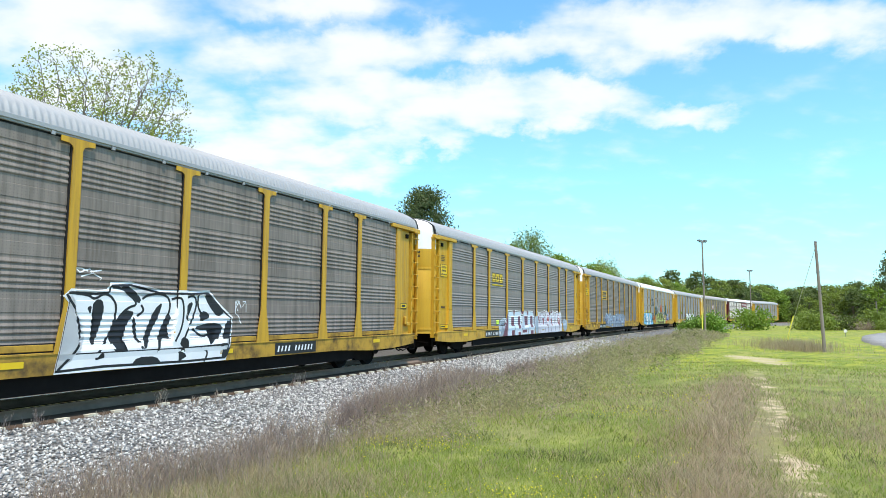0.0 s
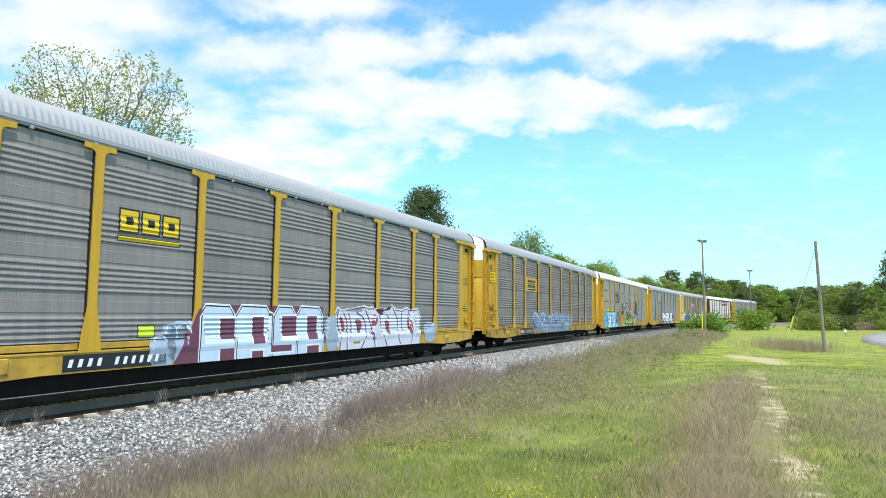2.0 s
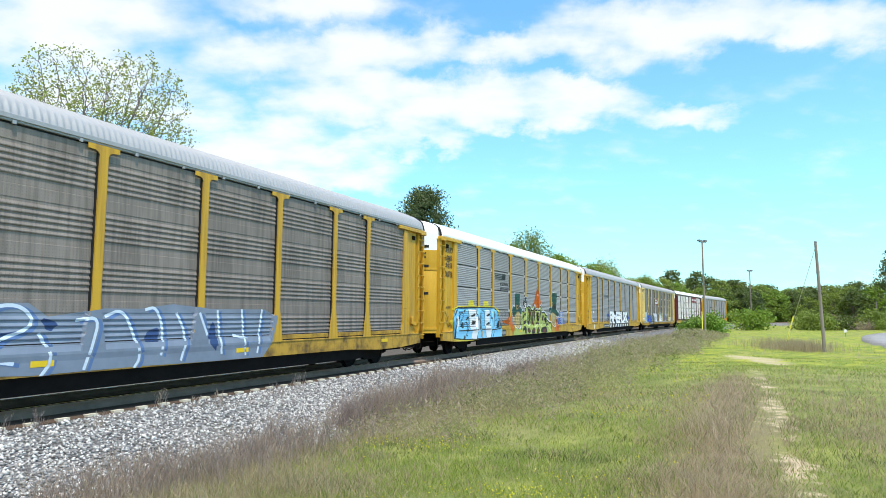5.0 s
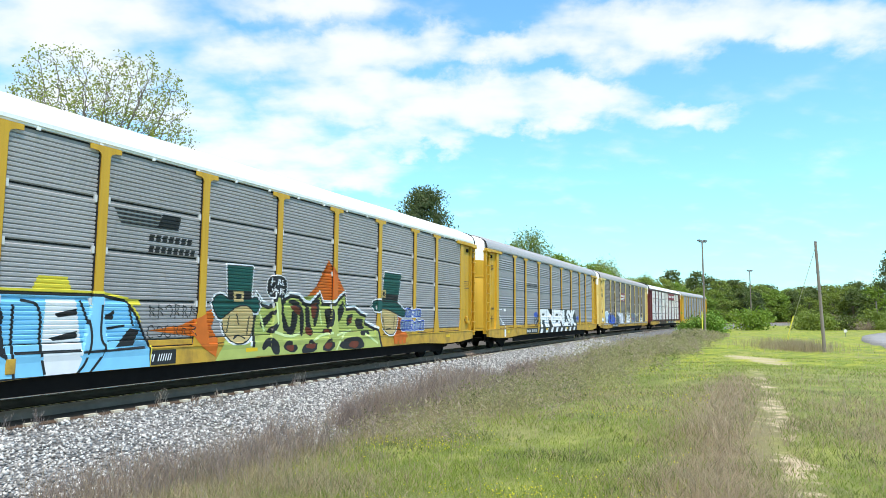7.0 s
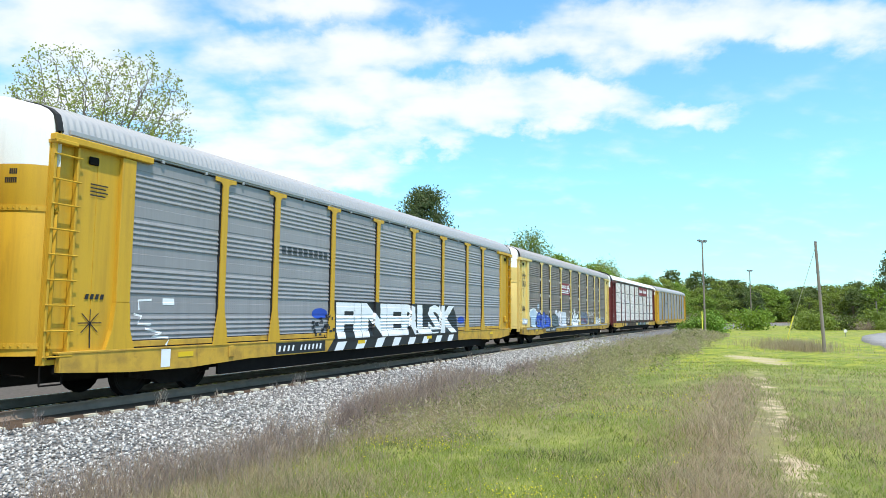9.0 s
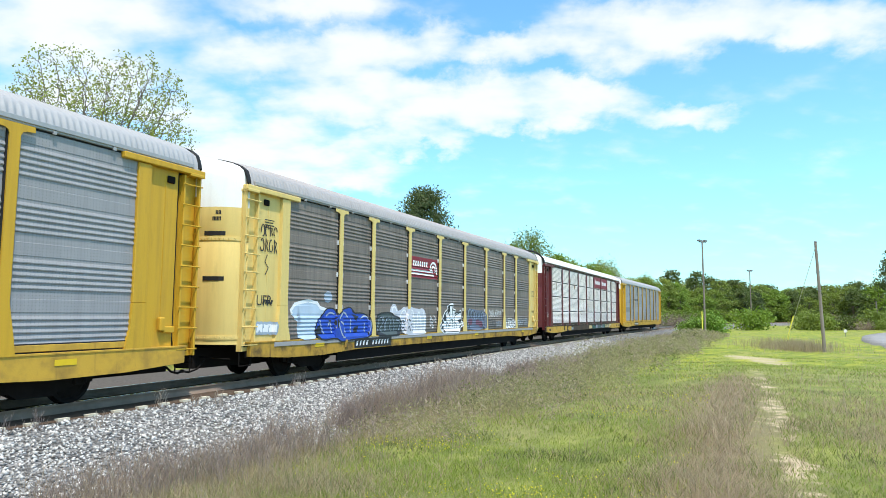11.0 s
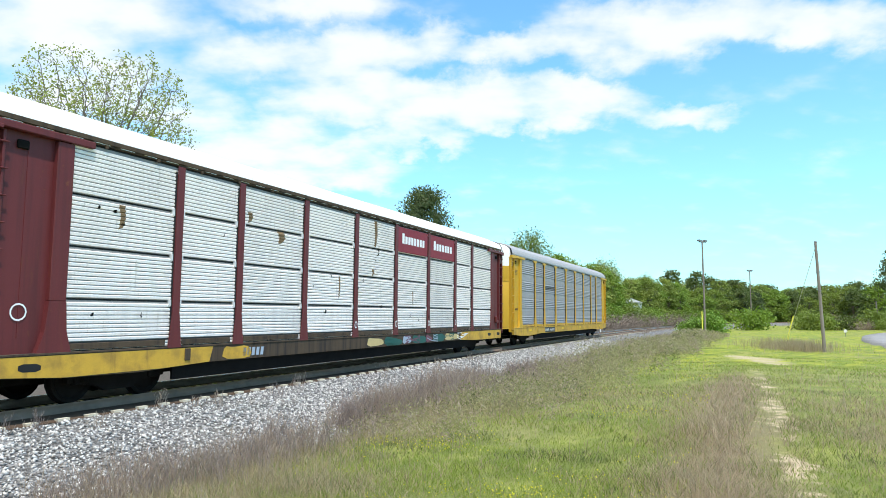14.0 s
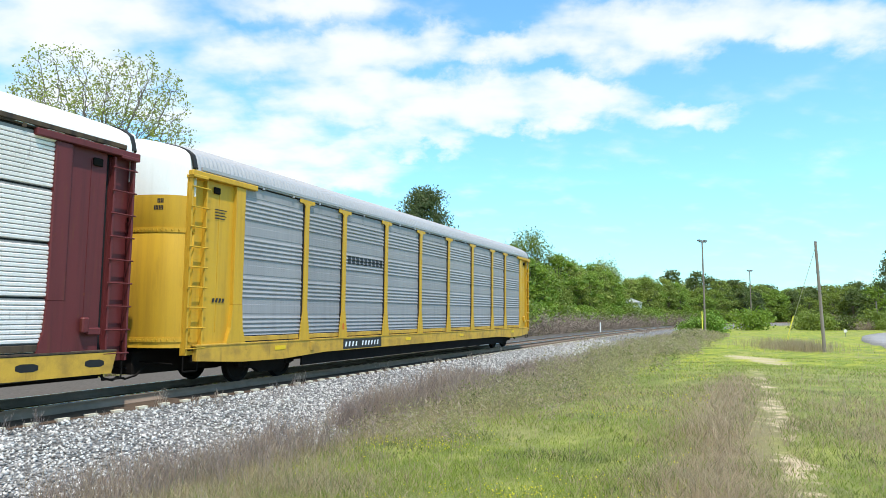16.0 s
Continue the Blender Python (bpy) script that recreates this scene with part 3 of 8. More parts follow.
def roof_z(y):
    return float(np.interp(abs(y), (0.0, 0.3, 0.6, 1.0, 1.25, 1.42, 1.49, 1.505), (5.83, 5.80, 5.74, 5.61, 5.49, 5.35, 5.16, 5.02)))


def roof_mesh(mat, ribbed=1.0):
    """Curved roof of ribbed sheets; the last metre at each end dips."""
    ys = [1.505 * math.sin(t) for t in np.linspace(-math.pi / 2, math.pi / 2, 19)]
    xs = []
    x = 0.13
    pitch = 0.145 if ribbed else 0.60
    while x < LONG - 0.15:
        xs += [(x, 0.0), (x + pitch * 0.2, 0.021 * ribbed if ribbed else 0.006), (x + pitch * 0.5, 0.021 * ribbed if ribbed else 0.006), (x + pitch * 0.7, 0.0)]
        x += pitch
    xs.append((LONG - 0.11, 0.0))
    V = []
    for x, d in xs:
        e = min(x, LONG - x)
        dip = 0.10 * max(0.0, 1 - e / 1.4) ** 1.5
        for y in ys:
            slope = (roof_z(min(abs(y) + 0.02, 1.505)) - roof_z(abs(y) - 0.02)) / 0.04
            out = 1 / math.hypot(1.0, slope)
            V.append((x - MID, y - math.copysign(d * slope * out, y) * (abs(y) > 0.02), roof_z(y) + d * out - dip * (1 - abs(y) / 1.6)))
    n = len(ys)
    i, j = np.meshgrid(np.arange(len(xs) - 1), np.arange(n - 1), indexing="ij")
    F = np.stack([i * n + j, (i + 1) * n + j, (i + 1) * n + j + 1, i * n + j + 1], -1).reshape(-1, 4)
    return raw_mesh("roof", V, F, mat)


END_PLAN = [(0.16, -1.485), (0.12, -1.40), (-0.02, -1.33), (-0.16, -1.22), (-0.30, -1.02), (-0.40, -0.75), (-0.46, -0.38), (-0.475, -0.012)]


def end_mesh(mats, flip):
    """Rounded pair of end doors: painted below, white hood above, up to the roof's curve."""
    plan = END_PLAN + [(x, -y) for x, y in reversed(END_PLAN)]
    rows = [0.97, 1.0, 1.04, 1.08, 2.4, 3.52, 3.54, 3.57, 4.40, 4.404]
    V, F, M = [], [], []
    levels = len(rows) + 4
    for x, y in plan:
        top = roof_z(y * 1.02) - 0.01 - 0.085 * (1 - abs(y) / 1.6)
        zs = rows + [4.404 + (top - 4.404) * k / 3 for k in (1, 2, 3)]
        for k, z in enumerate(zs):
            inn = 0.012 if k in (2,) or k in (6,) else 0.0
            V.append(((x + inn) - MID if not flip else MID - (x + inn), y, z))
        V.append((0.17 - MID if not flip else MID - 0.17, y, roof_z(y) + 0.012 - 0.085 * (1 - abs(y) / 1.6)))
    n = len(plan)
    for a in range(n - 1):
        for k in range(levels - 1):
            F.append((a * levels + k, (a + 1) * levels + k, (a + 1) * levels + k + 1, a * levels + k + 1))
            M.append(1 if k >= 9 else 0)
    return raw_mesh("end_door", V, F, mats, False, M)


def truck_meshes():
    frame_shape = Shape()
    for side in (-1, 1):
        y = side * 1.0
        out = [(-1.18, 0.40), (-1.18, 0.62), (-0.95, 0.68), (-0.55, 0.66), (-0.35, 0.78), (0.35, 0.78), (0.55, 0.66), (0.95, 0.68), (1.18, 0.62), (1.18, 0.40), (0.85, 0.36), (0.50, 0.30), (0.34, 0.20), (-0.34, 0.20), (-0.50, 0.30), (-0.85, 0.36)]
        frame_shape.prism(out, y - 0.07, y + 0.07)
        for k in (-0.17, 0.0, 0.17):
            frame_shape.rod((k, y, 0.28), (k, y, 0.60), 0.07, 8)
        for k in (-0.89, 0.89):
            frame_shape.box(k - 0.15, k + 0.15, y - 0.12, y + 0.10, 0.36, 0.58, 0.03)
    frame_shape.box(-0.2, 0.2, -1.0, 1.0, 0.42, 0.74, 0.03)
    wheel = Shape()
    prof = [(0.06, 0.08), (0.06, 0.30), (0.035, 0.36), (0.07, 0.40), (0.07, 0.457), (-0.04, 0.462), (-0.07, 0.487), (-0.075, 0.40), (-0.02, 0.36), (-0.01, 0.30), (-0.06, 0.10)]
    for side in (-1, 1):
        rings = []
        for k in range(20):
            t = 2 * math.pi * k / 20
            i = len(wheel.v)
            for off, r in prof:
                wheel.v.append((r * math.cos(t), side * (0.755 + off), r * math.sin(t)))
            rings.append(i)
        for k in range(20):
            a, b2 = rings[k], rings[(k + 1) % 20]
            for q in range(len(prof) - 1):
                wheel.f.append((a + q, b2 + q, b2 + q + 1, a + q + 1))
                wheel.m.append(0)
    wheel.rod((0, -1.12, 0), (0, 1.12, 0), 0.085, 10)
    for side in (-1, 1):
        for k in range(3):
            t = 2.09 * k
            wheel.rod((0.05 * math.cos(t), side * 1.12, 0.05 * math.sin(t)), (0.05 * math.cos(t), side * 1.135, 0.05 * math.sin(t)), 0.018, 6)
    return frame_shape.mesh("side_frame", GRIME), wheel.mesh("wheelset", GRIME)


TRUCK_FRAME, WHEELSET = truck_meshes()
WHEELS = []
MESHES = {}


def shared(key, make):
    if key not in MESHES:
        MESHES[key] = make()
    return MESHES[key]


CLIP = plain("pale_clip_metal", (0.62, 0.62, 0.62), 0.5)


def build_car(label, sheet, paint, sill_paint, roof, style="grouped", tee=True, ribbed=1.9, hood=None, post_paint=None, width=0.20, clips=False, eave_paint=None, slots=(), rail_paint=None, low_rail=False):
    car = tagged(new("autorack_car"), label, "freight car", group="train of car carriers")
    post_paint = post_paint or paint
    rail_paint = rail_paint or sill_paint
    for k in range(len(BAYS) - 1):
        w = BAYS[k + 1] - BAYS[k]
        me = shared(("bay", sheet.name, style, round(w, 2)), lambda: sheet_mesh(style, -w / 2, w / 2, sheet))
        for turn in (0, 180):
            ob = part("side_panel", me, None, car)
            c = (BAYS[k] + BAYS[k + 1]) / 2 - MID
            ob.matrix_basis = pose(c if turn == 0 else -c, 0, 0, 0, 0, turn)
    me = shared(("post", post_paint.name, tee, width, clips), lambda: post_mesh(post_paint, tee, width, clips))
    for p in POSTS:
        for turn in (0, 180):
            ob = part("post", me, None, car)
            ob.matrix_basis = pose(p - MID if turn == 0 else MID - p, 0, 0, 0, 0, turn)
    # roof, eave strips
    part("roof", shared(("roof", roof.name, ribbed), lambda: roof_mesh(roof, ribbed)), None, car)

    eave_paint = eave_paint or roof

    def eave():
        sh = Shape()
        for y in (-1, 1):
            a, b2 = sorted((y * 1.40, y * 1.50))
            sh.box(-MID + 0.3, MID - 0.3, a, b2, 4.995, 5.055, 0.008)
            a, b2 = sorted((y * 1.47, y * 1.528))
            sh.box(-MID + 0.3, MID - 0.3, a, b2, 5.035, 5.125, 0.006)
            # black strip: the shade under the eave, put in as colour
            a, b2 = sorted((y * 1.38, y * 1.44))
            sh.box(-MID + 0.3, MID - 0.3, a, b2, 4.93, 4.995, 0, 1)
            for k in range(18):
                x = -MID + 2.5 + k * 1.3
                a, b2 = sorted((y * 1.50, y * 1.53))
                sh.box(x, x + 0.07, a, b2, 4.955, 5.02)
        return sh.mesh("eave_strip", [eave_paint, RUBBER_AND_SHADE])

    part("eave_strip", shared(("eave", eave_paint.name), eave), None, car)
    # sills: deep in the middle, stepped up at the trucks
    for y in (-1, 1):
        def sill():
            sh = Shape()
            a, b2 = sorted((y * 1.515, y * 1.40))
            out = [(-MID + 0.35, 0.66), (-MID + 1.9, 0.56), (-MID + 3.6, 0.54), (-MID + 5.6, 0.63), (MID - 5.6, 0.63), (MID - 3.6, 0.54), (MID - 1.9, 0.56), (MID - 0.35, 0.66), (MID - 0.35, 0.99), (-MID + 0.35, 0.99)]
            sh.prism(out, a, b2)
            sh.box(-MID + 0.3, MID - 0.3, min(y * 1.53, y * 1.38), max(y * 1.53, y * 1.38), 0.99, 1.03, 0.006)
            for p in (4.9,):
                sh.box(p - MID - 0.09, p - MID + 0.09, min(y * 1.515, y * 1.545), max(y * 1.515, y * 1.545), 0.70, 0.97, 0.015)
            return sh.mesh("side_sill", sill_paint)
        part("side_sill", shared(("sill", sill_paint.name, y), sill), None, car)

        def base_rail():
            sh = Shape()
            if low_rail:
                sh.box(-MID + 1.3, MID - 1.3, min(y * 1.40, y * 1.532), max(y * 1.40, y * 1.532), 0.875, 0.988, 0.008)
                # black strip paints the shade of the gap above the sill
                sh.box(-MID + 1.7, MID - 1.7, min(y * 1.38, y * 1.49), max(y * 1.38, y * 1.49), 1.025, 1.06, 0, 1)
                return sh.mesh("base_rail", [rail_paint, RUBBER_AND_SHADE])
            for a, b2 in zip(BAYS, BAYS[1:]):
                sh.box(a + 0.24 - MID, b2 - 0.24 - MID, min(y * 1.40, y * 1.500), max(y * 1.40, y * 1.500), 1.058, 1.175, 0.006)
            # black strips paint the gap shade below and above the rail
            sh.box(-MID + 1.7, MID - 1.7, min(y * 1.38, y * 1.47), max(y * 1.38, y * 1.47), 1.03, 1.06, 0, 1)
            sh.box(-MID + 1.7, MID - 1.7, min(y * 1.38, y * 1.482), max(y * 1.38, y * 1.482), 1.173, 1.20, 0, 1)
            return sh.mesh("base_rail", [rail_paint, RUBBER_AND_SHADE])
        part("base_rail", shared(("base", rail_paint.name, y), base_rail), None, car)

    def under():
        sh = Shape()
        sh.box(-MID + 0.2, MID - 0.2, -1.42, 1.42, 0.90, 0.97)
        sh.box(-MID - 0.35, MID + 0.35, -0.33, 0.33, 0.36, 0.90, 0.03)
        # dark plates added on both sides in place of the shade under the car
        sh.box(-MID + 4.6, MID - 4.6, -1.40, -1.34, 0.30, 0.92)
        sh.box(-MID + 4.6, MID - 4.6, 1.34, 1.40, 0.30, 0.92)
        for p in np.linspace(-9.0, 9.0, 11):
            sh.box(p - 0.06, p + 0.06, -1.40, 1.40, 0.62, 0.90)
        sh.box(-3.4, -2.2, -0.95, -0.45, 0.30, 0.85, 0.05)
        sh.box(1.2, 1.9, -1.0, -0.5, 0.35, 0.85, 0.05)
        sh.rod((2.6, -0.75, 0.62), (4.0, -0.75, 0.62), 0.2, 12)
        sh.rod((-9, -0.6, 0.55), (9, -0.6, 0.55), 0.025, 6)
        return sh.mesh("underframe", GRIME)
    part("underframe", shared("under", under), None, car)
    hood = hood or WHITE_PAINT
    for flip in (False, True):
        e = -1 if not flip else 1

        def X(v):
            return v - MID if not flip else MID - v

        def span(a, b2):
            return min(X(a), X(b2)), max(X(a), X(b2))
        end = part("end_door", shared(("end", paint.name, hood.name, flip), lambda: end_mesh([paint, hood], flip)), None, car)

        def fittings():
            sh = Shape()
            # slots, seam and lettered plates of the door pair
            x = e * (MID + 0.482)
            sh.box(min(x, x - e * 0.03), max(x, x - e * 0.03), -0.014, 0.014, 1.0, 5.6)
            return sh.mesh("door_seam", RUBBER_AND_SHADE)
        part("door_seam", shared(("seam", flip), fittings), None, end)
        def band(z):
            sh = Shape()
            plan = END_PLAN + [(x, -y) for x, y in reversed(END_PLAN)]
            for (xa, ya), (xb, yb) in zip(plan, plan[1:]):
                i = len(sh.v)
                for xx, yy in ((xa, ya), (xb, yb)):
                    for zz in (z, z + 0.10):
                        sh.v += [(X(xx - 0.013), yy * 1.008, zz), (X(xx + 0.02), yy, zz)]
                for f in ((0, 4, 6, 2), (1, 3, 7, 5), (0, 1, 5, 4), (2, 6, 7, 3)):
                    sh.f.append(tuple(i + c for c in f))
                    sh.m.append(0)
                n = max(1, int(math.hypot(xb - xa, yb - ya) / 0.09))
                for k in range(n):
                    f = (k + 0.5) / n
                    cx, cy = X(xa + (xb - xa) * f - 0.016), (ya + (yb - ya) * f) * 1.01
                    sh.box(cx - 0.012, cx + 0.012, cy - 0.012, cy + 0.012, z + 0.038, z + 0.062)
            return sh.mesh("riveted_band", paint)
        for z in (1.10, 3.56):
            part("riveted_band", shared(("band", flip, paint.name, z), lambda: band(z)), None, end)

        def stencil(rows):
            sh = Shape()
            for z, count in rows:
                for k in range(count):
                    f0 = 0.10 + 0.13 * k
                    i = len(sh.v)
                    for f in (f0, f0 + 0.085):
                        xx, yy = -0.30 - 0.10 * f, -1.02 + 0.27 * f
                        for zz in (z, z + 0.10):
                            sh.v += [(X(xx - 0.008), yy, zz), (X(xx + 0.01), yy, zz)]
                    for f in ((0, 4, 6, 2), (1, 3, 7, 5), (0, 1, 5, 4), (2, 6, 7, 3), (0, 2, 3, 1), (4, 5, 7, 6)):
                        sh.f.append(tuple(i + c for c in f))
                        sh.m.append(0)
            return sh.mesh("stencil_bars", PAINT_BLACK)
        if paint is not OXIDE:
            part("stencil_row", shared(("stencil", flip, 1), lambda: stencil([(4.22, 4)])), None, end)
            part("stencil_row", shared(("stencil", flip, 2), lambda: stencil([(4.06, 6)])), None, end)
        if slots:
            for side in (-1, 1):
                for z in slots:
                    def slot():
                        sh = Shape()
                        pts = [(-0.235, -1.10), (-0.31, -1.0), (-0.405, -0.75), (-0.43, -0.6)]
                        for (xa, ya), (xb, yb) in zip(pts, pts[1:]):
                            i = len(sh.v)
                            for xx, yy in ((xa, ya), (xb, yb)):
                                for zz in (z, z + 0.11):
                                    sh.v += [(X(xx - 0.012), side * yy, zz), (X(xx + 0.03), side * yy, zz)]
                            for f in ((0, 4, 6, 2), (1, 3, 7, 5), (0, 1, 5, 4), (2, 6, 7, 3)):
                                sh.f.append(tuple(i + c for c in f))
                                sh.m.append(0)
                        return sh.mesh("door_slot", RUBBER_AND_SHADE)
                    part("door_slot", shared(("slot", flip, side, z), slot), None, end)
        for y in (-1, 1):
            def panel():
                sh = Shape()
                a, b2 = span(0.66 if flip else 0.50, 1.60)
                sh.box(a, b2, min(y * 1.36, y * 1.42), max(y * 1.36, y * 1.42), 1.0, 4.88, 0.01)
                a, b2 = span(1.00, 1.02)
                sh.box(a, b2, min(y * 1.42, y * 1.43), max(y * 1.42, y * 1.43), 1.3, 4.7)
                return sh.mesh("end_panel", paint)
            part("end_panel", shared(("endp", paint.name, flip, y), panel), None, car)
            if flip:
                # black sheet added behind the gap, standing in for the shade inside
                def gap():
                    a, b2 = span(0.50, 0.70)
                    return Shape().box(a, b2, min(y * 1.28, y * 1.34), max(y * 1.28, y * 1.34), 1.0, 4.86).mesh("door_gap", RUBBER_AND_SHADE)
                part("door_gap", shared(("gap", y), gap), None, car)

            def pillar():
                sh = Shape()
                a, b2 = span(1.50, 1.84)
                lo, hi = min(y * 1.38, y * 1.525), max(y * 1.38, y * 1.525)
                sh.box(a, b2, lo, hi, 1.95, 4.86, 0.012)
                ol = [(X(1.30), 1.0), (X(2.0), 1.0), (X(1.88), 1.4), (X(1.84), 1.95), (X(1.50), 1.95), (X(1.44), 1.4)]
                sh.prism(ol, lo, hi)
                return sh.mesh("end_pillar", paint)
            part("end_pillar", shared(("pil", paint.name, flip, y), pillar), None, car)

            def header():
                sh = Shape()
                a, b2 = span(-0.02, 2.25)
                sh.box(a, b2, min(y * 1.40, y * 1.565), max(y * 1.40, y * 1.565), 4.87, 5.0, 0.015)
                a, b2 = span(0.0, 0.45)
                sh.box(a, b2, min(y * 1.30, y * 1.58), max(y * 1.30, y * 1.58), 4.83, 4.9, 0.01)
                return sh.mesh("header_beam", paint)
            part("header_beam", shared(("head", paint.name, flip, y), header), None, car)

            def ladder():
                sh = Shape()
                lo, hi = min(y * 1.33, y * 1.38), max(y * 1.33, y * 1.38)
                a, b2 = span(0.02, 0.56)
                sh.box(a, b2, lo, hi, 0.80, 4.84)
                for q in (0.03, 0.50):
                    a, b2 = span(q, q + 0.05)
                    sh.box(a, b2, min(y * 1.38, y * 1.50), max(y * 1.38, y * 1.50), 0.80, 4.84, 0.008)
                for k in range(9):
                    z = 0.95 + k * 0.46
                    sh.rod((X(0.0), y * 1.51, z), (X(0.60), y * 1.51, z), 0.016, 6)
                return sh.mesh("ladder", paint)
            part("ladder", shared(("lad", paint.name, flip, y), ladder), None, car)

            def step():
                sh = Shape()
                for q in (0.06, 0.5):
                    sh.rod((X(q), y * 1.40, 0.82), (X(q), y * 1.40, 0.44), 0.018, 6)
                sh.rod((X(0.06), y * 1.40, 0.44), (X(0.5), y * 1.40, 0.44), 0.018, 6)
                a, b2 = span(0.35, 1.3)
                sh.box(a, b2, min(y * 1.30, y * 1.40), max(y * 1.30, y * 1.40), 0.62, 0.80, 0.02)
                return sh.mesh("sill_step", GRIME)
            part("sill_step", shared(("step", flip, y), step), None, car)

            def latch():
                sh = Shape()
                a, b2 = span(0.66, 0.97)
                sh.box(a, b2, min(y * 1.42, y * 1.50), max(y * 1.42, y * 1.50), 1.32, 1.46, 0.02)
                a, b2 = span(0.95, 1.10)
                sh.box(a, b2, min(y * 1.42, y * 1.54), max(y * 1.42, y * 1.54), 1.36, 1.66, 0.03)
                return sh.mesh("door_latch", paint)
            if flip:
                part("door_latch", shared(("latch", flip, y, paint.name), latch), None, car)

            def lock():
                a, b2 = span(0.78, 1.0)
                return Shape().box(a, b2, min(y * 1.42, y * 1.47), max(y * 1.42, y * 1.47), 4.58, 4.74, 0.02).mesh("upper_lock", GRIME)
            part("upper_lock", shared(("lock", flip, y), lock), None, car)

        for q, w2 in ((0.05, 0.11),):
            def gasket():
                sh = Shape()
                ys = [1.53 * math.sin(t) for t in np.linspace(-math.pi / 2, math.pi / 2, 25)]
                for k in range(24):
                    dip = 0.10 * max(0.0, 1 - q / 1.4) ** 1.5
                    za = roof_z(ys[k]) + 0.034 - dip * (1 - abs(ys[k]) / 1.6)
                    zb = roof_z(ys[k + 1]) + 0.034 - dip * (1 - abs(ys[k + 1]) / 1.6)
                    i = len(sh.v)
                    for xx in (X(q), X(q + w2)):
                        sh.v += [(xx, ys[k] * 0.965, za - 0.03), (xx, ys[k + 1] * 0.965, zb - 0.03), (xx, ys[k + 1], zb), (xx, ys[k], za)]
                    for f in ((0, 1, 2, 3), (7, 6, 5, 4), (3, 2, 6, 7), (1, 0, 4, 5)):
                        sh.f.append(tuple(i + c for c in f))
                        sh.m.append(0)
                return sh.mesh("roof_seam", RUBBER_AND_SHADE)
            part("roof_seam", shared(("gasket", flip, q), gasket), None, car)

        def coupler():
            sh = Shape()
            a = e * (MID + 0.30)
            b2 = e * (MID + 0.775)
            sh.box(min(a, b2), max(a, b2), -0.10, 0.10, 0.72, 0.98, 0.03)
            sh.box(min(b2 - e * 0.30, b2), max(b2 - e * 0.30, b2), -0.20, 0.16, 0.68, 1.0, 0.04)
            pts = [(e * (MID + 0.1), -0.45, 0.55), (e * (MID + 0.35), -0.45, 0.36), (e * (MID + 0.6), -0.42, 0.30), (e * (MID + 0.78), -0.35, 0.36)]
            for p, q in zip(pts, pts[1:]):
                sh.rod(p, q, 0.025, 6)
            sh.rod((e * (MID + 0.15), -1.3, 0.62), (e * (MID + 0.15), 0.1, 0.66), 0.018, 6)
            return sh.mesh("coupler", GRIME)
        part("coupler", shared(("coupler", flip), coupler), None, car)
        truck = part("truck", TRUCK_FRAME, None, car)
        truck.matrix_basis = pose(e * 10.06, 0, 0)
        for k in (-0.89, 0.89):
            w = part("wheelset", WHEELSET, None, truck)
            w.matrix_basis = pose(k, 0, 0.457)
            WHEELS.append((w, k))
    return car


car_x = build_car("grimy yellow and grey covered car carrier with white graffiti", ZINC_WARM, YELLOW_DIRTY, SILL_DIRTY, ROOF_ZINC)
car_a = build_car("yellow and grey covered car carrier with block graffiti on its side", ZINC, YELLOW, SILL_WORN, ROOF_ZINC)
car_b = build_car("weathered grey and yellow car carrier with pale blue graffiti", ZINC_WARM, YELLOW_DIRTY, SILL_DIRTY, ROOF_ZINC, hood=WHITE_PAINT, slots=(3.50,))
car_c = build_car("slatted grey car carrier with white roof and colourful graffiti", ZINC_PLAIN, YELLOW, SILL_WORN, WHITE_PAINT, "slatted", ribbed=False, clips=True, slots=(2.55, 3.68, 4.50))
car_d = build_car("clean blue-grey and yellow car carrier with white outlined graffiti", ZINC_BLUE, YELLOW, SILL_WORN, ROOF_ZINC, ribbed=2.0)
car_e = build_car("sooty brown-grey car carrier with pale yellow posts and blue graffiti", ZINC_BROWN, YELLOW_PALE, SILL_DIRTY, ROOF_GREY, ribbed=2.2, clips=True, slots=(2.55, 3.68), rail_paint=ROOF_GREY, low_rail=True)
car_s = build_car("silver slatted car carrier with oxide red posts and ends", SILVER, OXIDE, SOOTY_SILL, ROOF_WHITE_RUST, "slatted", tee=False, ribbed=False, width=0.20, clips=True, eave_paint=SOOTY_SILL, slots=(2.35, 3.95, 4.80))
car_z = build_car("clean grey and yellow car carrier, last of the train", ZINC_BLUE, YELLOW, SILL_WORN, ROOF_ZINC, ribbed=2.4)
for e in (-1,):
    hoop = Shape()
    line = [(0.02, 1.30, 5.50), (0.04, 0.80, 5.76), (0.04, 0.0, 5.86), (0.04, -0.80, 5.76), (0.03, -1.18, 5.56), (0.0, -1.42, 5.30), (-0.02, -1.46, 4.98)]
    for a, b in zip(line, line[1:]):
        hoop.rod((e * (MID + a[0] + 0.02), a[1], a[2] + 0.03), (e * (MID + b[0] + 0.02), b[1], b[2] + 0.03), 0.055, 8)
    part("weather_hoop", hoop, RUBBER_AND_SHADE, car_s, "thick black rubber hoop round the roof's end")
TRAIN = [car_x, car_a, car_b, car_c, car_d, car_e, car_s, car_z]

# ---- paint, lettering plates and graffiti on the cars ----


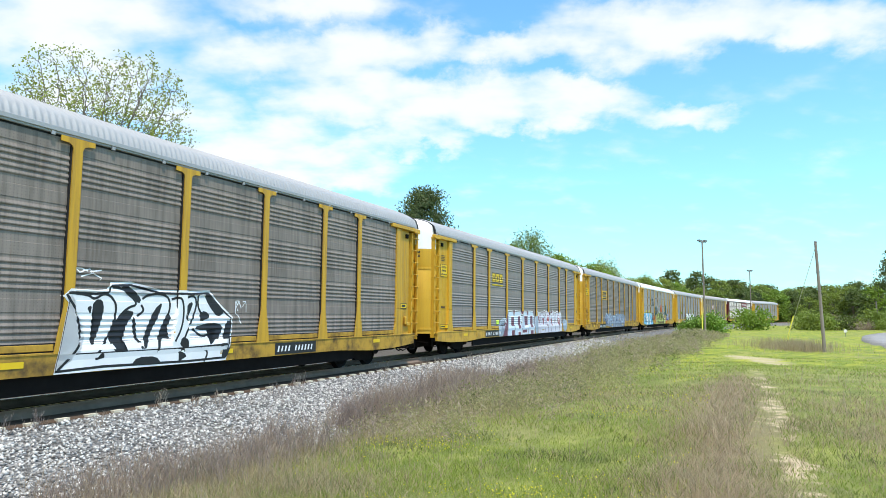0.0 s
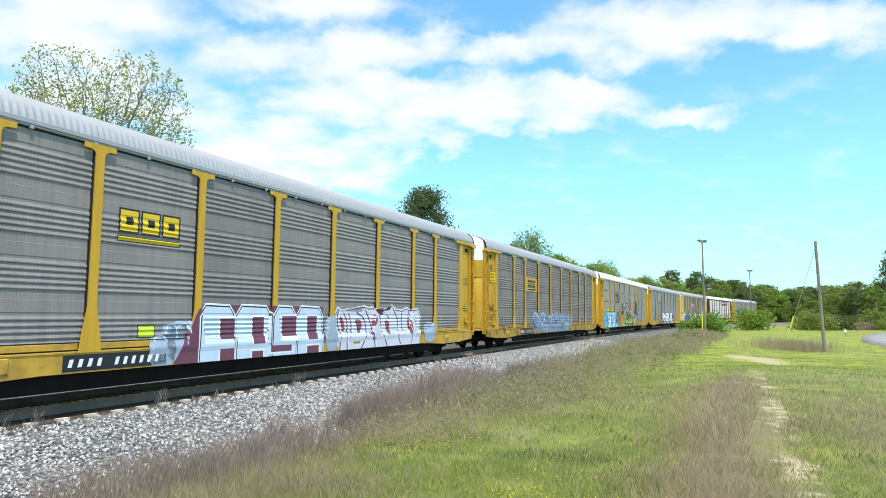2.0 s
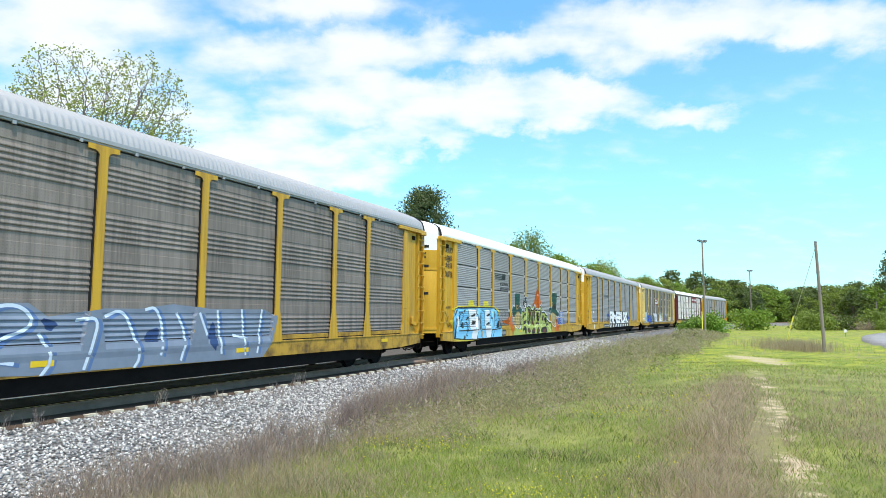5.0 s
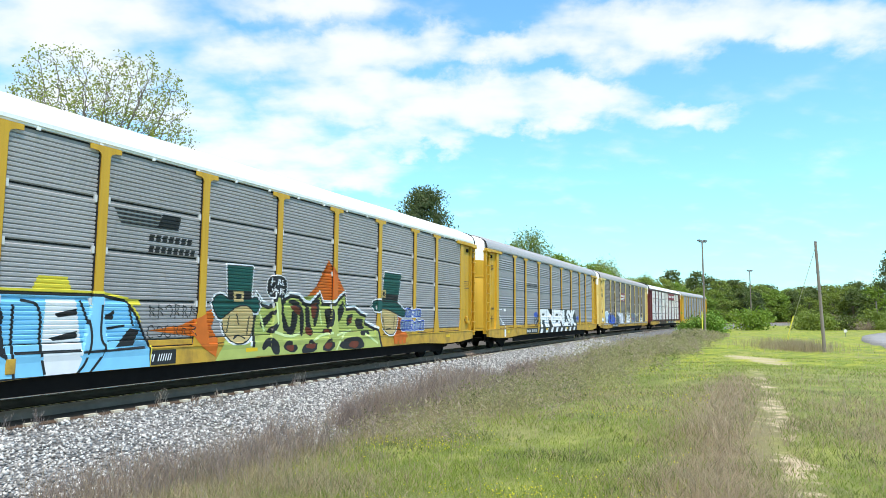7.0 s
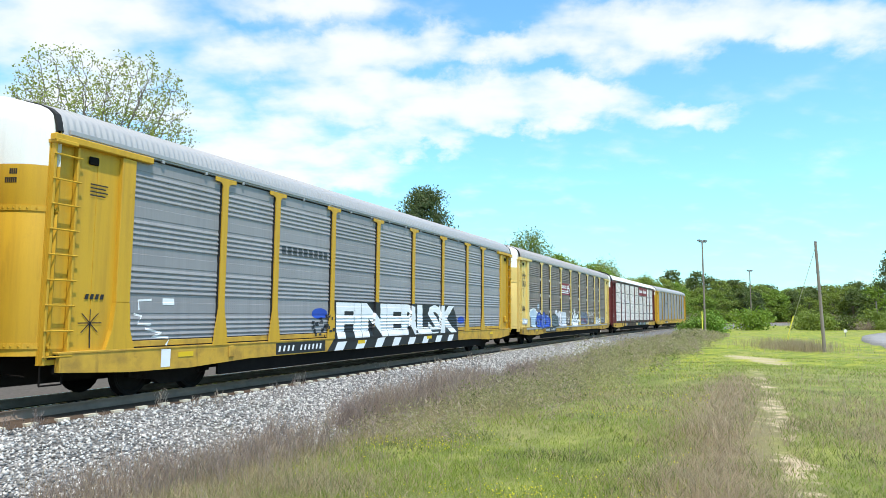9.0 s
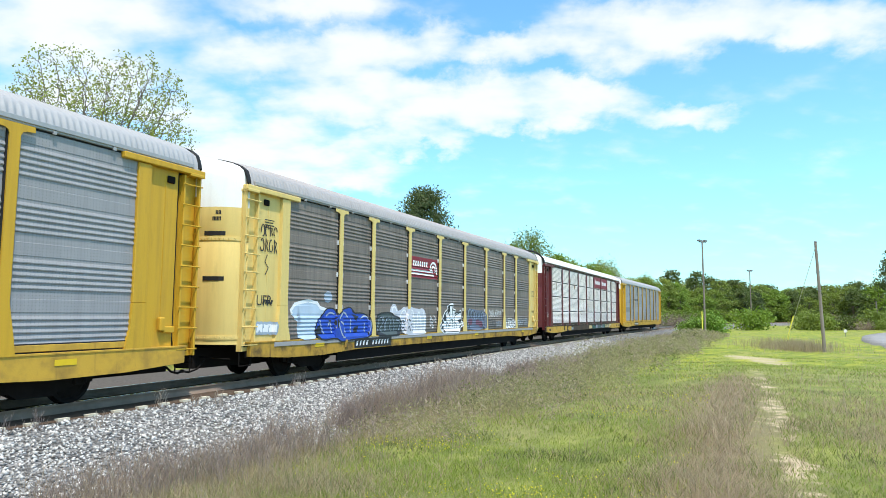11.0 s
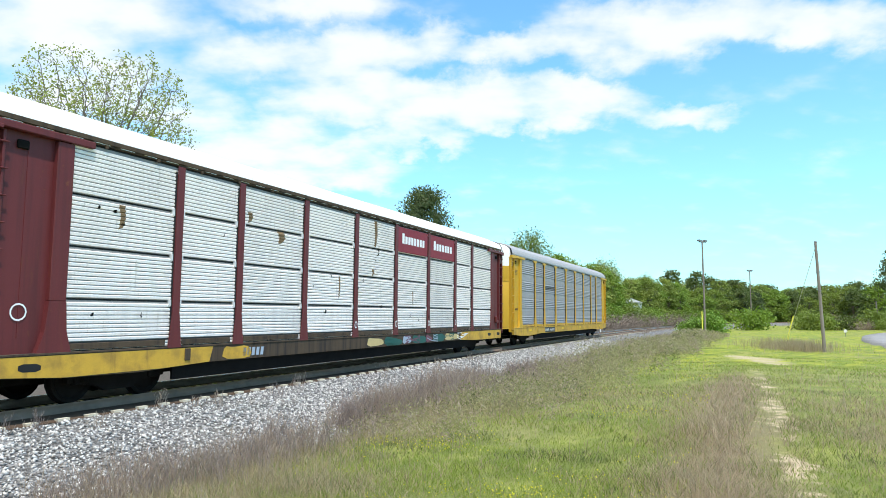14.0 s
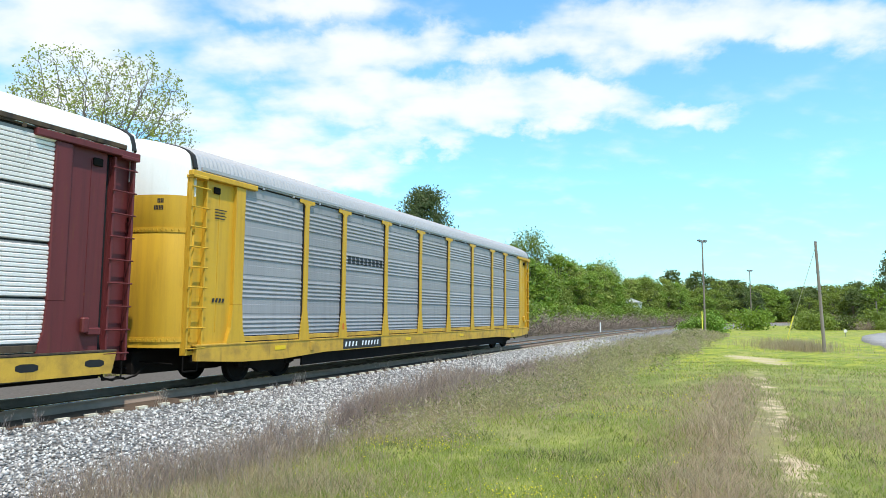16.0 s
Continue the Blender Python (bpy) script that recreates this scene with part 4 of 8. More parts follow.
class Paint:
    """Flat shapes laid on a car's near side, following its ribs and posts."""

    def __init__(self, car, style, tee_width=0.2):
        self.car, self.style, self.w = car, style, tee_width / 2
        self.low = car is car_e
        self.foot = 1.0 if style == "grouped" or car is car_c else 0.5
        self.layers = {}
        self.group = None
        self.count = 0
        self.labels = {}
        pr = PROFILE[style]
        self.pz = np.array([q[0] for q in pr])
        self.pd = np.array([q[1] for q in pr])

    def depth(self, lx, z):
        if z < 0.985:
            return 1.533 if self.low and z > 0.872 else 1.516
        if z < 1.035:
            return 1.531
        for p in POSTS:
            if abs(lx - p) <= self.w + 0.021 + float(np.interp(z, (1.0, 1.30, 1.68, 1.90), (0.15, 0.11, 0.04, 0.0))) * self.foot:
                return 1.536
        e = min(lx, LONG - lx)
        if z < 1.95 and 1.30 <= e <= 2.0:
            return 1.526
        if lx < 1.50 or lx > LONG - 1.50:
            return 1.431
        if lx < 1.84 or lx > LONG - 1.84:
            return 1.526
        if not self.low and z < 1.176 and min(abs(lx - p) for p in POSTS) > 0.24:
            return 1.501
        return FACE + float(np.interp(z, self.pz, self.pd))

    def layer(self, mat, level, label):
        key = (mat.name, level, self.group or len(self.layers))
        if key not in self.layers:
            self.layers[key] = (bmesh.new(), mat, level)
            self.labels[key] = label
        return self.layers[key][0]

    def gather(self):
        """Shapes drawn from here to release() are one piece."""
        self.count += 1
        self.group = "g%d" % self.count

    def release(self):
        self.group = None

    def poly(self, pts, mat, level=1, label=""):
        bm = self.layer(mat, level, label)
        vs = [bm.verts.new((x, 0.0, z)) for x, z in pts]
        f = bm.faces.new(vs)
        bmesh.ops.triangulate(bm, faces=[f])

    def box(self, x0, x1, z0, z1, mat, level=1, label="", slant=0.0):
        self.poly([(x0, z0), (x1, z0), (x1 + slant, z1), (x0 + slant, z1)], mat, level, label)

    def stroke(self, pts, width, mat, level=2, label=""):
        """A brushed line through the points."""
        bm = self.layer(mat, level, label)
        P = [Vector((x, z)) for x, z in pts]
        L, R = [], []
        for k, p in enumerate(P):
            d = (P[min(k + 1, len(P) - 1)] - P[max(k - 1, 0)]).normalized()
            n = Vector((-d.y, d.x)) * width / 2
            L.append(bm.verts.new((p.x + n.x, 0, p.y + n.y)))
            R.append(bm.verts.new((p.x - n.x, 0, p.y - n.y)))
        for k in range(len(P) - 1):
            bm.faces.new((R[k], R[k + 1], L[k + 1], L[k]))

    def blob(self, x, z, rx, rz, mat, level=1, label="", power=3.0, n=18, lean=0.0):
        pts = []
        for k in range(n):
            t = 2 * math.pi * k / n
            c, s = math.cos(t), math.sin(t)
            pts.append((x + rx * math.copysign(abs(c) ** (2 / power), c) + lean * s * rz, z + rz * math.copysign(abs(s) ** (2 / power), s)))
        self.poly(pts, mat, level, label)

    def text(self, body, x0, x1, z0, z1, mat, level=2, label="", bold=0.03, shear=0.0):
        cu = bpy.data.curves.new("lettering", "FONT")
        cu.body, cu.size, cu.offset, cu.resolution_u, cu.shear = body, 1.0, bold, 2, shear
        cu.space_character = 0.92
        ob = new("lettering", cu)
        me = bpy.data.meshes.new_from_object(ob)
        bpy.data.objects.remove(ob)
        v = np.empty(len(me.vertices) * 3)
        me.vertices.foreach_get("co", v)
        v = v.reshape(-1, 3)
        lo, hi = v.min(0), v.max(0)
        bm = self.layer(mat, level, label)
        made = [bm.verts.new((x0 + (x1 - x0) * (q[0] - lo[0]) / (hi[0] - lo[0]), 0.0, z0 + (z1 - z0) * (q[1] - lo[1]) / (hi[1] - lo[1]))) for q in v]
        for f in me.polygons:
            try:
                bm.faces.new([made[i] for i in f.vertices])
            except ValueError:
                pass
        bpy.data.meshes.remove(me)

    def bars(self, x0, x1, z0, z1, n, mat, level=2, label="", fill=0.65, slant=0.03):
        """A row of plain bars where lettering cannot be told."""
        w = (x1 - x0) / n
        for k in range(n):
            self.box(x0 + k * w, x0 + k * w + w * fill, z0, z1, mat, level, label, slant)

    def finish(self):
        for (name, level, piece), (bm, mat, _) in self.layers.items():
            zs = [v.co.z for v in bm.verts]
            xs = [v.co.x for v in bm.verts]
            cuts = [(z, 2) for z in sorted(set(list(self.pz) + [0.872, 0.873, 0.985, 1.035, 1.174, 1.177, 1.30, 1.68, 1.90, 1.949, 1.951])) if min(zs) < z < max(zs)]
            for e in (1.299, 1.301, 1.499, 1.501, 1.839, 1.841, 1.999, 2.001):
                cuts += [(q, 0) for q in (e, LONG - e) if min(xs) < q < max(xs)]
            for p in POSTS:
                for q in [p + side * (self.w + a) for side in (-1, 1) for a in ((0.0, 0.02, 0.022, 0.055, 0.09, 0.13, 0.15, 0.171, 0.173) if min(zs) < 1.9 else (0.0, 0.002))]:
                    if min(xs) < q < max(xs):
                        cuts.append((q, 0))
            for q, axis in cuts:
                co, no = [0.0, 0.0, 0.0], [0.0, 0.0, 0.0]
                co[axis], no[axis] = q, 1.0
                bmesh.ops.bisect_plane(bm, geom=bm.verts[:] + bm.edges[:] + bm.faces[:], plane_co=co, plane_no=no, dist=1e-5)
            for v in bm.verts:
                v.co.z = max(v.co.z, float(np.interp(v.co.x, (0.35, 1.9, 3.6, 5.6, LONG - 5.6, LONG - 3.6, LONG - 1.9), (0.67, 0.57, 0.55, 0.635, 0.635, 0.55, 0.57))))
                v.co.y = -(self.depth(v.co.x, v.co.z) + 0.003 + 0.0025 * level)
                v.co.x -= MID
            bmesh.ops.recalc_face_normals(bm, faces=bm.faces[:])
            me = bpy.data.meshes.new("graffiti")
            bm.to_mesh(me)
            bm.free()
            me.materials.append(mat)
            label = self.labels[(name, level, piece)]
            part("lettering_plate" if "plate" in label else "emblem" if "emblem" in label else "placard" if "placard" in label else "graffiti", me, None, self.car, label)


def car_marks(p, plate=(6.6, 9.0), digits=10):
    """What every car carries: a black number plate on the sill, yellow reflectors, small stencils."""
    p.box(plate[0], plate[1], 0.66, 0.965, PAINT_BLACK, 1, "black lettering plate on the sill")
    p.bars(plate[0] + 0.10, plate[0] + 0.38 * (plate[1] - plate[0]), 0.735, 0.885, 4, PAINT_WHITE, 2, "white bars on the number plate", 0.42, 0.04)
    p.bars(plate[0] + 0.46 * (plate[1] - plate[0]), plate[1] - 0.12, 0.735, 0.885, 6, PAINT_WHITE, 2, "white bars on the number plate", 0.42, 0.04)
    for x in (3.2, 10.9, 16.2, 23.6):
        p.box(x, x + 0.45, 0.79, 0.90, SIGN_YELLOW, 3, "small yellow reflector placard")
    p.gather()
    for k in range(4):
        p.box(0.85, 1.25 - 0.05 * (k % 2), 4.20 - 0.07 * k, 4.225 - 0.07 * k, PAINT_BLACK, 1, "small dark stencil lines")
    p.release()
    p.bars(0.85, 1.3, 2.00, 2.10, 4, PAINT_BLACK, 1, "small dark stencil lines")


def data_table(p, x0, x1, z0, z1):
    """A stencilled table: four thin lines round rows of small bars."""
    p.gather()
    for a, b, c, e in ((x0, x1, z1 - 0.02, z1), (x0, x1, z0, z0 + 0.02), (x0, x0 + 0.02, z0, z1), (x1 - 0.02, x1, z0, z1)):
        p.box(a, b, c, e, PAINT_BLACK, 1, "thin dark stencilled frame")
    p.release()
    for k in range(3):
        z = z0 + 0.06 + k * (z1 - z0 - 0.08) / 3
        p.gather()
        for q in range(4):
            a = x0 + 0.06 + q * (x1 - x0 - 0.08) / 4
            p.box(a, a + 0.08, z, z + 0.022, PAINT_BLACK, 1, "small dark stencil lines")
        p.release()


def placard(p, x0, x1, z0, z1):
    p.box(x0, x1, z0, z1, PAINT_BLACK, 1, "dark rim of the placard")
    p.box(x0 + 0.02, x1 - 0.02, z0 + 0.02, z1 - 0.02, SIGN_YELLOW, 2, "yellow placard on the end panel")
    h = z1 - z0
    if h > 0.3:
        p.bars(x0 + 0.12, x1 - 0.10, z1 - h * 0.32, z1 - h * 0.16, 5, PAINT_BLACK, 3, "dark bars on the placard")
        p.bars(x0 + 0.12, x1 - 0.16, z1 - h * 0.58, z1 - h * 0.42, 6, PAINT_BLACK, 3, "dark bars on the placard")
        p.bars(x0 + 0.08, x1 - 0.08, z1 - h * 0.86, z1 - h * 0.74, 8, PAINT_BLACK, 3, "dark bars on the placard")
    else:
        p.box(x0 + 0.1, x1 - 0.1, z0 + 0.06, z1 - 0.06, PAINT_BLACK, 3, "dark bars on the placard")


GLYPHS = (
    ((0.05, 0.0), (0.9, 0.04), (0.78, 0.3), (1.0, 0.72), (0.86, 1.0), (0.5, 0.84), (0.08, 1.0), (0.22, 0.6), (0.0, 0.28)),
    ((0.0, 0.1), (0.35, 0.0), (1.0, 0.03), (0.84, 0.45), (1.0, 0.9), (0.62, 1.0), (0.55, 0.74), (0.32, 1.0), (0.0, 0.86), (0.16, 0.5)),
    ((0.1, 0.0), (0.5, 0.1), (0.92, 0.0), (1.0, 0.5), (0.74, 0.6), (0.96, 1.0), (0.42, 0.92), (0.0, 1.0), (0.14, 0.5)),
    ((0.0, 0.0), (0.42, 0.04), (0.55, 0.3), (0.70, 0.0), (1.0, 0.06), (0.9, 0.5), (1.0, 1.0), (0.5, 0.9), (0.06, 0.96), (0.14, 0.4)),
)


def rounded(pts, times=2):
    for _ in range(times):
        out = []
        for a, b in zip(pts, pts[1:] + pts[:1]):
            out += [(a[0] * 0.78 + b[0] * 0.22, a[1] * 0.78 + b[1] * 0.22), (a[0] * 0.22 + b[0] * 0.78, a[1] * 0.22 + b[1] * 0.78)]
        pts = out
    return pts


def grown(pts, d):
    """The outline moved outwards by d."""
    area = sum(a[0] * b[1] - b[0] * a[1] for a, b in zip(pts, pts[1:] + pts[:1]))
    sign = 1 if area > 0 else -1
    out = []
    for k in range(len(pts)):
        a, b = Vector(pts[k - 1]), Vector(pts[(k + 1) % len(pts)])
        t = (b - a).normalized()
        out.append((pts[k][0] + t.y * d * sign, pts[k][1] - t.x * d * sign))
    return out


def edged(p, pts, fill, rim, level, label, black=0.035, white=0.085, times=2, line=None):
    """One sprayed shape: fill, dark line, pale rim."""
    pts = rounded(list(pts), times)
    if rim:
        p.poly(grown(pts, white), rim, level, label + " edges")
    if black:
        p.poly(grown(pts, black), line or PAINT_BLACK, level + 1.1, label + " dark lines")
    p.poly(pts, fill, level + 2.2, label)


def throw_up(p, x0, x1, z0, z1, n, fill, rim, inner, seed, label, level=1, ragged=0.12):
    """A row of jagged, overlapping outlined shapes."""
    r = random.Random(seed)
    w = (x1 - x0) / n
    for k in range(n):
        h = (z1 - z0) * r.uniform(1 - 2 * ragged, 1.0)
        lean = r.uniform(-0.12, 0.12) * w
        glyph = r.choice(GLYPHS)
        flip = r.random() < 0.5
        pts = []
        for a, b in glyph:
            a = 1 - a if flip else a
            a, b = a + r.uniform(-0.05, 0.05), b + r.uniform(-0.05, 0.05)
            pts.append((x0 + (k - 0.02) * w + a * w * 1.02 + lean * b, z0 + 0.05 + b * (h - 0.08)))
        if flip:
            pts.reverse()
        up = 0.3 * (k % 3)
        edged(p, pts, fill, rim, level + up, label, times=1, black=0.042 if rim is not PAINT_BLACK else 0.0, white=0.07, line=inner if inner in (PAINT_MAROON, PAINT_BLUE) else PAINT_GREY if inner is PAINT_WHITE or not inner else None)
        if inner:
            cx, cz = x0 + (k + 0.5) * w, z0 + h / 2
            q = r.uniform
            p.stroke([(cx - w * 0.12, cz - h * 0.30), (cx - w * q(-0.05, 0.1), cz - h * 0.05), (cx + w * 0.06, cz + h * q(0.05, 0.2))], 0.05, inner, level + 3.4 + up, label + " strokes")
            p.stroke([(cx + w * 0.28, cz - h * 0.40), (cx + w * q(0.18, 0.34), cz), (cx + w * 0.30, cz + h * 0.36)], 0.03, inner, level + 3.4 + up, label + " strokes")
            p.stroke([(cx - w * 0.36, cz + h * 0.30), (cx - w * 0.1, cz + h * q(0.26, 0.38)), (cx + w * 0.2, cz + h * 0.30)], 0.03, PAINT_BLACK, level + 3.4 + up, label + " dark strokes")


def scribble(p, x0, x1, z0, z1, n, mat, seed, width=0.025, label="thin scrawled tag", level=1):
    r = random.Random(seed)
    p.gather()
    for k in range(n):
        pts = [(x0 + (x1 - x0) * r.random(), z0 + (z1 - z0) * r.random())]
        for _ in range(r.randint(3, 5)):
            pts.append((min(max(pts[-1][0] + r.uniform(-0.4, 0.4) * (x1 - x0), x0), x1), min(max(pts[-1][1] + r.uniform(-0.5, 0.5) * (z1 - z0), z0), z1)))
        if all((Vector(a) - Vector(b)).length > 0.02 for a, b in zip(pts, pts[1:])):
            p.stroke(pts, width, mat, level, label)
    p.release()


def scrawl(p, x0, x1, z0, z1, n, mat, seed, width=0.03, label="thin scrawled tag", level=1):
    """A row of loose hand-drawn loops and hooks."""
    r = random.Random(seed)
    w = (x1 - x0) / n
    for k in range(n):
        cx, cz, h = x0 + (k + 0.5) * w, (z0 + z1) / 2, (z1 - z0) * r.uniform(0.75, 1.0)
        if r.random() < 0.45:
            a0, turn = r.uniform(0, 6.28), r.choice((4.2, 5.2, 6.0))
            p.stroke([(cx + 0.40 * w * math.cos(a0 + turn * q / 9), cz + 0.45 * h * math.sin(a0 + turn * q / 9)) for q in range(10)], width, mat, level, label)
        else:
            lean = r.uniform(-0.15, 0.15) * w
            p.stroke([(cx - 0.25 * w + lean, cz - 0.5 * h), (cx - 0.2 * w, cz), (cx - 0.25 * w - lean, cz + 0.5 * h)], width, mat, level, label)
            p.stroke([(cx - 0.25 * w, cz + r.uniform(0.2, 0.5) * h), (cx + 0.25 * w, cz + r.uniform(0.1, 0.45) * h), (cx, cz - 0.05 * h), (cx + 0.4 * w, cz - r.uniform(0.2, 0.5) * h)], width, mat, level + 0.2, label)


def sprayed(p, shapes, mat, level, label):
    """Several shapes of one colour."""
    for pts in shapes:
        p.poly(pts, mat, level, label)


def brushed(p, lines, width, mat, level, label):
    """Several soft curved lines of one colour."""
    for pts in lines:
        curve = list(pts)
        for _ in range(2):
            curve = [curve[0]] + [(a[0] * (1 - f) + b[0] * f, a[1] * (1 - f) + b[1] * f) for a, b in zip(curve, curve[1:]) for f in (0.25, 0.75)] + [curve[-1]]
        p.stroke(curve, width, mat, level, label)


STRIPE = plain("dull_ochre_band", (0.30, 0.20, 0.045), 0.6)
# first car: large white piece with black edges
p = Paint(car_x, "grouped")
car_marks(p, (18.3, 20.2))
lab = "large white outlined graffiti"
X_BODY = [(12.06, 2.07), (12.17, 2.14), (12.77, 2.13), (13.03, 2.16), (13.10, 2.30), (13.56, 2.33), (13.92, 2.10), (14.36, 2.19), (15.23, 2.20), (15.80, 2.23), (16.24, 1.88), (16.61, 1.65), (16.59, 1.27), (16.41, 0.97), (16.39, 0.68), (15.18, 0.66), (12.97, 0.69), (11.94, 0.66), (12.34, 0.95), (12.50, 1.26), (12.44, 1.52), (12.28, 1.83)]
X_FILLS = (
    [(12.68, 1.89), (12.78, 2.00), (12.91, 2.00), (12.96, 1.81), (12.89, 1.55), (12.78, 1.23), (12.65, 1.02), (12.71, 1.36), (12.75, 1.68)],
    [(12.57, 1.84), (12.68, 1.89), (12.66, 1.70)],
    [(12.72, 0.83), (12.90, 1.02), (13.03, 0.89)],
    [(13.29, 2.26), (13.54, 2.29), (13.87, 2.03), (13.79, 1.92), (13.46, 2.13)],
    [(13.45, 1.81), (13.71, 1.76), (13.53, 1.56), (13.34, 1.23), (13.41, 1.03), (13.54, 0.98), (13.29, 0.93), (13.11, 1.08), (13.08, 1.35), (13.24, 1.62)],
    [(13.64, 1.70), (13.74, 1.56), (13.71, 1.33), (13.93, 1.07), (13.88, 0.97), (13.65, 1.33)],
    [(13.90, 0.98), (13.96, 1.33), (14.21, 1.83), (14.43, 1.99), (14.33, 1.68), (14.10, 1.32), (14.02, 1.05)],
    [(14.27, 0.89), (14.33, 1.32), (14.57, 1.77), (14.69, 1.65), (14.50, 1.34), (14.69, 1.19), (14.40, 1.22), (14.33, 0.92)],
    [(15.02, 1.65), (15.16, 1.95), (15.33, 2.01), (15.22, 1.73), (15.13, 1.54)],
    [(15.64, 2.20), (15.84, 2.21), (16.38, 1.77), (16.14, 1.65), (15.86, 1.87)],
    [(15.52, 1.73), (15.68, 1.81), (15.91, 1.68), (15.57, 1.53)],
    [(15.31, 1.41), (15.88, 1.54), (16.34, 1.47), (16.17, 1.14), (15.76, 0.99), (16.03, 1.28), (16.11, 1.40), (15.67, 1.34)],
    [(16.42, 1.57), (16.64, 1.57), (16.56, 1.13), (16.14, 0.87), (16.32, 1.14)],
    [(14.67, 1.01), (15.19, 0.82), (14.88, 0.68), (14.95, 0.84)],
    [(16.33, 0.98), (16.57, 0.97), (16.42, 0.69), (16.23, 0.69)],
    [(13.61, 0.69), (13.77, 0.85), (14.27, 0.84), (14.42, 0.67)],
    [(14.95, 1.23), (15.15, 1.17), (15.18, 0.96), (14.89, 1.03)],
)
X_LINES = (
    [(12.12, 2.11), (12.60, 2.09), (12.73, 1.99), (12.95, 2.13), (13.15, 2.05), (13.26, 1.83), (13.13, 1.35), (12.80, 0.95)],
    [(12.10, 2.05), (12.37, 1.70), (12.47, 1.32), (12.33, 1.01), (11.99, 0.70)],
    [(13.13, 2.25), (13.43, 2.22), (13.79, 1.92), (13.51, 1.85), (13.33, 1.68), (13.13, 1.35)],
    [(13.85, 1.91), (13.94, 1.79), (13.76, 1.68)],
    [(13.88, 2.03), (14.01, 2.12), (14.34, 2.16), (14.60, 2.09), (14.65, 1.86), (14.51, 1.50)],
    [(14.68, 2.04), (14.90, 2.10), (14.98, 1.83), (14.94, 1.43), (14.76, 1.13)],
    [(15.10, 2.08), (15.34, 2.15), (15.45, 2.00), (15.30, 1.55), (15.14, 1.43), (15.02, 1.18)],
    [(15.48, 2.16), (15.46, 1.87), (15.65, 1.68)],
    [(15.31, 1.40), (15.61, 1.20), (15.89, 1.28)],
    [(12.34, 0.97), (13.76, 0.97), (15.16, 0.97), (16.45, 1.01)],
    [(15.55, 0.97), (15.81, 0.87), (15.67, 0.64)],
)
p.poly(grown(X_BODY, 0.05), PAINT_WHITE, 1, "white rim of the graffiti")
p.poly(X_BODY, PAINT_BLACK, 2, "black edge of the graffiti")
p.poly(grown(X_BODY, -0.05), PAINT_WHITE, 3, lab)
sprayed(p, [rounded(q, 1) for q in X_FILLS], PAINT_BLACK, 4, "black shadows in the graffiti")
brushed(p, X_LINES, 0.05, PAINT_BLACK, 4.4, "black inner strokes")
scribble(p, 12.3, 13.0, 2.36, 2.58, 4, PAINT_WHITE, 4)
scribble(p, 16.75, 17.15, 1.5, 2.05, 4, PAINT_WHITE, 5)
placard(p, LONG - 1.35, LONG - 0.85, 1.95, 2.15)
p.finish()

# second car: yellow emblem, block letters in pale blue and plum
p = Paint(car_a, "grouped")
car_marks(p, (6.0, 8.45))
for k in range(3):
    x = 7.12 + 0.56 * k
    p.box(x - 0.02, x + 0.50, 3.36, 3.86, PAINT_BLACK, 1, "dark rim of the emblem")
    p.box(x + 0.02, x + 0.46, 3.40, 3.82, SIGN_YELLOW, 2, "yellow block emblem")
    p.box(x + 0.16, x + 0.34, 3.53, 3.69, PAINT_BLACK, 3, "dark rim of the emblem")
p.box(7.08, 8.76, 3.18, 3.30, PAINT_BLACK, 1, "dark rim of the emblem")
p.box(7.10, 8.74, 3.20, 3.28, SIGN_YELLOW, 2, "yellow block emblem")
placard(p, 0.76, 1.49, 3.32, 3.85)
placard(p, 0.79, 1.40, 1.15, 1.32)
p.box(7.7, 8.15, 1.23, 1.50, PAINT_BLACK, 1, "dark rim of the placard")
p.box(7.72, 8.13, 1.25, 1.48, plain("lime_sticker", (0.62, 0.85, 0.05), 0.5, var=0.05), 2, "lime green square placard")
sprayed(p, [rounded([(x - r, z - r), (x + r, z - r), (x + r, z + r), (x - r, z + r)]) for x, z, r in ((8.35, 0.95, 0.36), (8.55, 1.32, 0.20), (8.85, 1.36, 0.22), (9.1, 1.42, 0.16), (8.8, 1.05, 0.34))], PAINT_GREY, 1, "pale blue graffiti cloud")
brushed(p, [[(8.05, 0.8), (8.1, 1.2), (8.4, 1.3), (8.5, 1.1)], [(8.45, 1.3), (8.5, 1.5), (8.75, 1.5), (8.8, 1.2)], [(8.8, 1.45), (9.05, 1.55), (9.15, 1.3)]], 0.03, PAINT_WHITE, 2, "white cloud lines")
p.poly([(8.65, 0.56), (9.35, 1.84), (9.6, 1.95), (14.5, 1.95), (14.6, 1.2), (14.5, 0.58), (9.6, 0.56)], PAINT_MAROON, 1.4, "plum graffiti background")
PALE = plain("pale_blue_spray", (0.60, 0.69, 0.79), 0.5, var=0.14, scale=1.6)
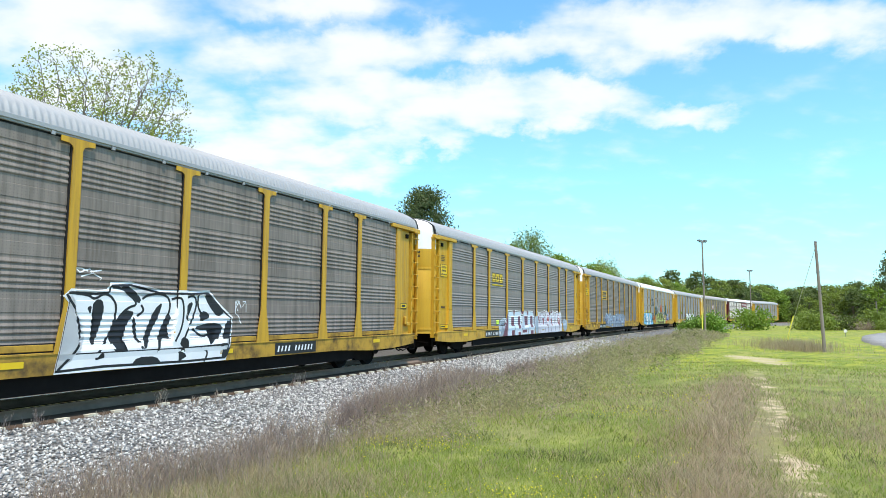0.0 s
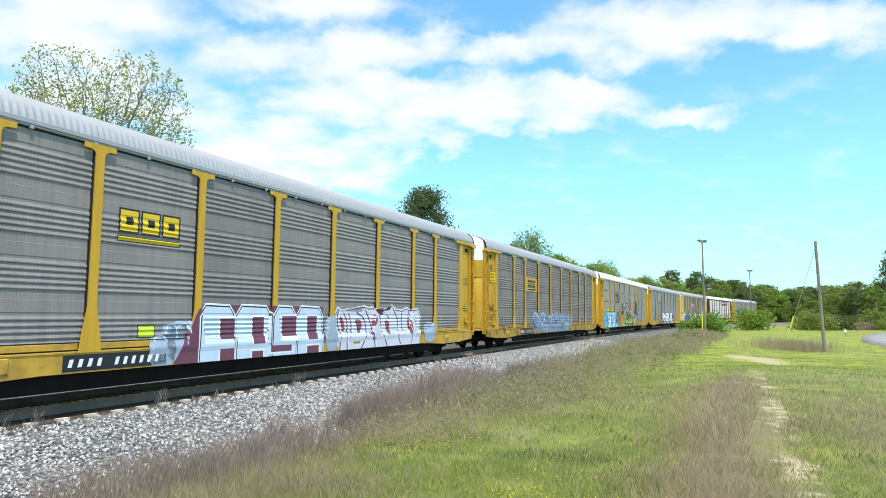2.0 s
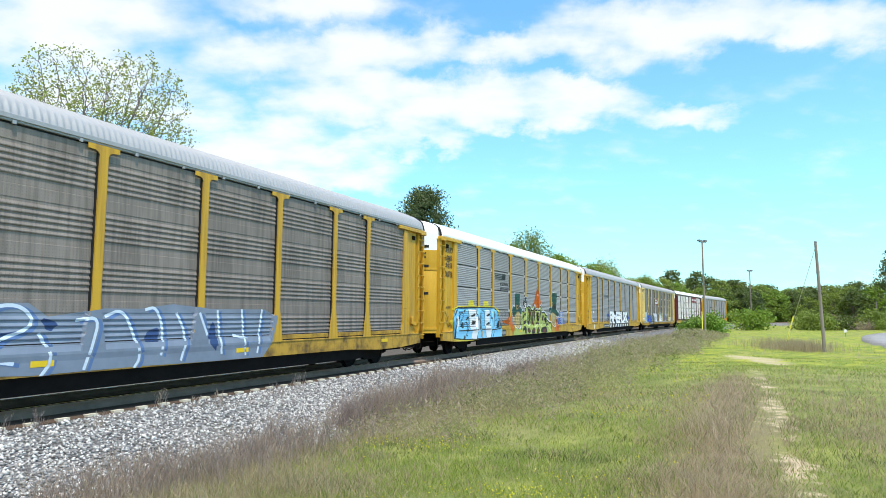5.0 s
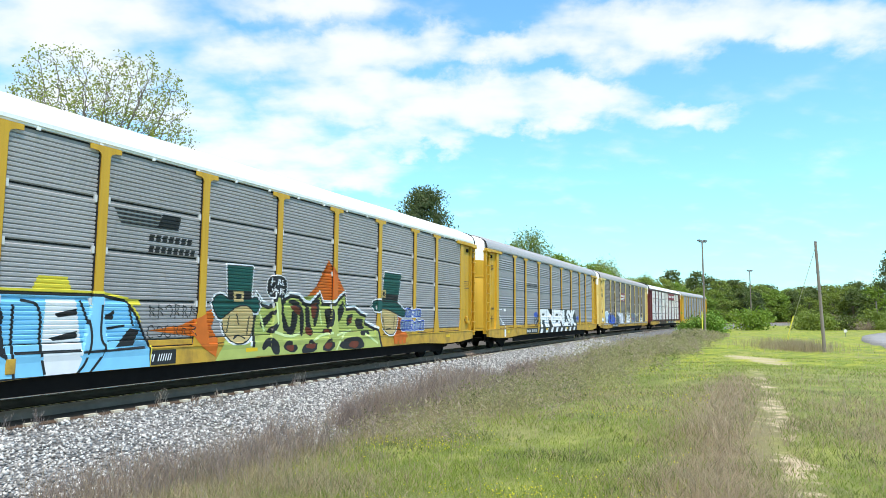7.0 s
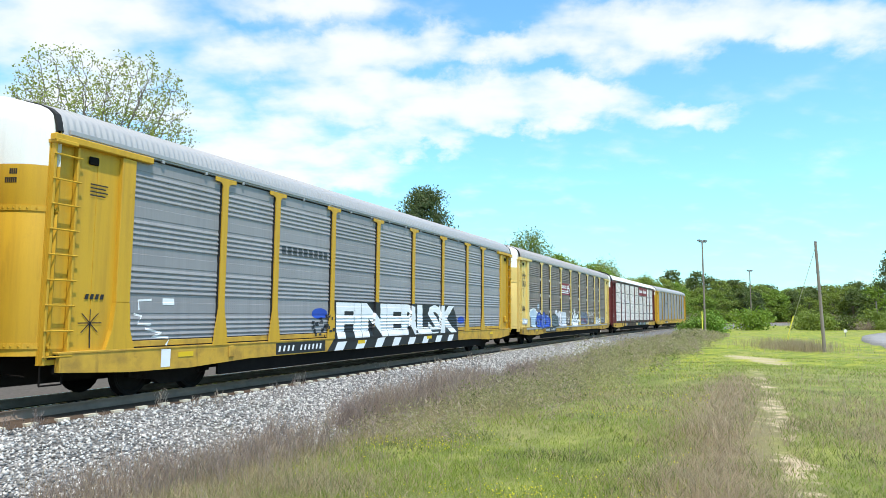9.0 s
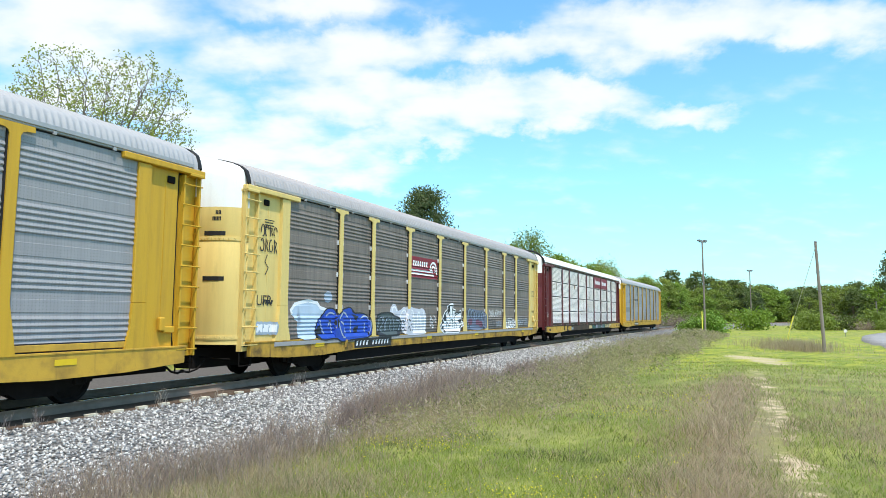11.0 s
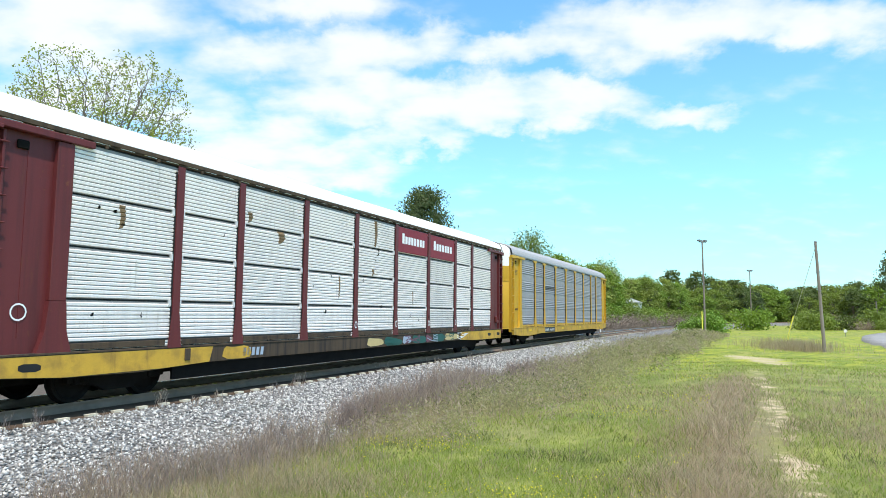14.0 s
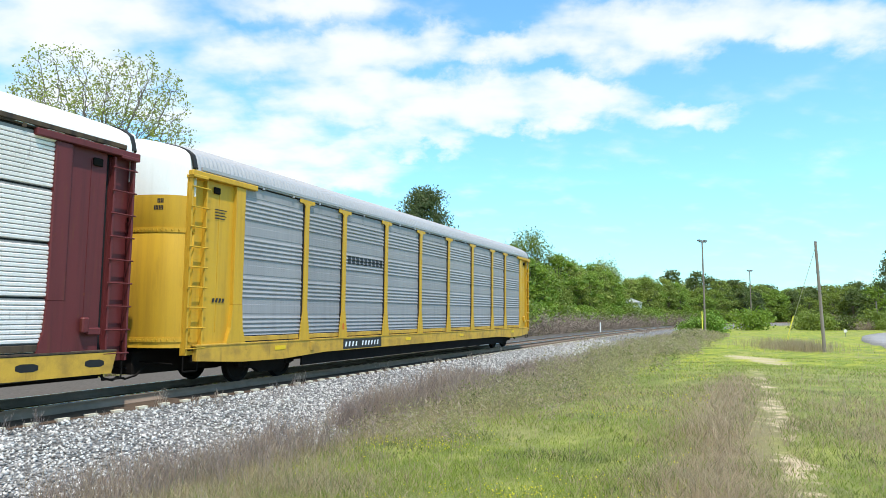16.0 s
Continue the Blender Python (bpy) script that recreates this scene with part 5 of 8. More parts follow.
for x0, x1, cuts in ((9.42, 10.62, ((10.13, 10.64, 1.10, 1.62), (10.10, 10.60, 0.60, 0.92))),
                     (10.67, 12.03, ((11.30, 11.76, 0.98, 1.66), (11.26, 11.70, 0.52, 0.80))),
                     (12.07, 13.14, ((12.52, 13.18, 1.05, 1.68), (12.02, 12.92, 0.74, 0.92))),
                     (13.19, 14.47, ((13.70, 14.18, 1.02, 1.68), (13.66, 14.24, 0.52, 0.84)))):
    body = [(x0, 0.58), (x1, 0.58), (x1, 1.72), (x1 - 0.18, 1.92), (x0 + 0.22, 1.94), (x0, 1.66)]
    p.poly(grown(body, 0.045), PAINT_WHITE, 2.4, "white rim of block graffiti")
    p.poly(body, PAINT_BLACK, 3.2, "dark line of block graffiti")
    p.poly(grown(body, -0.035), PALE, 4, "pale blue block graffiti")
    p.gather()
    for a, b, c, e in cuts:
        p.box(a - 0.05, b + 0.05, c - 0.05, e + 0.05, PAINT_WHITE, 5, "white rim of block graffiti")
        p.box(a, b, c, e, PAINT_MAROON, 5.8, "plum graffiti counters")
    p.release()
A_BODY = [(15.26, 1.08), (15.15, 1.68), (15.32, 1.92), (15.59, 1.83), (15.93, 1.88), (16.38, 1.84), (16.80, 1.87), (16.99, 1.99), (17.29, 1.92), (17.52, 1.97), (17.81, 1.79), (18.11, 1.73), (18.32, 1.89), (18.71, 1.92), (18.92, 2.05), (19.20, 1.90), (19.71, 1.87), (20.11, 1.97), (20.42, 1.88), (21.05, 1.93), (21.26, 1.67), (21.16, 0.98), (21.11, 0.60), (19.31, 0.59), (17.09, 0.59), (15.32, 0.58)]
A_LINES = (
    [(15.36, 1.87), (15.27, 1.48), (15.48, 1.15), (15.39, 0.64)],
    [(15.67, 1.78), (15.92, 1.47), (15.79, 0.98), (15.85, 0.61)],
    [(15.98, 1.78), (16.17, 1.27), (15.98, 1.00)],
    [(16.46, 1.81), (16.99, 1.60), (17.11, 1.10), (16.70, 0.63)],
    [(17.02, 1.89), (17.31, 1.53), (17.52, 1.09), (17.63, 0.65)],
    [(17.86, 1.73), (17.98, 1.30), (18.24, 0.99), (18.51, 0.63)],
    [(18.16, 1.73), (18.51, 1.80), (18.67, 1.58)],
    [(18.98, 1.96), (19.41, 1.51), (19.29, 1.03), (19.53, 0.67)],
    [(19.71, 1.80), (19.61, 1.35), (19.92, 1.02)],
    [(20.27, 1.87), (20.14, 1.42), (20.52, 1.03), (20.41, 0.67)],
    [(20.80, 1.84), (20.69, 1.42), (20.97, 0.98)],
)
A_REDS = (
    [(15.37, 1.68), (15.60, 1.65), (15.77, 1.28), (15.59, 1.15), (15.54, 1.35)],
    [(16.29, 1.54), (16.65, 1.59), (16.83, 1.39), (16.63, 1.12), (16.42, 1.05), (16.62, 1.33)],
    [(17.49, 1.59), (17.77, 1.64), (17.73, 1.45), (17.46, 1.24)],
    [(18.34, 1.55), (18.73, 1.49), (18.63, 1.36), (18.81, 1.02), (18.29, 1.07), (18.49, 1.18)],
    [(20.07, 1.51), (20.37, 1.57), (20.58, 1.16), (20.34, 1.00)],
)
LAVENDER = plain("pale_lavender_spray", (0.66, 0.65, 0.72), 0.5, var=0.16, scale=2.0)
p.poly(grown(A_BODY, 0.05), PAINT_WHITE, 1, "white rim of the narrow graffiti")
p.poly(A_BODY, PAINT_MAROON, 2, "plum edge of the narrow graffiti")
p.poly(grown(A_BODY, -0.04), LAVENDER, 3, "pale narrow graffiti letters")
sprayed(p, [rounded(q, 1) for q in A_REDS], plain("brick_red_spray", (0.30, 0.075, 0.085), 0.5, var=0.25, scale=3.0), 4, "brick red graffiti patches")
brushed(p, A_LINES, 0.055, PAINT_MAROON, 4.4, "plum strokes of the graffiti")
brushed(p, [[(x + 0.09, z) for x, z in q] for q in A_LINES], 0.03, PAINT_WHITE, 4.8, "white strokes of the graffiti")
p.blob(14.95, 1.15, 0.35, 0.55, PAINT_GREY, 3, "pale blue graffiti cloud", 2.4)
p.blob(22.1, 1.05, 0.55, 0.40, PAINT_GREY, 3, "pale blue graffiti cloud", 2.4)
data_table(p, 25.72, 26.36, 3.09, 3.39)
placard(p, 25.70, 26.34, 1.92, 2.11)
p.finish()

# third car
p = Paint(car_b, "grouped")
car_marks(p, (5.65, 8.1))
p.box(6.69, 9.18, 3.10, 3.92, YELLOW, 1, "yellow emblem field")
for k in range(3):
    x = 7.22 + 0.52 * k
    p.box(x, x + 0.44, 3.36, 3.80, PAINT_BLACK, 2, "dark block emblem")
    p.box(x + 0.14, x + 0.34, 3.49, 3.66, YELLOW, 3, "yellow emblem field")
p.box(7.2, 8.75, 3.18, 3.28, PAINT_BLACK, 2, "dark block emblem")
placard(p, 0.79, 1.55, 3.34, 3.92)
placard(p, 0.79, 1.40, 1.20, 1.38)
B_BODY = [(8.08, 0.83), (8.25, 1.67), (8.59, 1.91), (9.21, 1.90), (9.48, 1.67), (9.86, 1.88), (10.84, 1.91), (11.22, 1.67), (12.40, 1.83), (13.25, 1.83), (14.16, 1.94), (15.40, 1.84), (17.31, 1.85), (17.79, 1.67), (17.57, 0.97), (17.22, 0.61), (13.29, 0.66), (10.89, 0.65)]
B_LINES = (
    [(8.37, 1.43), (8.42, 1.76), (8.71, 1.91), (9.09, 1.74), (9.36, 1.47), (9.18, 1.16), (9.35, 0.93)],
    [(9.41, 1.67), (9.75, 1.50), (9.49, 1.33)],
    [(9.88, 1.46), (10.14, 1.82), (10.63, 1.89), (10.93, 1.67), (10.86, 1.45), (10.30, 1.28), (10.11, 0.96), (10.60, 0.87)],
    [(11.05, 1.38), (11.33, 0.92), (11.08, 0.60)],
    [(11.77, 1.60), (12.24, 1.67), (12.10, 1.09), (11.96, 0.68)],
    [(12.41, 1.67), (12.82, 1.83), (13.09, 1.37), (13.29, 0.86), (13.12, 0.63)],
    [(9.62, 1.32), (10.02, 1.39), (10.24, 0.96)],
    [(13.39, 1.81), (13.70, 1.88), (13.90, 1.36), (13.82, 0.85)],
    [(14.26, 1.75), (14.57, 1.25), (14.39, 0.71)],
    [(14.89, 1.76), (15.16, 1.24)],
    [(15.55, 1.82), (15.68, 0.79)],
    [(16.41, 1.85), (16.54, 0.72)],
    [(17.20, 1.85), (16.99, 0.75)],
    [(16.10, 1.22), (16.76, 1.08)],
)
B_DARKS = (
    [(8.05, 1.51), (8.31, 1.59), (8.44, 1.18), (9.19, 0.96), (8.16, 0.94)],
    [(10.02, 1.35), (10.86, 1.45), (10.51, 1.22), (10.10, 1.14)],
    [(11.04, 1.67), (11.46, 1.56), (11.24, 1.37)],
    [(13.45, 1.37), (13.81, 1.46), (13.73, 1.06), (13.37, 1.10)],
    [(15.16, 1.13), (15.45, 1.67), (15.58, 0.79)],
)
p.poly(B_BODY, plain("smoky_blue_spray", (0.20, 0.235, 0.30), 0.5, var=0.4, scale=1.5), 1, "smoky blue graffiti")
sprayed(p, [rounded(q, 1) for q in B_DARKS], plain("navy_spray", (0.03, 0.06, 0.16), 0.5, var=0.3, scale=2.0), 2, "navy blue graffiti patches")
brushed(p, [[(x + 0.10, z - 0.03) for x, z in q] for q in B_LINES], 0.07, plain("mid_blue_spray", (0.10, 0.17, 0.34), 0.5, var=0.3, scale=2.0), 2.5, "blue shadow lines of the graffiti")
brushed(p, B_LINES, 0.065, plain("pale_sky_spray", (0.62, 0.70, 0.80), 0.5, var=0.15), 3, "pale blue graffiti lines")
scrawl(p, 0.72, 1.48, 1.85, 2.30, 3, PAINT_BLACK, 6, 0.03)
scrawl(p, 0.74, 1.46, 1.45, 1.82, 3, PAINT_BLACK, 9, 0.03)
scrawl(p, 2.0, 2.75, 1.1, 1.8, 2, PAINT_BLACK, 7, 0.04)
scribble(p, 8.0, 8.4, 1.3, 1.6, 5, PAINT_WHITE, 8, 0.03)
p.finish()

# fourth car: sky-blue letters, lime piece with dark green and orange shapes
p = Paint(car_c, "slatted")
car_marks(p, (7.65, 8.6))
for k in range(4):
    p.box(6.86 + 0.05 * k, 8.05, 3.80 - 0.085 * k, 3.84 - 0.085 * k, PAINT_BLACK, 1, "dark striped emblem")
p.poly([(7.95, 3.55), (8.1, 3.86), (8.62, 3.86), (8.55, 3.55)], PAINT_BLACK, 1, "dark striped emblem")
p.bars(7.74, 9.0, 3.26, 3.40, 7, PAINT_BLACK, 1, "dark striped emblem", 0.72)
p.bars(7.74, 9.1, 3.02, 3.16, 8, PAINT_BLACK, 1, "dark striped emblem", 0.72)
for x in (3.3, 5.28):
    p.poly([(x - 0.12, 1.98), (x + 0.05, 2.4), (x + 0.62, 2.4), (x + 0.8, 1.98)], PAINT_YELLOW, 1, "yellow spray behind graffiti")
p.box(1.8, 7.6, 1.9, 2.02, PAINT_YELLOW, 2, "yellow spray behind graffiti")
AREA = [(1.34, 1.45), (1.55, 1.98), (2.04, 2.05), (4.64, 2.09), (6.63, 2.09), (7.25, 1.99), (7.53, 1.67), (7.60, 1.39), (7.40, 1.11), (7.87, 1.03), (7.89, 0.58), (5.31, 0.59), (2.87, 0.61), (1.49, 0.70), (1.74, 1.22), (1.75, 1.45)]
p.poly(grown(AREA, 0.07), PAINT_YELLOW, 2.2, "yellow spray behind graffiti")
p.poly(grown(AREA, 0.02), PAINT_BLACK, 2.8, "black edge of the blue graffiti")
p.poly(grown(AREA, -0.04), PAINT_SKY, 3.4, "light blue graffiti letters")
BLUE_WHITES = (
    [(3.26, 1.98), (4.25, 1.98), (4.40, 1.47), (4.47, 0.97), (4.23, 0.61), (3.59, 0.65), (3.67, 1.00), (3.43, 1.17), (3.41, 1.48)],
    [(5.50, 1.98), (6.10, 1.99), (6.29, 0.93), (6.17, 0.63), (5.53, 0.63), (5.46, 1.10)],
    [(1.82, 1.68), (2.06, 1.62), (2.16, 1.50), (1.97, 1.21), (1.78, 1.08), (1.93, 1.39)],
)
BLUE_DARKS = (
    [(1.69, 1.59), (1.85, 1.56), (1.82, 1.33), (1.73, 1.16), (1.70, 0.74), (1.52, 0.72), (1.60, 1.11), (1.76, 1.33)],
    [(1.49, 1.65), (1.72, 1.93), (1.89, 1.98), (1.68, 1.73)],
    [(1.96, 1.58), (2.18, 1.68), (2.37, 1.84), (2.21, 1.50), (2.07, 1.47)],
    [(2.71, 1.93), (2.94, 1.97), (2.83, 1.79)],
    [(2.95, 1.50), (3.18, 1.68), (3.34, 1.61), (3.09, 1.48)],
    [(3.58, 1.69), (4.15, 1.81), (4.15, 1.69), (3.67, 1.64)],
    [(3.64, 1.28), (3.77, 1.48), (4.23, 1.44), (4.08, 1.27)],
    [(4.51, 1.54), (4.66, 1.88), (4.75, 1.68), (4.67, 1.24)],
    [(4.85, 0.90), (4.72, 1.43), (4.60, 1.10)],
    [(2.27, 1.23), (2.54, 1.41), (2.72, 1.33), (2.44, 1.17)],
    [(6.65, 1.64), (6.97, 1.80), (6.93, 1.61)],
    [(5.69, 1.73), (6.13, 1.82), (6.14, 1.70), (5.74, 1.66)],
    [(5.60, 1.29), (6.15, 1.41), (6.16, 1.27), (5.67, 1.24)],
    [(7.01, 1.07), (7.36, 1.44), (7.60, 1.39), (7.43, 1.09)],
    [(2.55, 0.65), (2.70, 0.83), (2.81, 0.64)],
)
BLUE_LINES = (
    [(1.99, 1.83), (2.40, 1.81), (2.64, 1.86), (2.62, 1.55), (2.39, 1.48), (2.31, 1.26), (2.52, 1.12), (2.77, 1.31), (2.99, 1.43), (3.20, 1.30), (3.18, 1.05), (2.80, 0.72)],
    [(3.29, 1.52), (3.44, 1.34), (3.21, 1.02)],
    [(2.96, 1.28), (3.14, 1.43), (3.04, 1.05), (2.94, 0.81), (3.13, 0.78)],
    [(3.27, 1.93), (3.41, 1.47), (3.30, 1.27)],
    [(4.25, 1.98), (4.44, 1.46), (4.50, 0.99), (4.25, 0.60)],
    [(4.90, 1.88), (4.90, 1.09), (4.97, 0.59)],
    [(5.03, 1.96), (5.42, 1.89), (5.41, 1.11), (5.53, 0.65)],
    [(4.95, 1.05), (6.24, 1.04)],
    [(6.19, 1.97), (6.47, 1.37), (6.39, 0.85), (6.17, 0.61)],
    [(6.64, 1.90), (6.62, 1.22), (6.83, 1.06), (6.45, 0.61)],
    [(7.31, 1.89), (7.43, 1.48)],
    [(2.04, 1.03), (3.18, 1.02), (4.46, 1.04)],
    [(6.29, 1.00), (7.73, 1.04)],
    [(6.81, 1.44), (7.22, 1.49)],
)
sprayed(p, BLUE_WHITES, PAINT_WHITE, 4.0, "white graffiti letters")
sprayed(p, BLUE_DARKS, PAINT_BLACK, 4.8, "black shadows in the blue graffiti")
brushed(p, BLUE_LINES, 0.05, PAINT_BLACK, 5.2, "black outlines of the blue graffiti")
scrawl(p, 7.8, 9.2, 1.62, 1.95, 6, PAINT_BLACK, 21, 0.025)
scrawl(p, 7.8, 9.2, 1.2, 1.5, 6, PAINT_BLACK, 22, 0.025)
FLAMES = ([(7.84, 1.38), (8.75, 1.48), (9.34, 1.68), (9.68, 1.85), (9.80, 1.68), (9.70, 1.41), (9.91, 1.14), (9.85, 0.73), (9.40, 0.97), (9.10, 1.23), (8.43, 1.31)],
    [(13.23, 1.91), (13.68, 2.33), (14.13, 2.64), (14.50, 2.98), (14.63, 3.36), (14.86, 3.02), (15.20, 2.85), (15.70, 2.32), (15.61, 1.87), (13.41, 1.79)])
sprayed(p, FLAMES, PAINT_ORANGE, 1, "orange flame graffiti")
p.poly([(18.6, 1.8), (19.3, 1.7), (20.0, 0.9), (18.9, 0.72)], PAINT_ORANGE, 1, "orange flame graffiti")
C_BODY = [(11.19, 0.89), (11.21, 1.53), (11.32, 1.83), (11.33, 2.25), (11.55, 1.96), (11.83, 1.90), (12.02, 1.99), (12.16, 2.38), (12.51, 2.12), (12.75, 2.23), (13.13, 2.20), (13.43, 2.01), (13.73, 1.99), (14.19, 2.31), (14.33, 2.03), (14.94, 2.02), (15.58, 2.37), (15.68, 1.88), (16.20, 1.91), (16.58, 1.73), (16.93, 1.67), (16.81, 1.45), (17.30, 1.30), (17.68, 1.20), (18.00, 0.60), (14.25, 0.61), (11.20, 0.67)]
C_DARKS = (
    [(12.17, 2.32), (12.57, 2.06), (12.42, 1.89), (12.55, 1.46), (12.74, 1.35), (12.93, 1.68), (12.80, 1.81), (13.01, 1.85), (13.11, 1.68), (13.04, 1.34), (12.83, 1.12), (12.38, 1.35), (12.30, 1.84)],
    [(12.57, 2.06), (12.90, 2.15), (13.25, 2.02), (13.42, 1.68), (13.39, 1.21), (13.20, 1.08), (13.28, 1.56), (13.15, 1.91), (12.86, 2.01)],
    [(11.43, 1.53), (12.07, 1.89), (12.08, 1.76), (11.64, 1.37), (11.50, 1.39)],
    [(11.67, 1.27), (12.22, 1.57), (12.22, 1.46), (12.00, 1.21)],
    [(13.43, 2.00), (13.67, 1.91), (13.70, 1.44), (13.90, 1.20), (13.63, 1.07), (13.49, 1.44)],
    [(13.77, 2.03), (14.18, 2.23), (14.17, 1.86), (14.04, 1.44), (13.89, 1.32), (13.86, 1.80)],
    [(14.37, 1.86), (14.84, 1.93), (14.96, 1.68), (14.84, 1.36), (14.53, 1.30), (14.68, 1.61)],
    [(14.34, 1.28), (14.77, 1.32), (14.82, 1.11), (14.38, 1.11)],
    [(15.05, 1.87), (15.30, 1.94), (15.47, 2.20), (15.57, 1.87), (15.29, 1.48), (15.14, 1.55)],
    [(15.69, 1.68), (16.12, 1.78), (15.98, 1.47), (15.71, 1.34)],
    [(16.17, 1.61), (16.76, 1.59), (16.64, 1.45), (16.86, 1.25), (16.31, 1.26)],
    [(16.48, 1.18), (17.04, 1.22), (17.16, 1.07), (16.62, 1.03)],
    [(11.50, 0.97), (11.88, 1.16), (12.26, 0.95), (12.28, 0.66), (12.03, 0.67), (11.84, 0.93), (11.57, 0.77)],
    [(12.39, 0.82), (12.57, 1.04), (12.97, 0.95), (13.12, 0.77), (12.86, 0.66)],
    [(13.26, 0.76), (13.64, 1.03), (14.07, 0.95), (14.01, 0.66), (13.34, 0.62)],
    [(14.24, 0.70), (14.72, 1.07), (15.08, 0.81), (14.74, 0.61)],
    [(15.17, 0.71), (15.47, 0.99), (16.51, 1.04), (16.85, 0.72), (16.43, 0.54)],
)
C_REDS = (
    [(12.71, 1.95), (13.00, 1.99), (13.24, 1.85), (13.16, 1.68), (12.92, 1.81)],
    [(13.44, 1.39), (13.77, 1.32), (13.84, 1.13), (13.51, 1.14)],
    [(13.70, 1.97), (14.06, 2.10), (13.99, 1.68), (13.82, 1.56)],
    [(14.44, 1.28), (14.70, 1.30), (14.71, 1.15), (14.44, 1.15)],
    [(12.52, 0.81), (12.64, 0.96), (12.94, 0.87), (12.85, 0.70)],
    [(13.40, 0.80), (13.69, 0.95), (13.98, 0.89), (13.90, 0.73)],
    [(14.40, 0.77), (14.65, 0.99), (14.90, 0.82), (14.64, 0.68)],
    [(15.73, 0.75), (16.01, 0.92), (16.46, 0.85), (16.27, 0.64)],
    [(15.74, 1.52), (16.05, 1.70), (15.98, 1.41)],
)
C_PALES = (
    [(11.45, 1.73), (11.65, 1.27)],
    [(12.06, 2.05), (12.16, 1.46)],
    [(12.00, 1.26), (12.76, 1.10), (13.23, 1.22)],
    [(14.17, 1.86), (14.30, 1.43)],
    [(13.69, 0.91), (14.22, 1.13), (14.88, 1.17)],
    [(15.06, 1.10), (15.99, 1.24)],
    [(16.83, 1.11), (17.70, 0.76)],
    [(15.09, 0.65), (15.36, 1.00), (15.57, 1.15)],
)
p.poly(C_BODY, PAINT_GREEN, 2.4, "lime green graffiti")
p.stroke(grown(C_BODY, 0.09)[:-3], 0.09, PAINT_WHITE, 2.8, "white rim of the lime graffiti")
p.stroke(C_BODY[:-2], 0.10, PAINT_BLACK, 3.2, "black edge of the lime graffiti")
sprayed(p, [rounded(q, 1) for q in C_DARKS], PAINT_BLACK, 3.6, "black shapes in the lime graffiti")
sprayed(p, [rounded(q, 1) for q in C_REDS], plain("rust_red_spray", (0.16, 0.032, 0.014), 0.5, var=0.5, scale=3.0), 4.4, "rust red patches in the lime graffiti")
brushed(p, C_PALES, 0.07, plain("pale_lime_spray", (0.68, 0.78, 0.36), 0.5, var=0.15), 4.8, "pale strokes in the lime graffiti")
HATS = (([(10.18, 2.90), (11.12, 2.92), (11.06, 2.07), (10.25, 2.03)],
     [(10.24, 2.08), (10.00, 2.19), (9.76, 2.13), (9.73, 1.87), (9.96, 1.60), (10.18, 1.73), (10.58, 1.95), (11.00, 1.96), (11.28, 1.73), (11.46, 1.99), (11.28, 2.16), (11.08, 2.09)],
     [(10.10, 1.88), (10.58, 1.98), (11.13, 1.93), (11.20, 1.50), (11.05, 1.11), (10.63, 0.99), (10.26, 1.13), (10.04, 1.47)],
     [(10.23, 2.31), (11.09, 2.30), (11.08, 2.09), (10.25, 2.07)],
     [(10.41, 2.29), (10.79, 2.29), (10.78, 2.04), (10.43, 2.03)],
     [(10.50, 2.23), (10.71, 2.22), (10.69, 2.09), (10.51, 2.09)],
     (     [(10.29, 1.68), (10.21, 1.27)],     [(11.02, 1.68), (10.95, 1.22)],     [(10.42, 1.13), (10.62, 1.23), (10.87, 1.12)],     [(10.55, 1.74), (10.64, 1.47)], )),
    ([(18.19, 3.18), (19.46, 3.17), (19.17, 2.18), (18.02, 2.22)],
     [(17.29, 2.11), (17.68, 2.21), (18.04, 2.16), (19.11, 2.15), (19.51, 2.00), (19.87, 1.81), (19.70, 1.64), (19.24, 1.74), (18.18, 1.98), (17.58, 1.82)],
     [(17.92, 2.10), (18.55, 2.14), (19.12, 1.96), (19.20, 1.43), (18.90, 1.05), (18.35, 1.06), (17.90, 1.52)],
     [(18.05, 2.46), (19.24, 2.43), (19.17, 2.22), (18.02, 2.25)],
     [(17.97, 2.58), (18.27, 2.58), (18.26, 2.32), (17.96, 2.32)],
     [(18.05, 2.52), (18.20, 2.51), (18.18, 2.38), (18.03, 2.39)],
     (     [(18.07, 1.67), (18.22, 1.22)],     [(18.97, 1.67), (18.89, 1.23)],     [(18.34, 1.22), (18.67, 1.24)], )))
for crown, brim, face, band, buckle, hole, lines in HATS:
    edged(p, face, PAINT_TAN, PAINT_WHITE, 3, "tan graffiti patch", times=1)
    edged(p, crown, PAINT_TEAL, PAINT_WHITE, 3.4, "dark green graffiti shape", times=0)
    edged(p, brim, PAINT_TEAL, PAINT_WHITE, 4.2, "dark green graffiti shape", times=1)
    p.poly(band, PAINT_BLACK, 7.0, "black band of graffiti")
    p.poly(buckle, PAINT_TAN, 7.6, "pale square of graffiti")
    p.poly(hole, PAINT_BLACK, 8.2, "black square of graffiti")
    brushed(p, lines, 0.04, PAINT_BLACK, 6.2, "black inner strokes")
p.poly([(9.83, 0.56), (10.14, 1.11), (11.18, 1.02), (11.33, 0.64)], PAINT_GREEN, 2.2, "lime green graffiti")
edged(p, [(11.72, 2.2), (12.52, 2.15), (12.58, 2.72), (11.78, 2.74)], PAINT_BLACK, PAINT_WHITE, 1, "small dark graffiti", 0.02, 0.05)
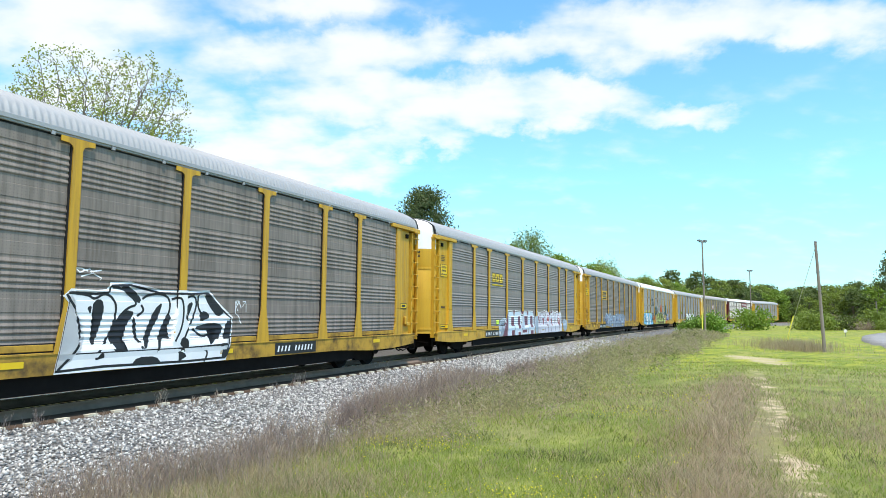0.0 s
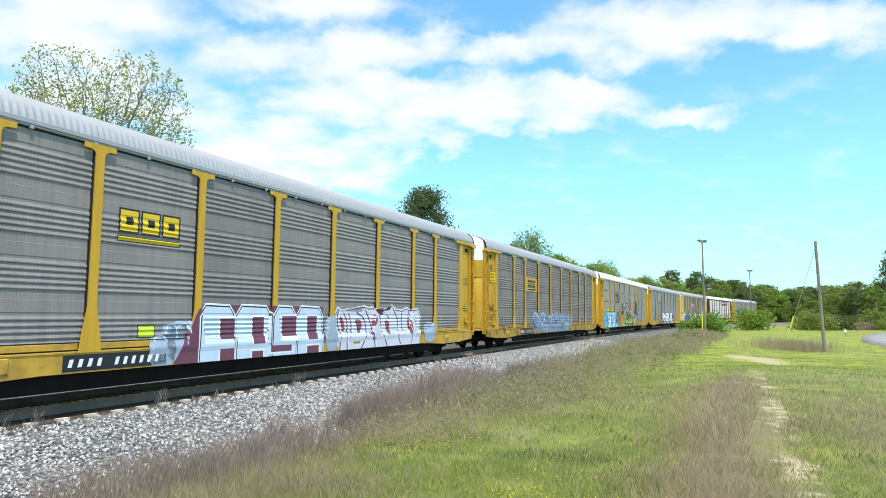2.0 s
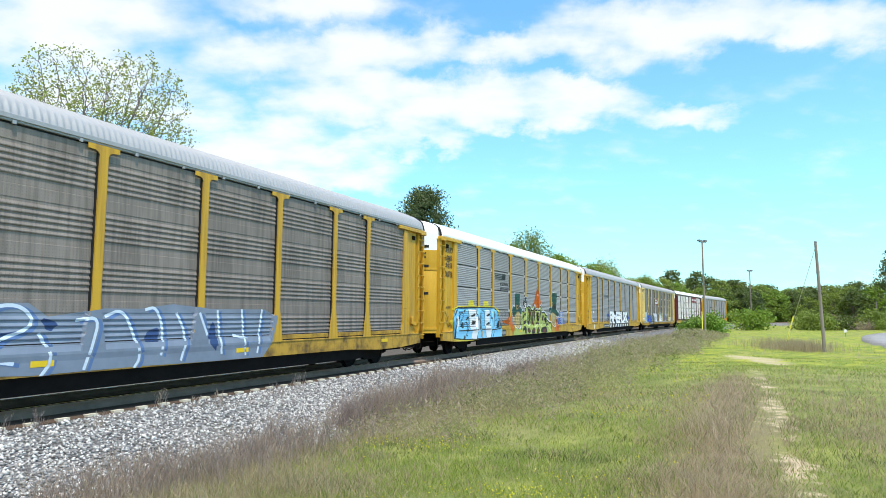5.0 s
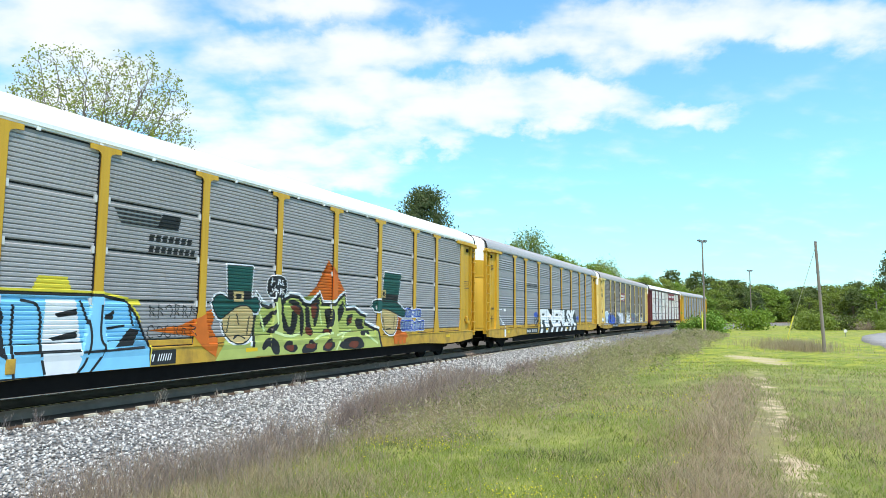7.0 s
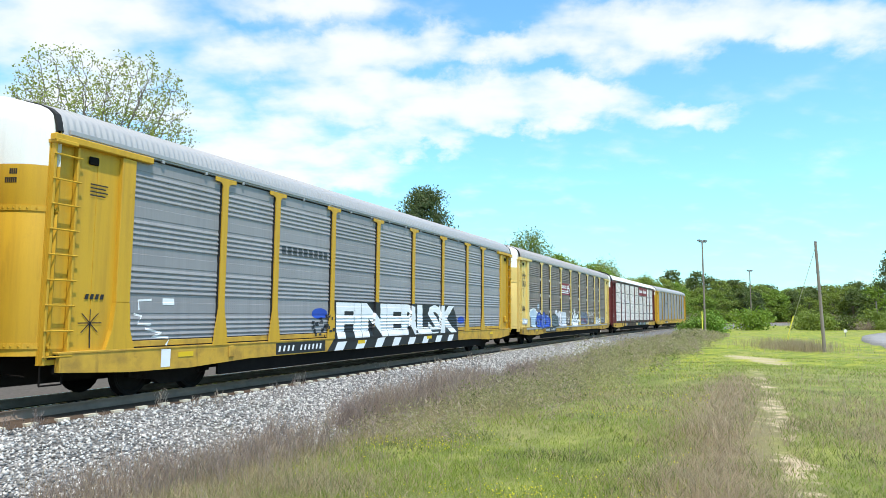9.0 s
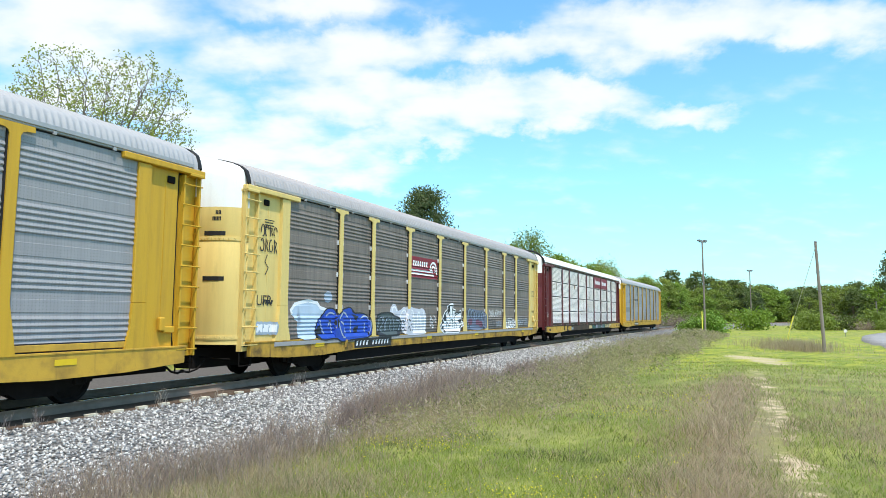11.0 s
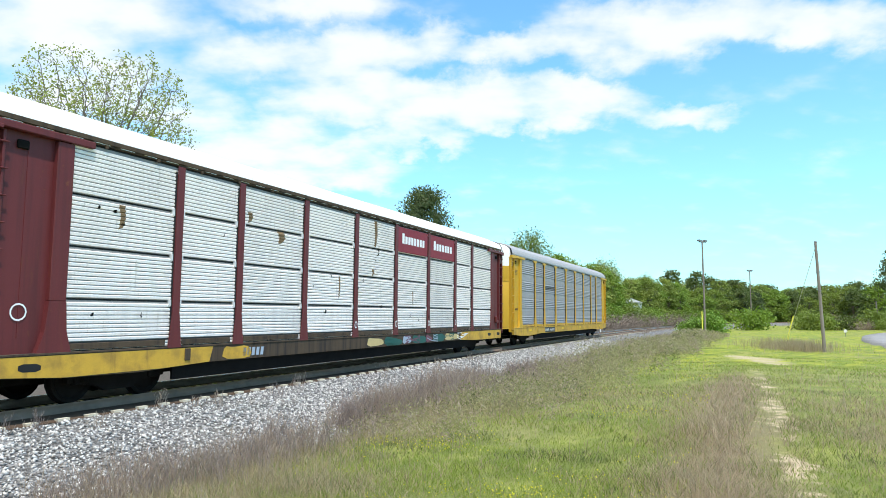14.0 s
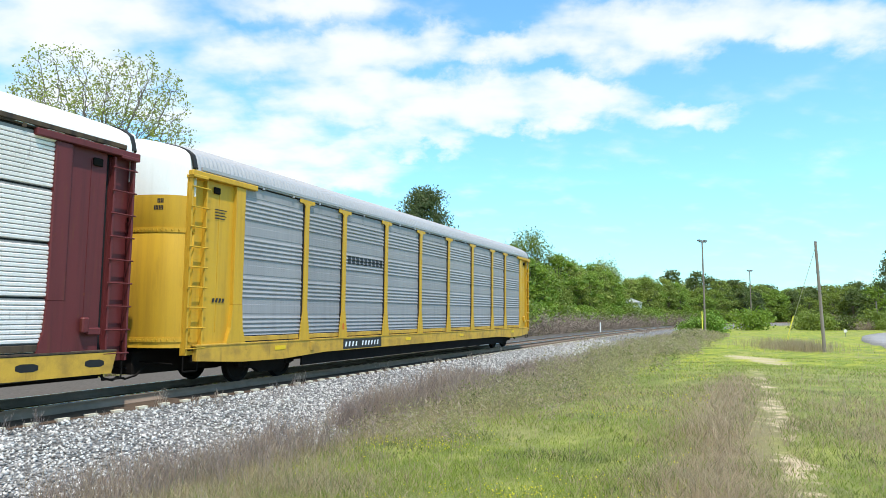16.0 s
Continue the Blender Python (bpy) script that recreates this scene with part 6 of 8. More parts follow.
scrawl(p, 11.85, 12.45, 2.48, 2.68, 3, PAINT_WHITE, 24, 0.04, level=4.4)
scrawl(p, 11.82, 12.48, 2.24, 2.42, 4, PAINT_WHITE, 28, 0.035, level=4.4)
throw_up(p, 19.7, 21.2, 1.62, 2.02, 5, PAINT_GREY, PAINT_WHITE, PAINT_BLUE, 25, "small pale blue graffiti", 2)
throw_up(p, 19.5, 21.5, 1.12, 1.58, 7, PAINT_GREY, PAINT_WHITE, PAINT_BLUE, 29, "small pale blue graffiti", 2)
p.bars(18.9, 19.9, 0.68, 0.92, 3, PAINT_ORANGE, 4, "orange bars of graffiti", 0.75)
p.poly(rounded([(18.7, 1.05), (19.6, 1.02), (19.75, 1.5), (19.2, 1.75), (18.9, 1.4)]), PAINT_ORANGE, 1, "orange flame graffiti")
for k, (z0, z1) in enumerate(((4.35, 4.65), (4.02, 4.30), (3.70, 3.98), (3.30, 3.62))):
    scrawl(p, 0.68, 1.48, z0, z1, 5 if k < 3 else 6, PAINT_BLACK, 26 + k, 0.032)
scribble(p, 0.6, 1.4, 1.2, 1.9, 5, PAINT_BLACK, 27, 0.025)
data_table(p, 25.82, 26.44, 2.92, 3.25)
p.box(25.73, 26.49, 1.45, 1.56, STRIPE, 1, "dull ochre band on the end panel")
p.finish()

# fifth car
p = Paint(car_d, "grouped")
car_marks(p, (6.65, 9.0))
p.bars(6.85, 9.15, 3.36, 3.58, 9, plain("dark_emblem_paint", (0.06, 0.065, 0.07), 0.6), 1, "dark emblem bars", 0.7, 0.0)
p.poly([(9.45, 2.16), (9.5, 1.0), (9.1, 0.62), (19.5, 0.58), (19.45, 1.0), (19.4, 1.6), (19.0, 2.12)], PAINT_BLACK, 1, "black ground of the graffiti")
p.text("FINERLSK", 9.65, 19.3, 0.95, 2.12, PAINT_WHITE, 2, "large white graffiti letters", 0.05)
for k in range(8):
    x = 9.75 + k * 1.25
    p.poly([(x, 0.98), (x + 0.55, 0.98), (x + 0.25, 0.62), (x - 0.25, 0.62)], PAINT_WHITE, 2, "large white graffiti letters")
for x, z in ((8.75, 1.75), (19.9, 1.5)):
    p.blob(x, z, 0.4, 0.16, PAINT_BLUE, 1, "blue spray patch", 2.2)
r7 = random.Random(7)
p.gather()
for k in range(26):
    x, z = r7.uniform(8.3, 9.5), r7.uniform(1.02, 1.65)
    p.box(x, x + r7.uniform(0.05, 0.16), z, z + r7.uniform(0.05, 0.14), PAINT_BLACK, 1, "black graffiti squares")
p.release()
p.stroke([(2.45, 2.02), (2.1, 2.0), (2.12, 1.8)], 0.045, PAINT_WHITE, 1, "white drips of paint")
p.stroke([(2.0, 1.72), (2.2, 1.68), (2.1, 1.52), (2.45, 1.5)], 0.05, PAINT_WHITE, 1, "white drips of paint")
p.stroke([(2.3, 1.42), (2.75, 1.32), (2.5, 1.26), (2.95, 1.22), (2.85, 1.06)], 0.05, PAINT_WHITE, 1, "white drips of paint")
p.box(2.75, 3.08, 1.92, 2.06, PAINT_WHITE, 1, "white drips of paint")
p.box(2.72, 2.98, 0.60, 0.98, PAINT_WHITE, 1, "white drips of paint")
p.gather()
for k in range(8):
    t = k * math.pi / 4
    p.stroke([(1.0, 1.55), (1.0 + 0.26 * math.cos(t), 1.55 + 0.26 * math.sin(t))], 0.02, PAINT_BLACK, 1, "thin scrawled tag")
p.stroke([(1.0, 1.55), (1.02, 1.08)], 0.03, PAINT_BLACK, 1, "thin scrawled tag")
p.release()
p.finish()

# sixth car: maroon emblem, blue and white graffiti
p = Paint(car_e, "grouped")
car_marks(p, (5.4, 7.9))
p.box(9.47, 12.00, 3.16, 3.96, MAROON, 1, "maroon emblem field")
p.bars(9.68, 11.05, 3.60, 3.80, 7, PAINT_WHITE, 2, "white emblem bars", 0.62)
p.box(9.50, 11.55, 3.40, 3.47, PAINT_WHITE, 2, "white emblem bars")
p.box(9.50, 11.62, 3.27, 3.34, PAINT_WHITE, 2, "white emblem bars")
for rr in (0.17, 0.32):
    p.stroke([(11.58 + rr * math.cos(t), 3.50 + rr * math.sin(t)) for t in np.linspace(-0.5, 3.3, 12)], 0.09, PAINT_WHITE, 2, "white emblem bars")
ICE = [(2.12, 1.72), (2.05, 1.84), (2.24, 2.01), (2.87, 2.12), (3.34, 2.06), (3.50, 1.92), (3.87, 1.86), (3.78, 1.65), (3.38, 1.41), (3.34, 1.03), (2.46, 1.00), (2.32, 1.34), (2.62, 1.49), (2.27, 1.55)]
BLUE_BODY = [(3.26, 1.17), (3.30, 1.41), (3.46, 1.62), (3.67, 1.61), (3.71, 1.80), (3.93, 1.90), (4.26, 1.87), (4.40, 1.68), (4.64, 1.82), (4.88, 1.89), (5.20, 1.95), (5.37, 1.74), (5.91, 1.76), (6.32, 1.67), (6.49, 1.39), (6.42, 1.00), (5.34, 0.96), (4.88, 0.93), (4.59, 0.91), (4.33, 1.04), (3.56, 0.98)]
BLUE_RIMS = (
    [(3.46, 1.56), (3.57, 1.29), (3.80, 1.03)],
    [(4.46, 1.60), (4.63, 1.79), (4.87, 1.79), (5.03, 1.64)],
    [(4.41, 1.48), (4.57, 1.16), (4.76, 0.98), (4.92, 1.15), (4.74, 1.41), (4.51, 1.52)],
    [(5.79, 1.59), (6.12, 1.72), (6.42, 1.53), (6.39, 1.22), (6.18, 1.02)],
    [(5.22, 1.59), (5.18, 1.06)],
    [(6.07, 1.46), (6.07, 1.17)],
    [(3.81, 1.68), (4.01, 1.80), (4.27, 1.73)],
    [(3.90, 1.37), (4.02, 1.55), (4.11, 1.17)],
)
BLUE_SHADES = (
    [(3.26, 1.29), (3.47, 1.43), (3.65, 1.04), (3.32, 1.03)],
    [(3.92, 1.58), (4.09, 1.55), (4.00, 1.40)],
    [(5.40, 1.32), (5.70, 1.37), (5.51, 1.05), (5.37, 1.12)],
    [(4.29, 1.68), (4.48, 1.48), (4.38, 1.29)],
    [(5.30, 1.73), (5.70, 1.68), (5.55, 1.51)],
)
TEAL_BODY = [(6.85, 1.02), (6.86, 1.52), (7.05, 1.76), (7.92, 1.81), (8.13, 1.70), (8.63, 1.62), (8.77, 1.44), (8.68, 1.02), (7.71, 0.98)]
TEAL_LINES = (
    [(6.92, 1.06), (6.93, 1.47), (7.08, 1.68), (7.30, 1.62), (7.20, 1.36), (7.02, 1.26), (7.27, 1.13)],
    [(7.52, 1.09), (7.43, 1.46), (7.67, 1.68), (7.87, 1.51), (7.76, 1.24), (7.97, 1.10)],
    [(8.00, 1.68), (8.15, 1.34), (8.04, 1.07)],
    [(8.28, 1.56), (8.64, 1.50), (8.51, 1.22), (8.31, 1.11)],
    [(7.29, 1.68), (7.41, 1.36), (7.36, 1.06)],
)
PEARL_BODY = [(7.87, 1.66), (7.91, 1.95), (8.10, 2.12), (8.37, 2.09), (8.50, 1.84), (8.79, 1.94), (9.05, 2.04), (9.28, 1.91), (9.53, 2.05), (9.87, 1.97), (10.22, 1.93), (10.62, 1.99), (10.91, 1.81), (10.91, 1.14), (10.75, 0.98), (9.43, 0.95), (8.84, 1.06), (8.72, 1.56)]
PEARL_LINES = (
    [(8.01, 1.68), (8.07, 1.96), (8.26, 2.04), (8.41, 1.85)],
    [(8.61, 1.45), (8.79, 1.84), (9.06, 1.92), (9.23, 1.68)],
    [(9.39, 1.68), (9.54, 1.92), (9.79, 1.86), (9.88, 1.18)],
    [(10.09, 1.17), (10.14, 1.80), (10.37, 1.83), (10.48, 1.16)],
    [(10.62, 1.87), (10.78, 1.68), (10.74, 1.08)],
)
PEARL_TAGS = (
    [(8.76, 1.44), (8.90, 1.56), (8.97, 1.42)],
    [(9.02, 1.34), (9.11, 1.62), (9.19, 1.38)],
    [(8.83, 1.21), (8.95, 1.30), (9.08, 1.13)],
    [(9.17, 1.20), (9.28, 1.34), (9.39, 1.14)],
    [(9.44, 1.33), (9.57, 1.43), (9.71, 1.28), (9.52, 1.14)],
    [(9.24, 1.56), (9.40, 1.49)],
)
STAR = [(12.09, 1.29), (12.55, 1.62), (12.65, 1.72), (12.81, 1.88), (13.04, 1.98), (13.06, 2.10), (13.33, 2.20), (13.73, 2.23), (13.73, 2.00), (13.98, 1.98), (13.95, 1.79), (14.62, 1.96), (14.76, 1.62), (14.62, 1.44), (14.78, 1.25), (14.14, 0.93), (12.54, 0.96), (12.21, 1.11), (12.33, 1.23)]
STAR_DARKS = (
    [(12.21, 1.32), (12.54, 1.55), (12.70, 1.42), (12.47, 1.29)],
    [(12.37, 1.27), (12.70, 1.25), (12.59, 1.11), (12.31, 1.15)],
    [(12.65, 1.66), (12.89, 1.78), (12.91, 1.45), (12.67, 1.50)],
    [(13.06, 1.94), (13.35, 2.11), (13.37, 1.88), (13.13, 1.79)],
    [(14.17, 1.51), (14.70, 1.56), (14.48, 1.34)],
    [(12.47, 1.10), (12.69, 1.15), (12.78, 1.00), (12.56, 0.99)],
)
STAR_LINES = (
    [(12.92, 1.73), (12.96, 1.20)],
    [(13.34, 2.11), (13.35, 1.34)],
    [(13.60, 2.17), (13.61, 1.66)],
    [(13.80, 1.94), (13.83, 1.17)],
    [(13.88, 1.78), (14.57, 1.90), (14.69, 1.65)],
    [(13.02, 1.42), (13.21, 1.25), (13.41, 1.27)],
    [(12.77, 1.14), (13.11, 1.03), (13.24, 1.15)],
    [(13.47, 1.52), (13.63, 1.55), (13.67, 1.20)],
    [(13.94, 1.40), (14.06, 1.34), (14.02, 1.14)],
    [(13.08, 1.78), (13.20, 1.84), (13.31, 1.68)],
)
SLATE_BODY = [(15.32, 1.10), (15.32, 1.90), (15.50, 2.04), (15.93, 2.01), (16.66, 1.94), (17.45, 1.95), (17.83, 1.68), (17.84, 1.10), (16.53, 1.01)]
SLATE_LINES = (
    [(15.38, 1.68), (15.42, 1.98), (15.62, 1.99), (15.68, 1.68)],
    [(15.78, 1.61), (15.76, 1.93), (16.00, 1.96), (16.06, 1.61)],
    [(16.17, 1.55), (16.19, 1.87), (16.40, 1.90), (16.50, 1.54)],
    [(16.65, 1.54), (16.74, 1.86), (16.91, 1.68)],
    [(17.07, 1.51), (17.13, 1.84), (17.38, 1.88), (17.48, 1.51)],
    [(15.33, 1.31), (15.54, 1.40), (15.67, 1.18)],
    [(16.99, 1.27), (17.28, 1.37), (17.50, 1.12)],
)
p.poly(rounded(ICE, 1), plain("ice_blue_spray", (0.46, 0.56, 0.68), 0.5, var=0.35, scale=1.5), 1, "ice blue graffiti")
p.stroke(ICE[:8], 0.10, PAINT_WHITE, 1.6, "white strokes of the ice blue graffiti")
p.blob(3.9, 2.25, 0.22, 0.17, PAINT_GREY, 1, "pale spray dot", 2.2)
p.poly(grown(rounded(PEARL_BODY, 1), 0.0), plain("pearl_spray", (0.60, 0.60, 0.66), 0.5, var=0.2, scale=2.0), 1, "pearl white graffiti")
brushed(p, PEARL_LINES, 0.06, PAINT_WHITE, 1.8, "white strokes of the pearl graffiti")
brushed(p, PEARL_TAGS, 0.035, PAINT_BLACK, 4.2, "thin scrawled tag")
p.poly(grown(rounded(TEAL_BODY, 1), 0.03), PAINT_BLACK, 2.2, "black edge of the dark graffiti")
p.poly(grown(rounded(TEAL_BODY, 1), -0.03), plain("dark_teal_spray", (0.075, 0.095, 0.092), 0.5, var=0.5, scale=2.0), 2.8, "dark grey-green graffiti")
brushed(p, TEAL_LINES, 0.05, PAINT_BLACK, 3.4, "black strokes of the dark graffiti")
brushed(p, [[(x + 0.07, z - 0.02) for x, z in q] for q in TEAL_LINES], 0.025, PAINT_GREY, 3.8, "pale strokes of the dark graffiti")
p.poly(grown(rounded(BLUE_BODY, 1), 0.045), PAINT_BLACK, 3, "black edge of the blue graffiti")
p.poly(rounded(BLUE_BODY, 1), PAINT_BLUE, 3.8, "deep blue graffiti")
sprayed(p, BLUE_SHADES, PAINT_BLACK, 4.4, "black shadows in the blue graffiti")
brushed(p, BLUE_RIMS, 0.05, PAINT_GREY, 4.8, "pale lines in the blue graffiti")
scribble(p, 11.3, 11.9, 1.2, 1.7, 7, PAINT_WHITE, 46, 0.03)
p.poly(STAR, PAINT_WHITE, 1, "white spiky graffiti")
p.stroke(grown(STAR, -0.09), 0.06, PAINT_BLACK, 1.6, "black edge of the spiky graffiti")
sprayed(p, STAR_DARKS, PAINT_BLACK, 2.2, "black shadows of the spiky graffiti")
brushed(p, STAR_LINES, 0.05, PAINT_BLACK, 2.6, "black strokes of the spiky graffiti")
p.poly(SLATE_BODY, plain("slate_blue_spray", (0.13, 0.155, 0.22), 0.5, var=0.45, scale=2.0), 1, "slate blue graffiti")
brushed(p, SLATE_LINES, 0.07, PAINT_BLACK, 1.8, "dark strokes of the slate blue graffiti")
brushed(p, [[(x + 0.08, z - 0.02) for x, z in q] for q in SLATE_LINES], 0.035, PAINT_GREY, 2.4, "pale strokes of the slate blue graffiti")
for x, z in ((15.75, 1.42), (16.7, 1.38), (17.1, 1.30)):
    p.blob(x, z, 0.26, 0.14, PAINT_MAROON, 2.8, "plum graffiti patches", 2.4)
scrawl(p, 18.3, 20.2, 1.62, 2.0, 8, PAINT_WHITE, 48, 0.035)
scrawl(p, 18.2, 19.3, 1.1, 1.55, 4, PAINT_BLACK, 49, 0.04)
scrawl(p, 19.4, 20.2, 1.1, 1.45, 4, PAINT_GREY, 55, 0.03)
throw_up(p, 20.9, 22.4, 1.04, 1.55, 4, PAINT_WHITE, PAINT_WHITE, PAINT_BLACK, 50, "small white graffiti", 1)
scrawl(p, 22.9, 24.9, 1.15, 1.55, 8, PAINT_GREY, 51, 0.035)
scrawl(p, 0.70, 1.40, 3.75, 4.1, 4, PAINT_BLACK, 52, 0.035)
scrawl(p, 0.68, 1.42, 3.35, 3.72, 4, PAINT_BLACK, 54, 0.035)
p.stroke([(1.0, 3.3), (0.9, 3.1), (1.05, 2.95), (0.92, 2.75)], 0.03, PAINT_BLACK, 1, "thin scrawled tag")
p.text("UFR", 0.62, 1.25, 1.95, 2.22, PAINT_BLACK, 1, "thin black letters", 0.0)
throw_up(p, 0.62, 1.4, 1.2, 1.55, 3, PAINT_WHITE, PAINT_GREY, None, 53, "small white graffiti", 1)
data_table(p, 25.78, 26.37, 2.84, 3.15)
p.box(25.67, 26.45, 1.89, 2.00, STRIPE, 1, "dull ochre band on the end panel")
p.finish()

# seventh car: maroon name boards with white bars
p = Paint(car_s, "slatted")
for x0, x1, n in ((15.08, 17.62, 8), (17.90, 20.42, 7)):
    board = part("emblem", Shape().box(x0 - MID, x1 - MID, -FACE - 0.062, -FACE - 0.03, 4.02, 4.93, 0.006), MAROON, car_s, "flat maroon emblem board")
    w = (x1 - x0 - 0.55) / n
    for k in range(n):
        x = x0 + 0.32 + k * w - MID
        part("letter_bar", Shape().box(x, x + w * 0.7, -FACE - 0.067, -FACE - 0.061, 4.34, 4.72 if k == 0 else 4.62), PAINT_WHITE, board)
p.bars(6.75, 7.6, 0.70, 0.90, 5, PAINT_GREY, 1, "faded bars on the number plate")
r9 = random.Random(9)
for k, (x, w, mat) in enumerate(((6.0, 1.0, SILL_WORN), (12.9, 1.1, PAINT_TAN), (14.1, 1.3, PAINT_TEAL), (15.5, 0.7, PAINT_GREY), (16.3, 1.2, PAINT_TEAL), (17.5, 0.6, PAINT_MAROON), (18.2, 1.1, PAINT_TEAL), (19.4, 1.5, PAINT_TAN))):
    p.poly(rounded([(x, 0.66), (x + w, 0.64 + 0.05 * (k % 2)), (x + w * 1.1, 0.80), (x + w * 0.9, 0.97 - 0.06 * (k % 3)), (x + w * 0.4, 0.93), (x + 0.1, 0.97)], 1), mat, 1, "faded paint patch on the sill plate")
for x in (12.15, 14.95, 17.77, 20.55):
    p.stroke([(x + 0.07 * math.cos(t), 1.40 + 0.10 * math.sin(t)) for t in np.linspace(0, 6.28, 12)], 0.03, PAINT_WHITE, 1, "small white ring mark")
for x, z0, z1, w in ((13.45, 4.0, 4.92, 0.13), (13.3, 3.0, 3.25, 0.10), (6.9, 4.02, 4.3, 0.12), (8.2, 3.6, 3.95, 0.2), (11.2, 2.2, 2.9, 0.06), (3.0, 3.4, 3.9, 0.10), (16.4, 2.1, 2.6, 0.05)):
    p.poly([(x - w * 0.6, z0), (x + w * 0.3, z0 + 0.05), (x + w, (z0 + z1) / 2), (x + w * 0.7, z1), (x - w * 0.8, z1), (x - w * 0.3, (z0 + z1) / 2)], STAIN, 1, "brown rust stain")
for k in range(26):
    x, z = r9.uniform(2, 25), r9.choice((1.97, 2.95, 3.93)) - r9.uniform(0.02, 0.5)
    w = r9.uniform(0.03, 0.12)
    p.poly([(x, z), (x + w, z + 0.01), (x + w * 0.7, z + r9.uniform(0.05, 0.2)), (x + w * 0.2, z + 0.06)], GRIME, 1, "dark smudge on the sheet")
for k, mat in enumerate((PAINT_TEAL, PAINT_MAROON, PAINT_GREY, PAINT_TEAL, PAINT_WHITE)):
    scribble(p, 14.0 + k * 1.7, 15.3 + k * 1.7, 0.66, 0.94, 6, mat, 90 + k, 0.035, level=2)
for a, b in ((0.40, 5.6), (21.2, LONG - 0.40)):
    p.poly([(a, 0.50), (b, 0.50), (b + 0.1, 0.98), (a, 0.98)], SILL_WORN, 1, "worn yellow end of the sill plate")
# pockets are flat black shapes, the shade inside them painted
for a in (1.0, 24.75, 26.1):
    p.poly(rounded([(a, 0.72), (a + 0.42, 0.71), (a + 0.42, 0.85), (a, 0.86)], 1), RUBBER_AND_SHADE, 2, "dark pocket in the sill plate")
p.stroke([(1.0 + 0.14 * math.cos(t), 1.75 + 0.14 * math.sin(t)) for t in np.linspace(0, 6.28, 14)], 0.03, PAINT_WHITE, 1, "small white ring mark")
p.finish()

p = Paint(car_z, "grouped")
car_marks(p, (6.6, 9.05))
p.bars(6.85, 9.2, 3.34, 3.58, 9, PAINT_BLACK, 1, "dark emblem bars", 0.7, 0.0)
p.blob(6.55, 1.36, 0.06, 0.11, PAINT_ORANGE, 1, "small orange mark", 2.2)
p.finish()

# ---- plants ----
LEAF_SPRING = leafy("spring_leaves", (0.17, 0.23, 0.035), (0.36, 0.42, 0.09), glow=0.4, each=0.4)
LEAF_GREEN = leafy("fresh_green_leaves", (0.135, 0.235, 0.028), (0.275, 0.39, 0.05), glow=0.45, each=0.35)
LEAF_OLIVE = leafy("olive_leaves", (0.135, 0.20, 0.034), (0.26, 0.33, 0.058), glow=0.45, each=0.35)
LEAF_DARK = leafy("dark_needles", (0.05, 0.08, 0.028), (0.12, 0.165, 0.055), glow=0.3)
LEAF_BRIGHT = leafy("bright_young_leaves", (0.11, 0.22, 0.025), (0.25, 0.40, 0.055), glow=0.3)
TWIG_DRY = leafy("dry_brown_twigs", (0.17, 0.125, 0.10), (0.40, 0.32, 0.26), glow=0.05)
STEM_DRY = leafy("dry_purple_stems", (0.30, 0.235, 0.18), (0.54, 0.44, 0.35), glow=0.45)
STEM_PLUM = leafy("dull_plum_stems", (0.22, 0.17, 0.15), (0.45, 0.365, 0.325), glow=0.4)
WEED_LEAF = leafy("grey_green_weed_leaves", (0.26, 0.25, 0.11), (0.46, 0.43, 0.23), glow=0.5)
STEM_GREEN = leafy("grey_green_stems", (0.10, 0.12, 0.05), (0.25, 0.27, 0.13), glow=0.1)
BLADE_GREEN = leafy("green_grass_blades", (0.135, 0.18, 0.035), (0.27, 0.325, 0.08), glow=0.5)
BLADE_LIME = leafy("lime_grass_blades", (0.175, 0.25, 0.034), (0.31, 0.385, 0.068), glow=0.5)
BLADE_STRAW = leafy("straw_grass_blades", (0.32, 0.265, 0.145), (0.50, 0.43, 0.26), glow=0.45)
BLADE_BROWN = leafy("brown_grass_blades", (0.29, 0.225, 0.15), (0.50, 0.40, 0.275), glow=0.45)
BLADE_DARK = leafy("dark_grass_blades", (0.06, 0.085, 0.022), (0.13, 0.16, 0.045), glow=0.4)
PETAL = leafy("yellow_petals", (0.62, 0.58, 0.02), (0.78, 0.70, 0.06), glow=0.2)
BARK = plain("grey_bark", (0.105, 0.085, 0.068), 0.95, var=0.5, scale=5.0)
BARK_PALE = plain("pale_grey_bark", (0.17, 0.15, 0.13), 0.95, var=0.4, scale=5.0)


def quads_at(P, size, rng, up=0.4, ratio=1.6):
    """Leaf-shaped quads round the points P."""
    n = len(P)
    a = rng.normal(0, 1, (n, 3))
    a /= np.linalg.norm(a, axis=1)[:, None]
    b = rng.normal(0, 1, (n, 3))
    b[:, 2] += up
    b -= a * (a * b).sum(1)[:, None]
    b /= np.linalg.norm(b, axis=1)[:, None] + 1e-9
    s = (size * rng.uniform(0.6, 1.3, n))[:, None]
    V = np.stack([P - a * s * ratio * 0.5, P + b * s * 0.5, P + a * s * ratio * 0.5, P - b * s * 0.5], 1)
    return V.reshape(-1, 3), np.arange(4 * n).reshape(-1, 4)


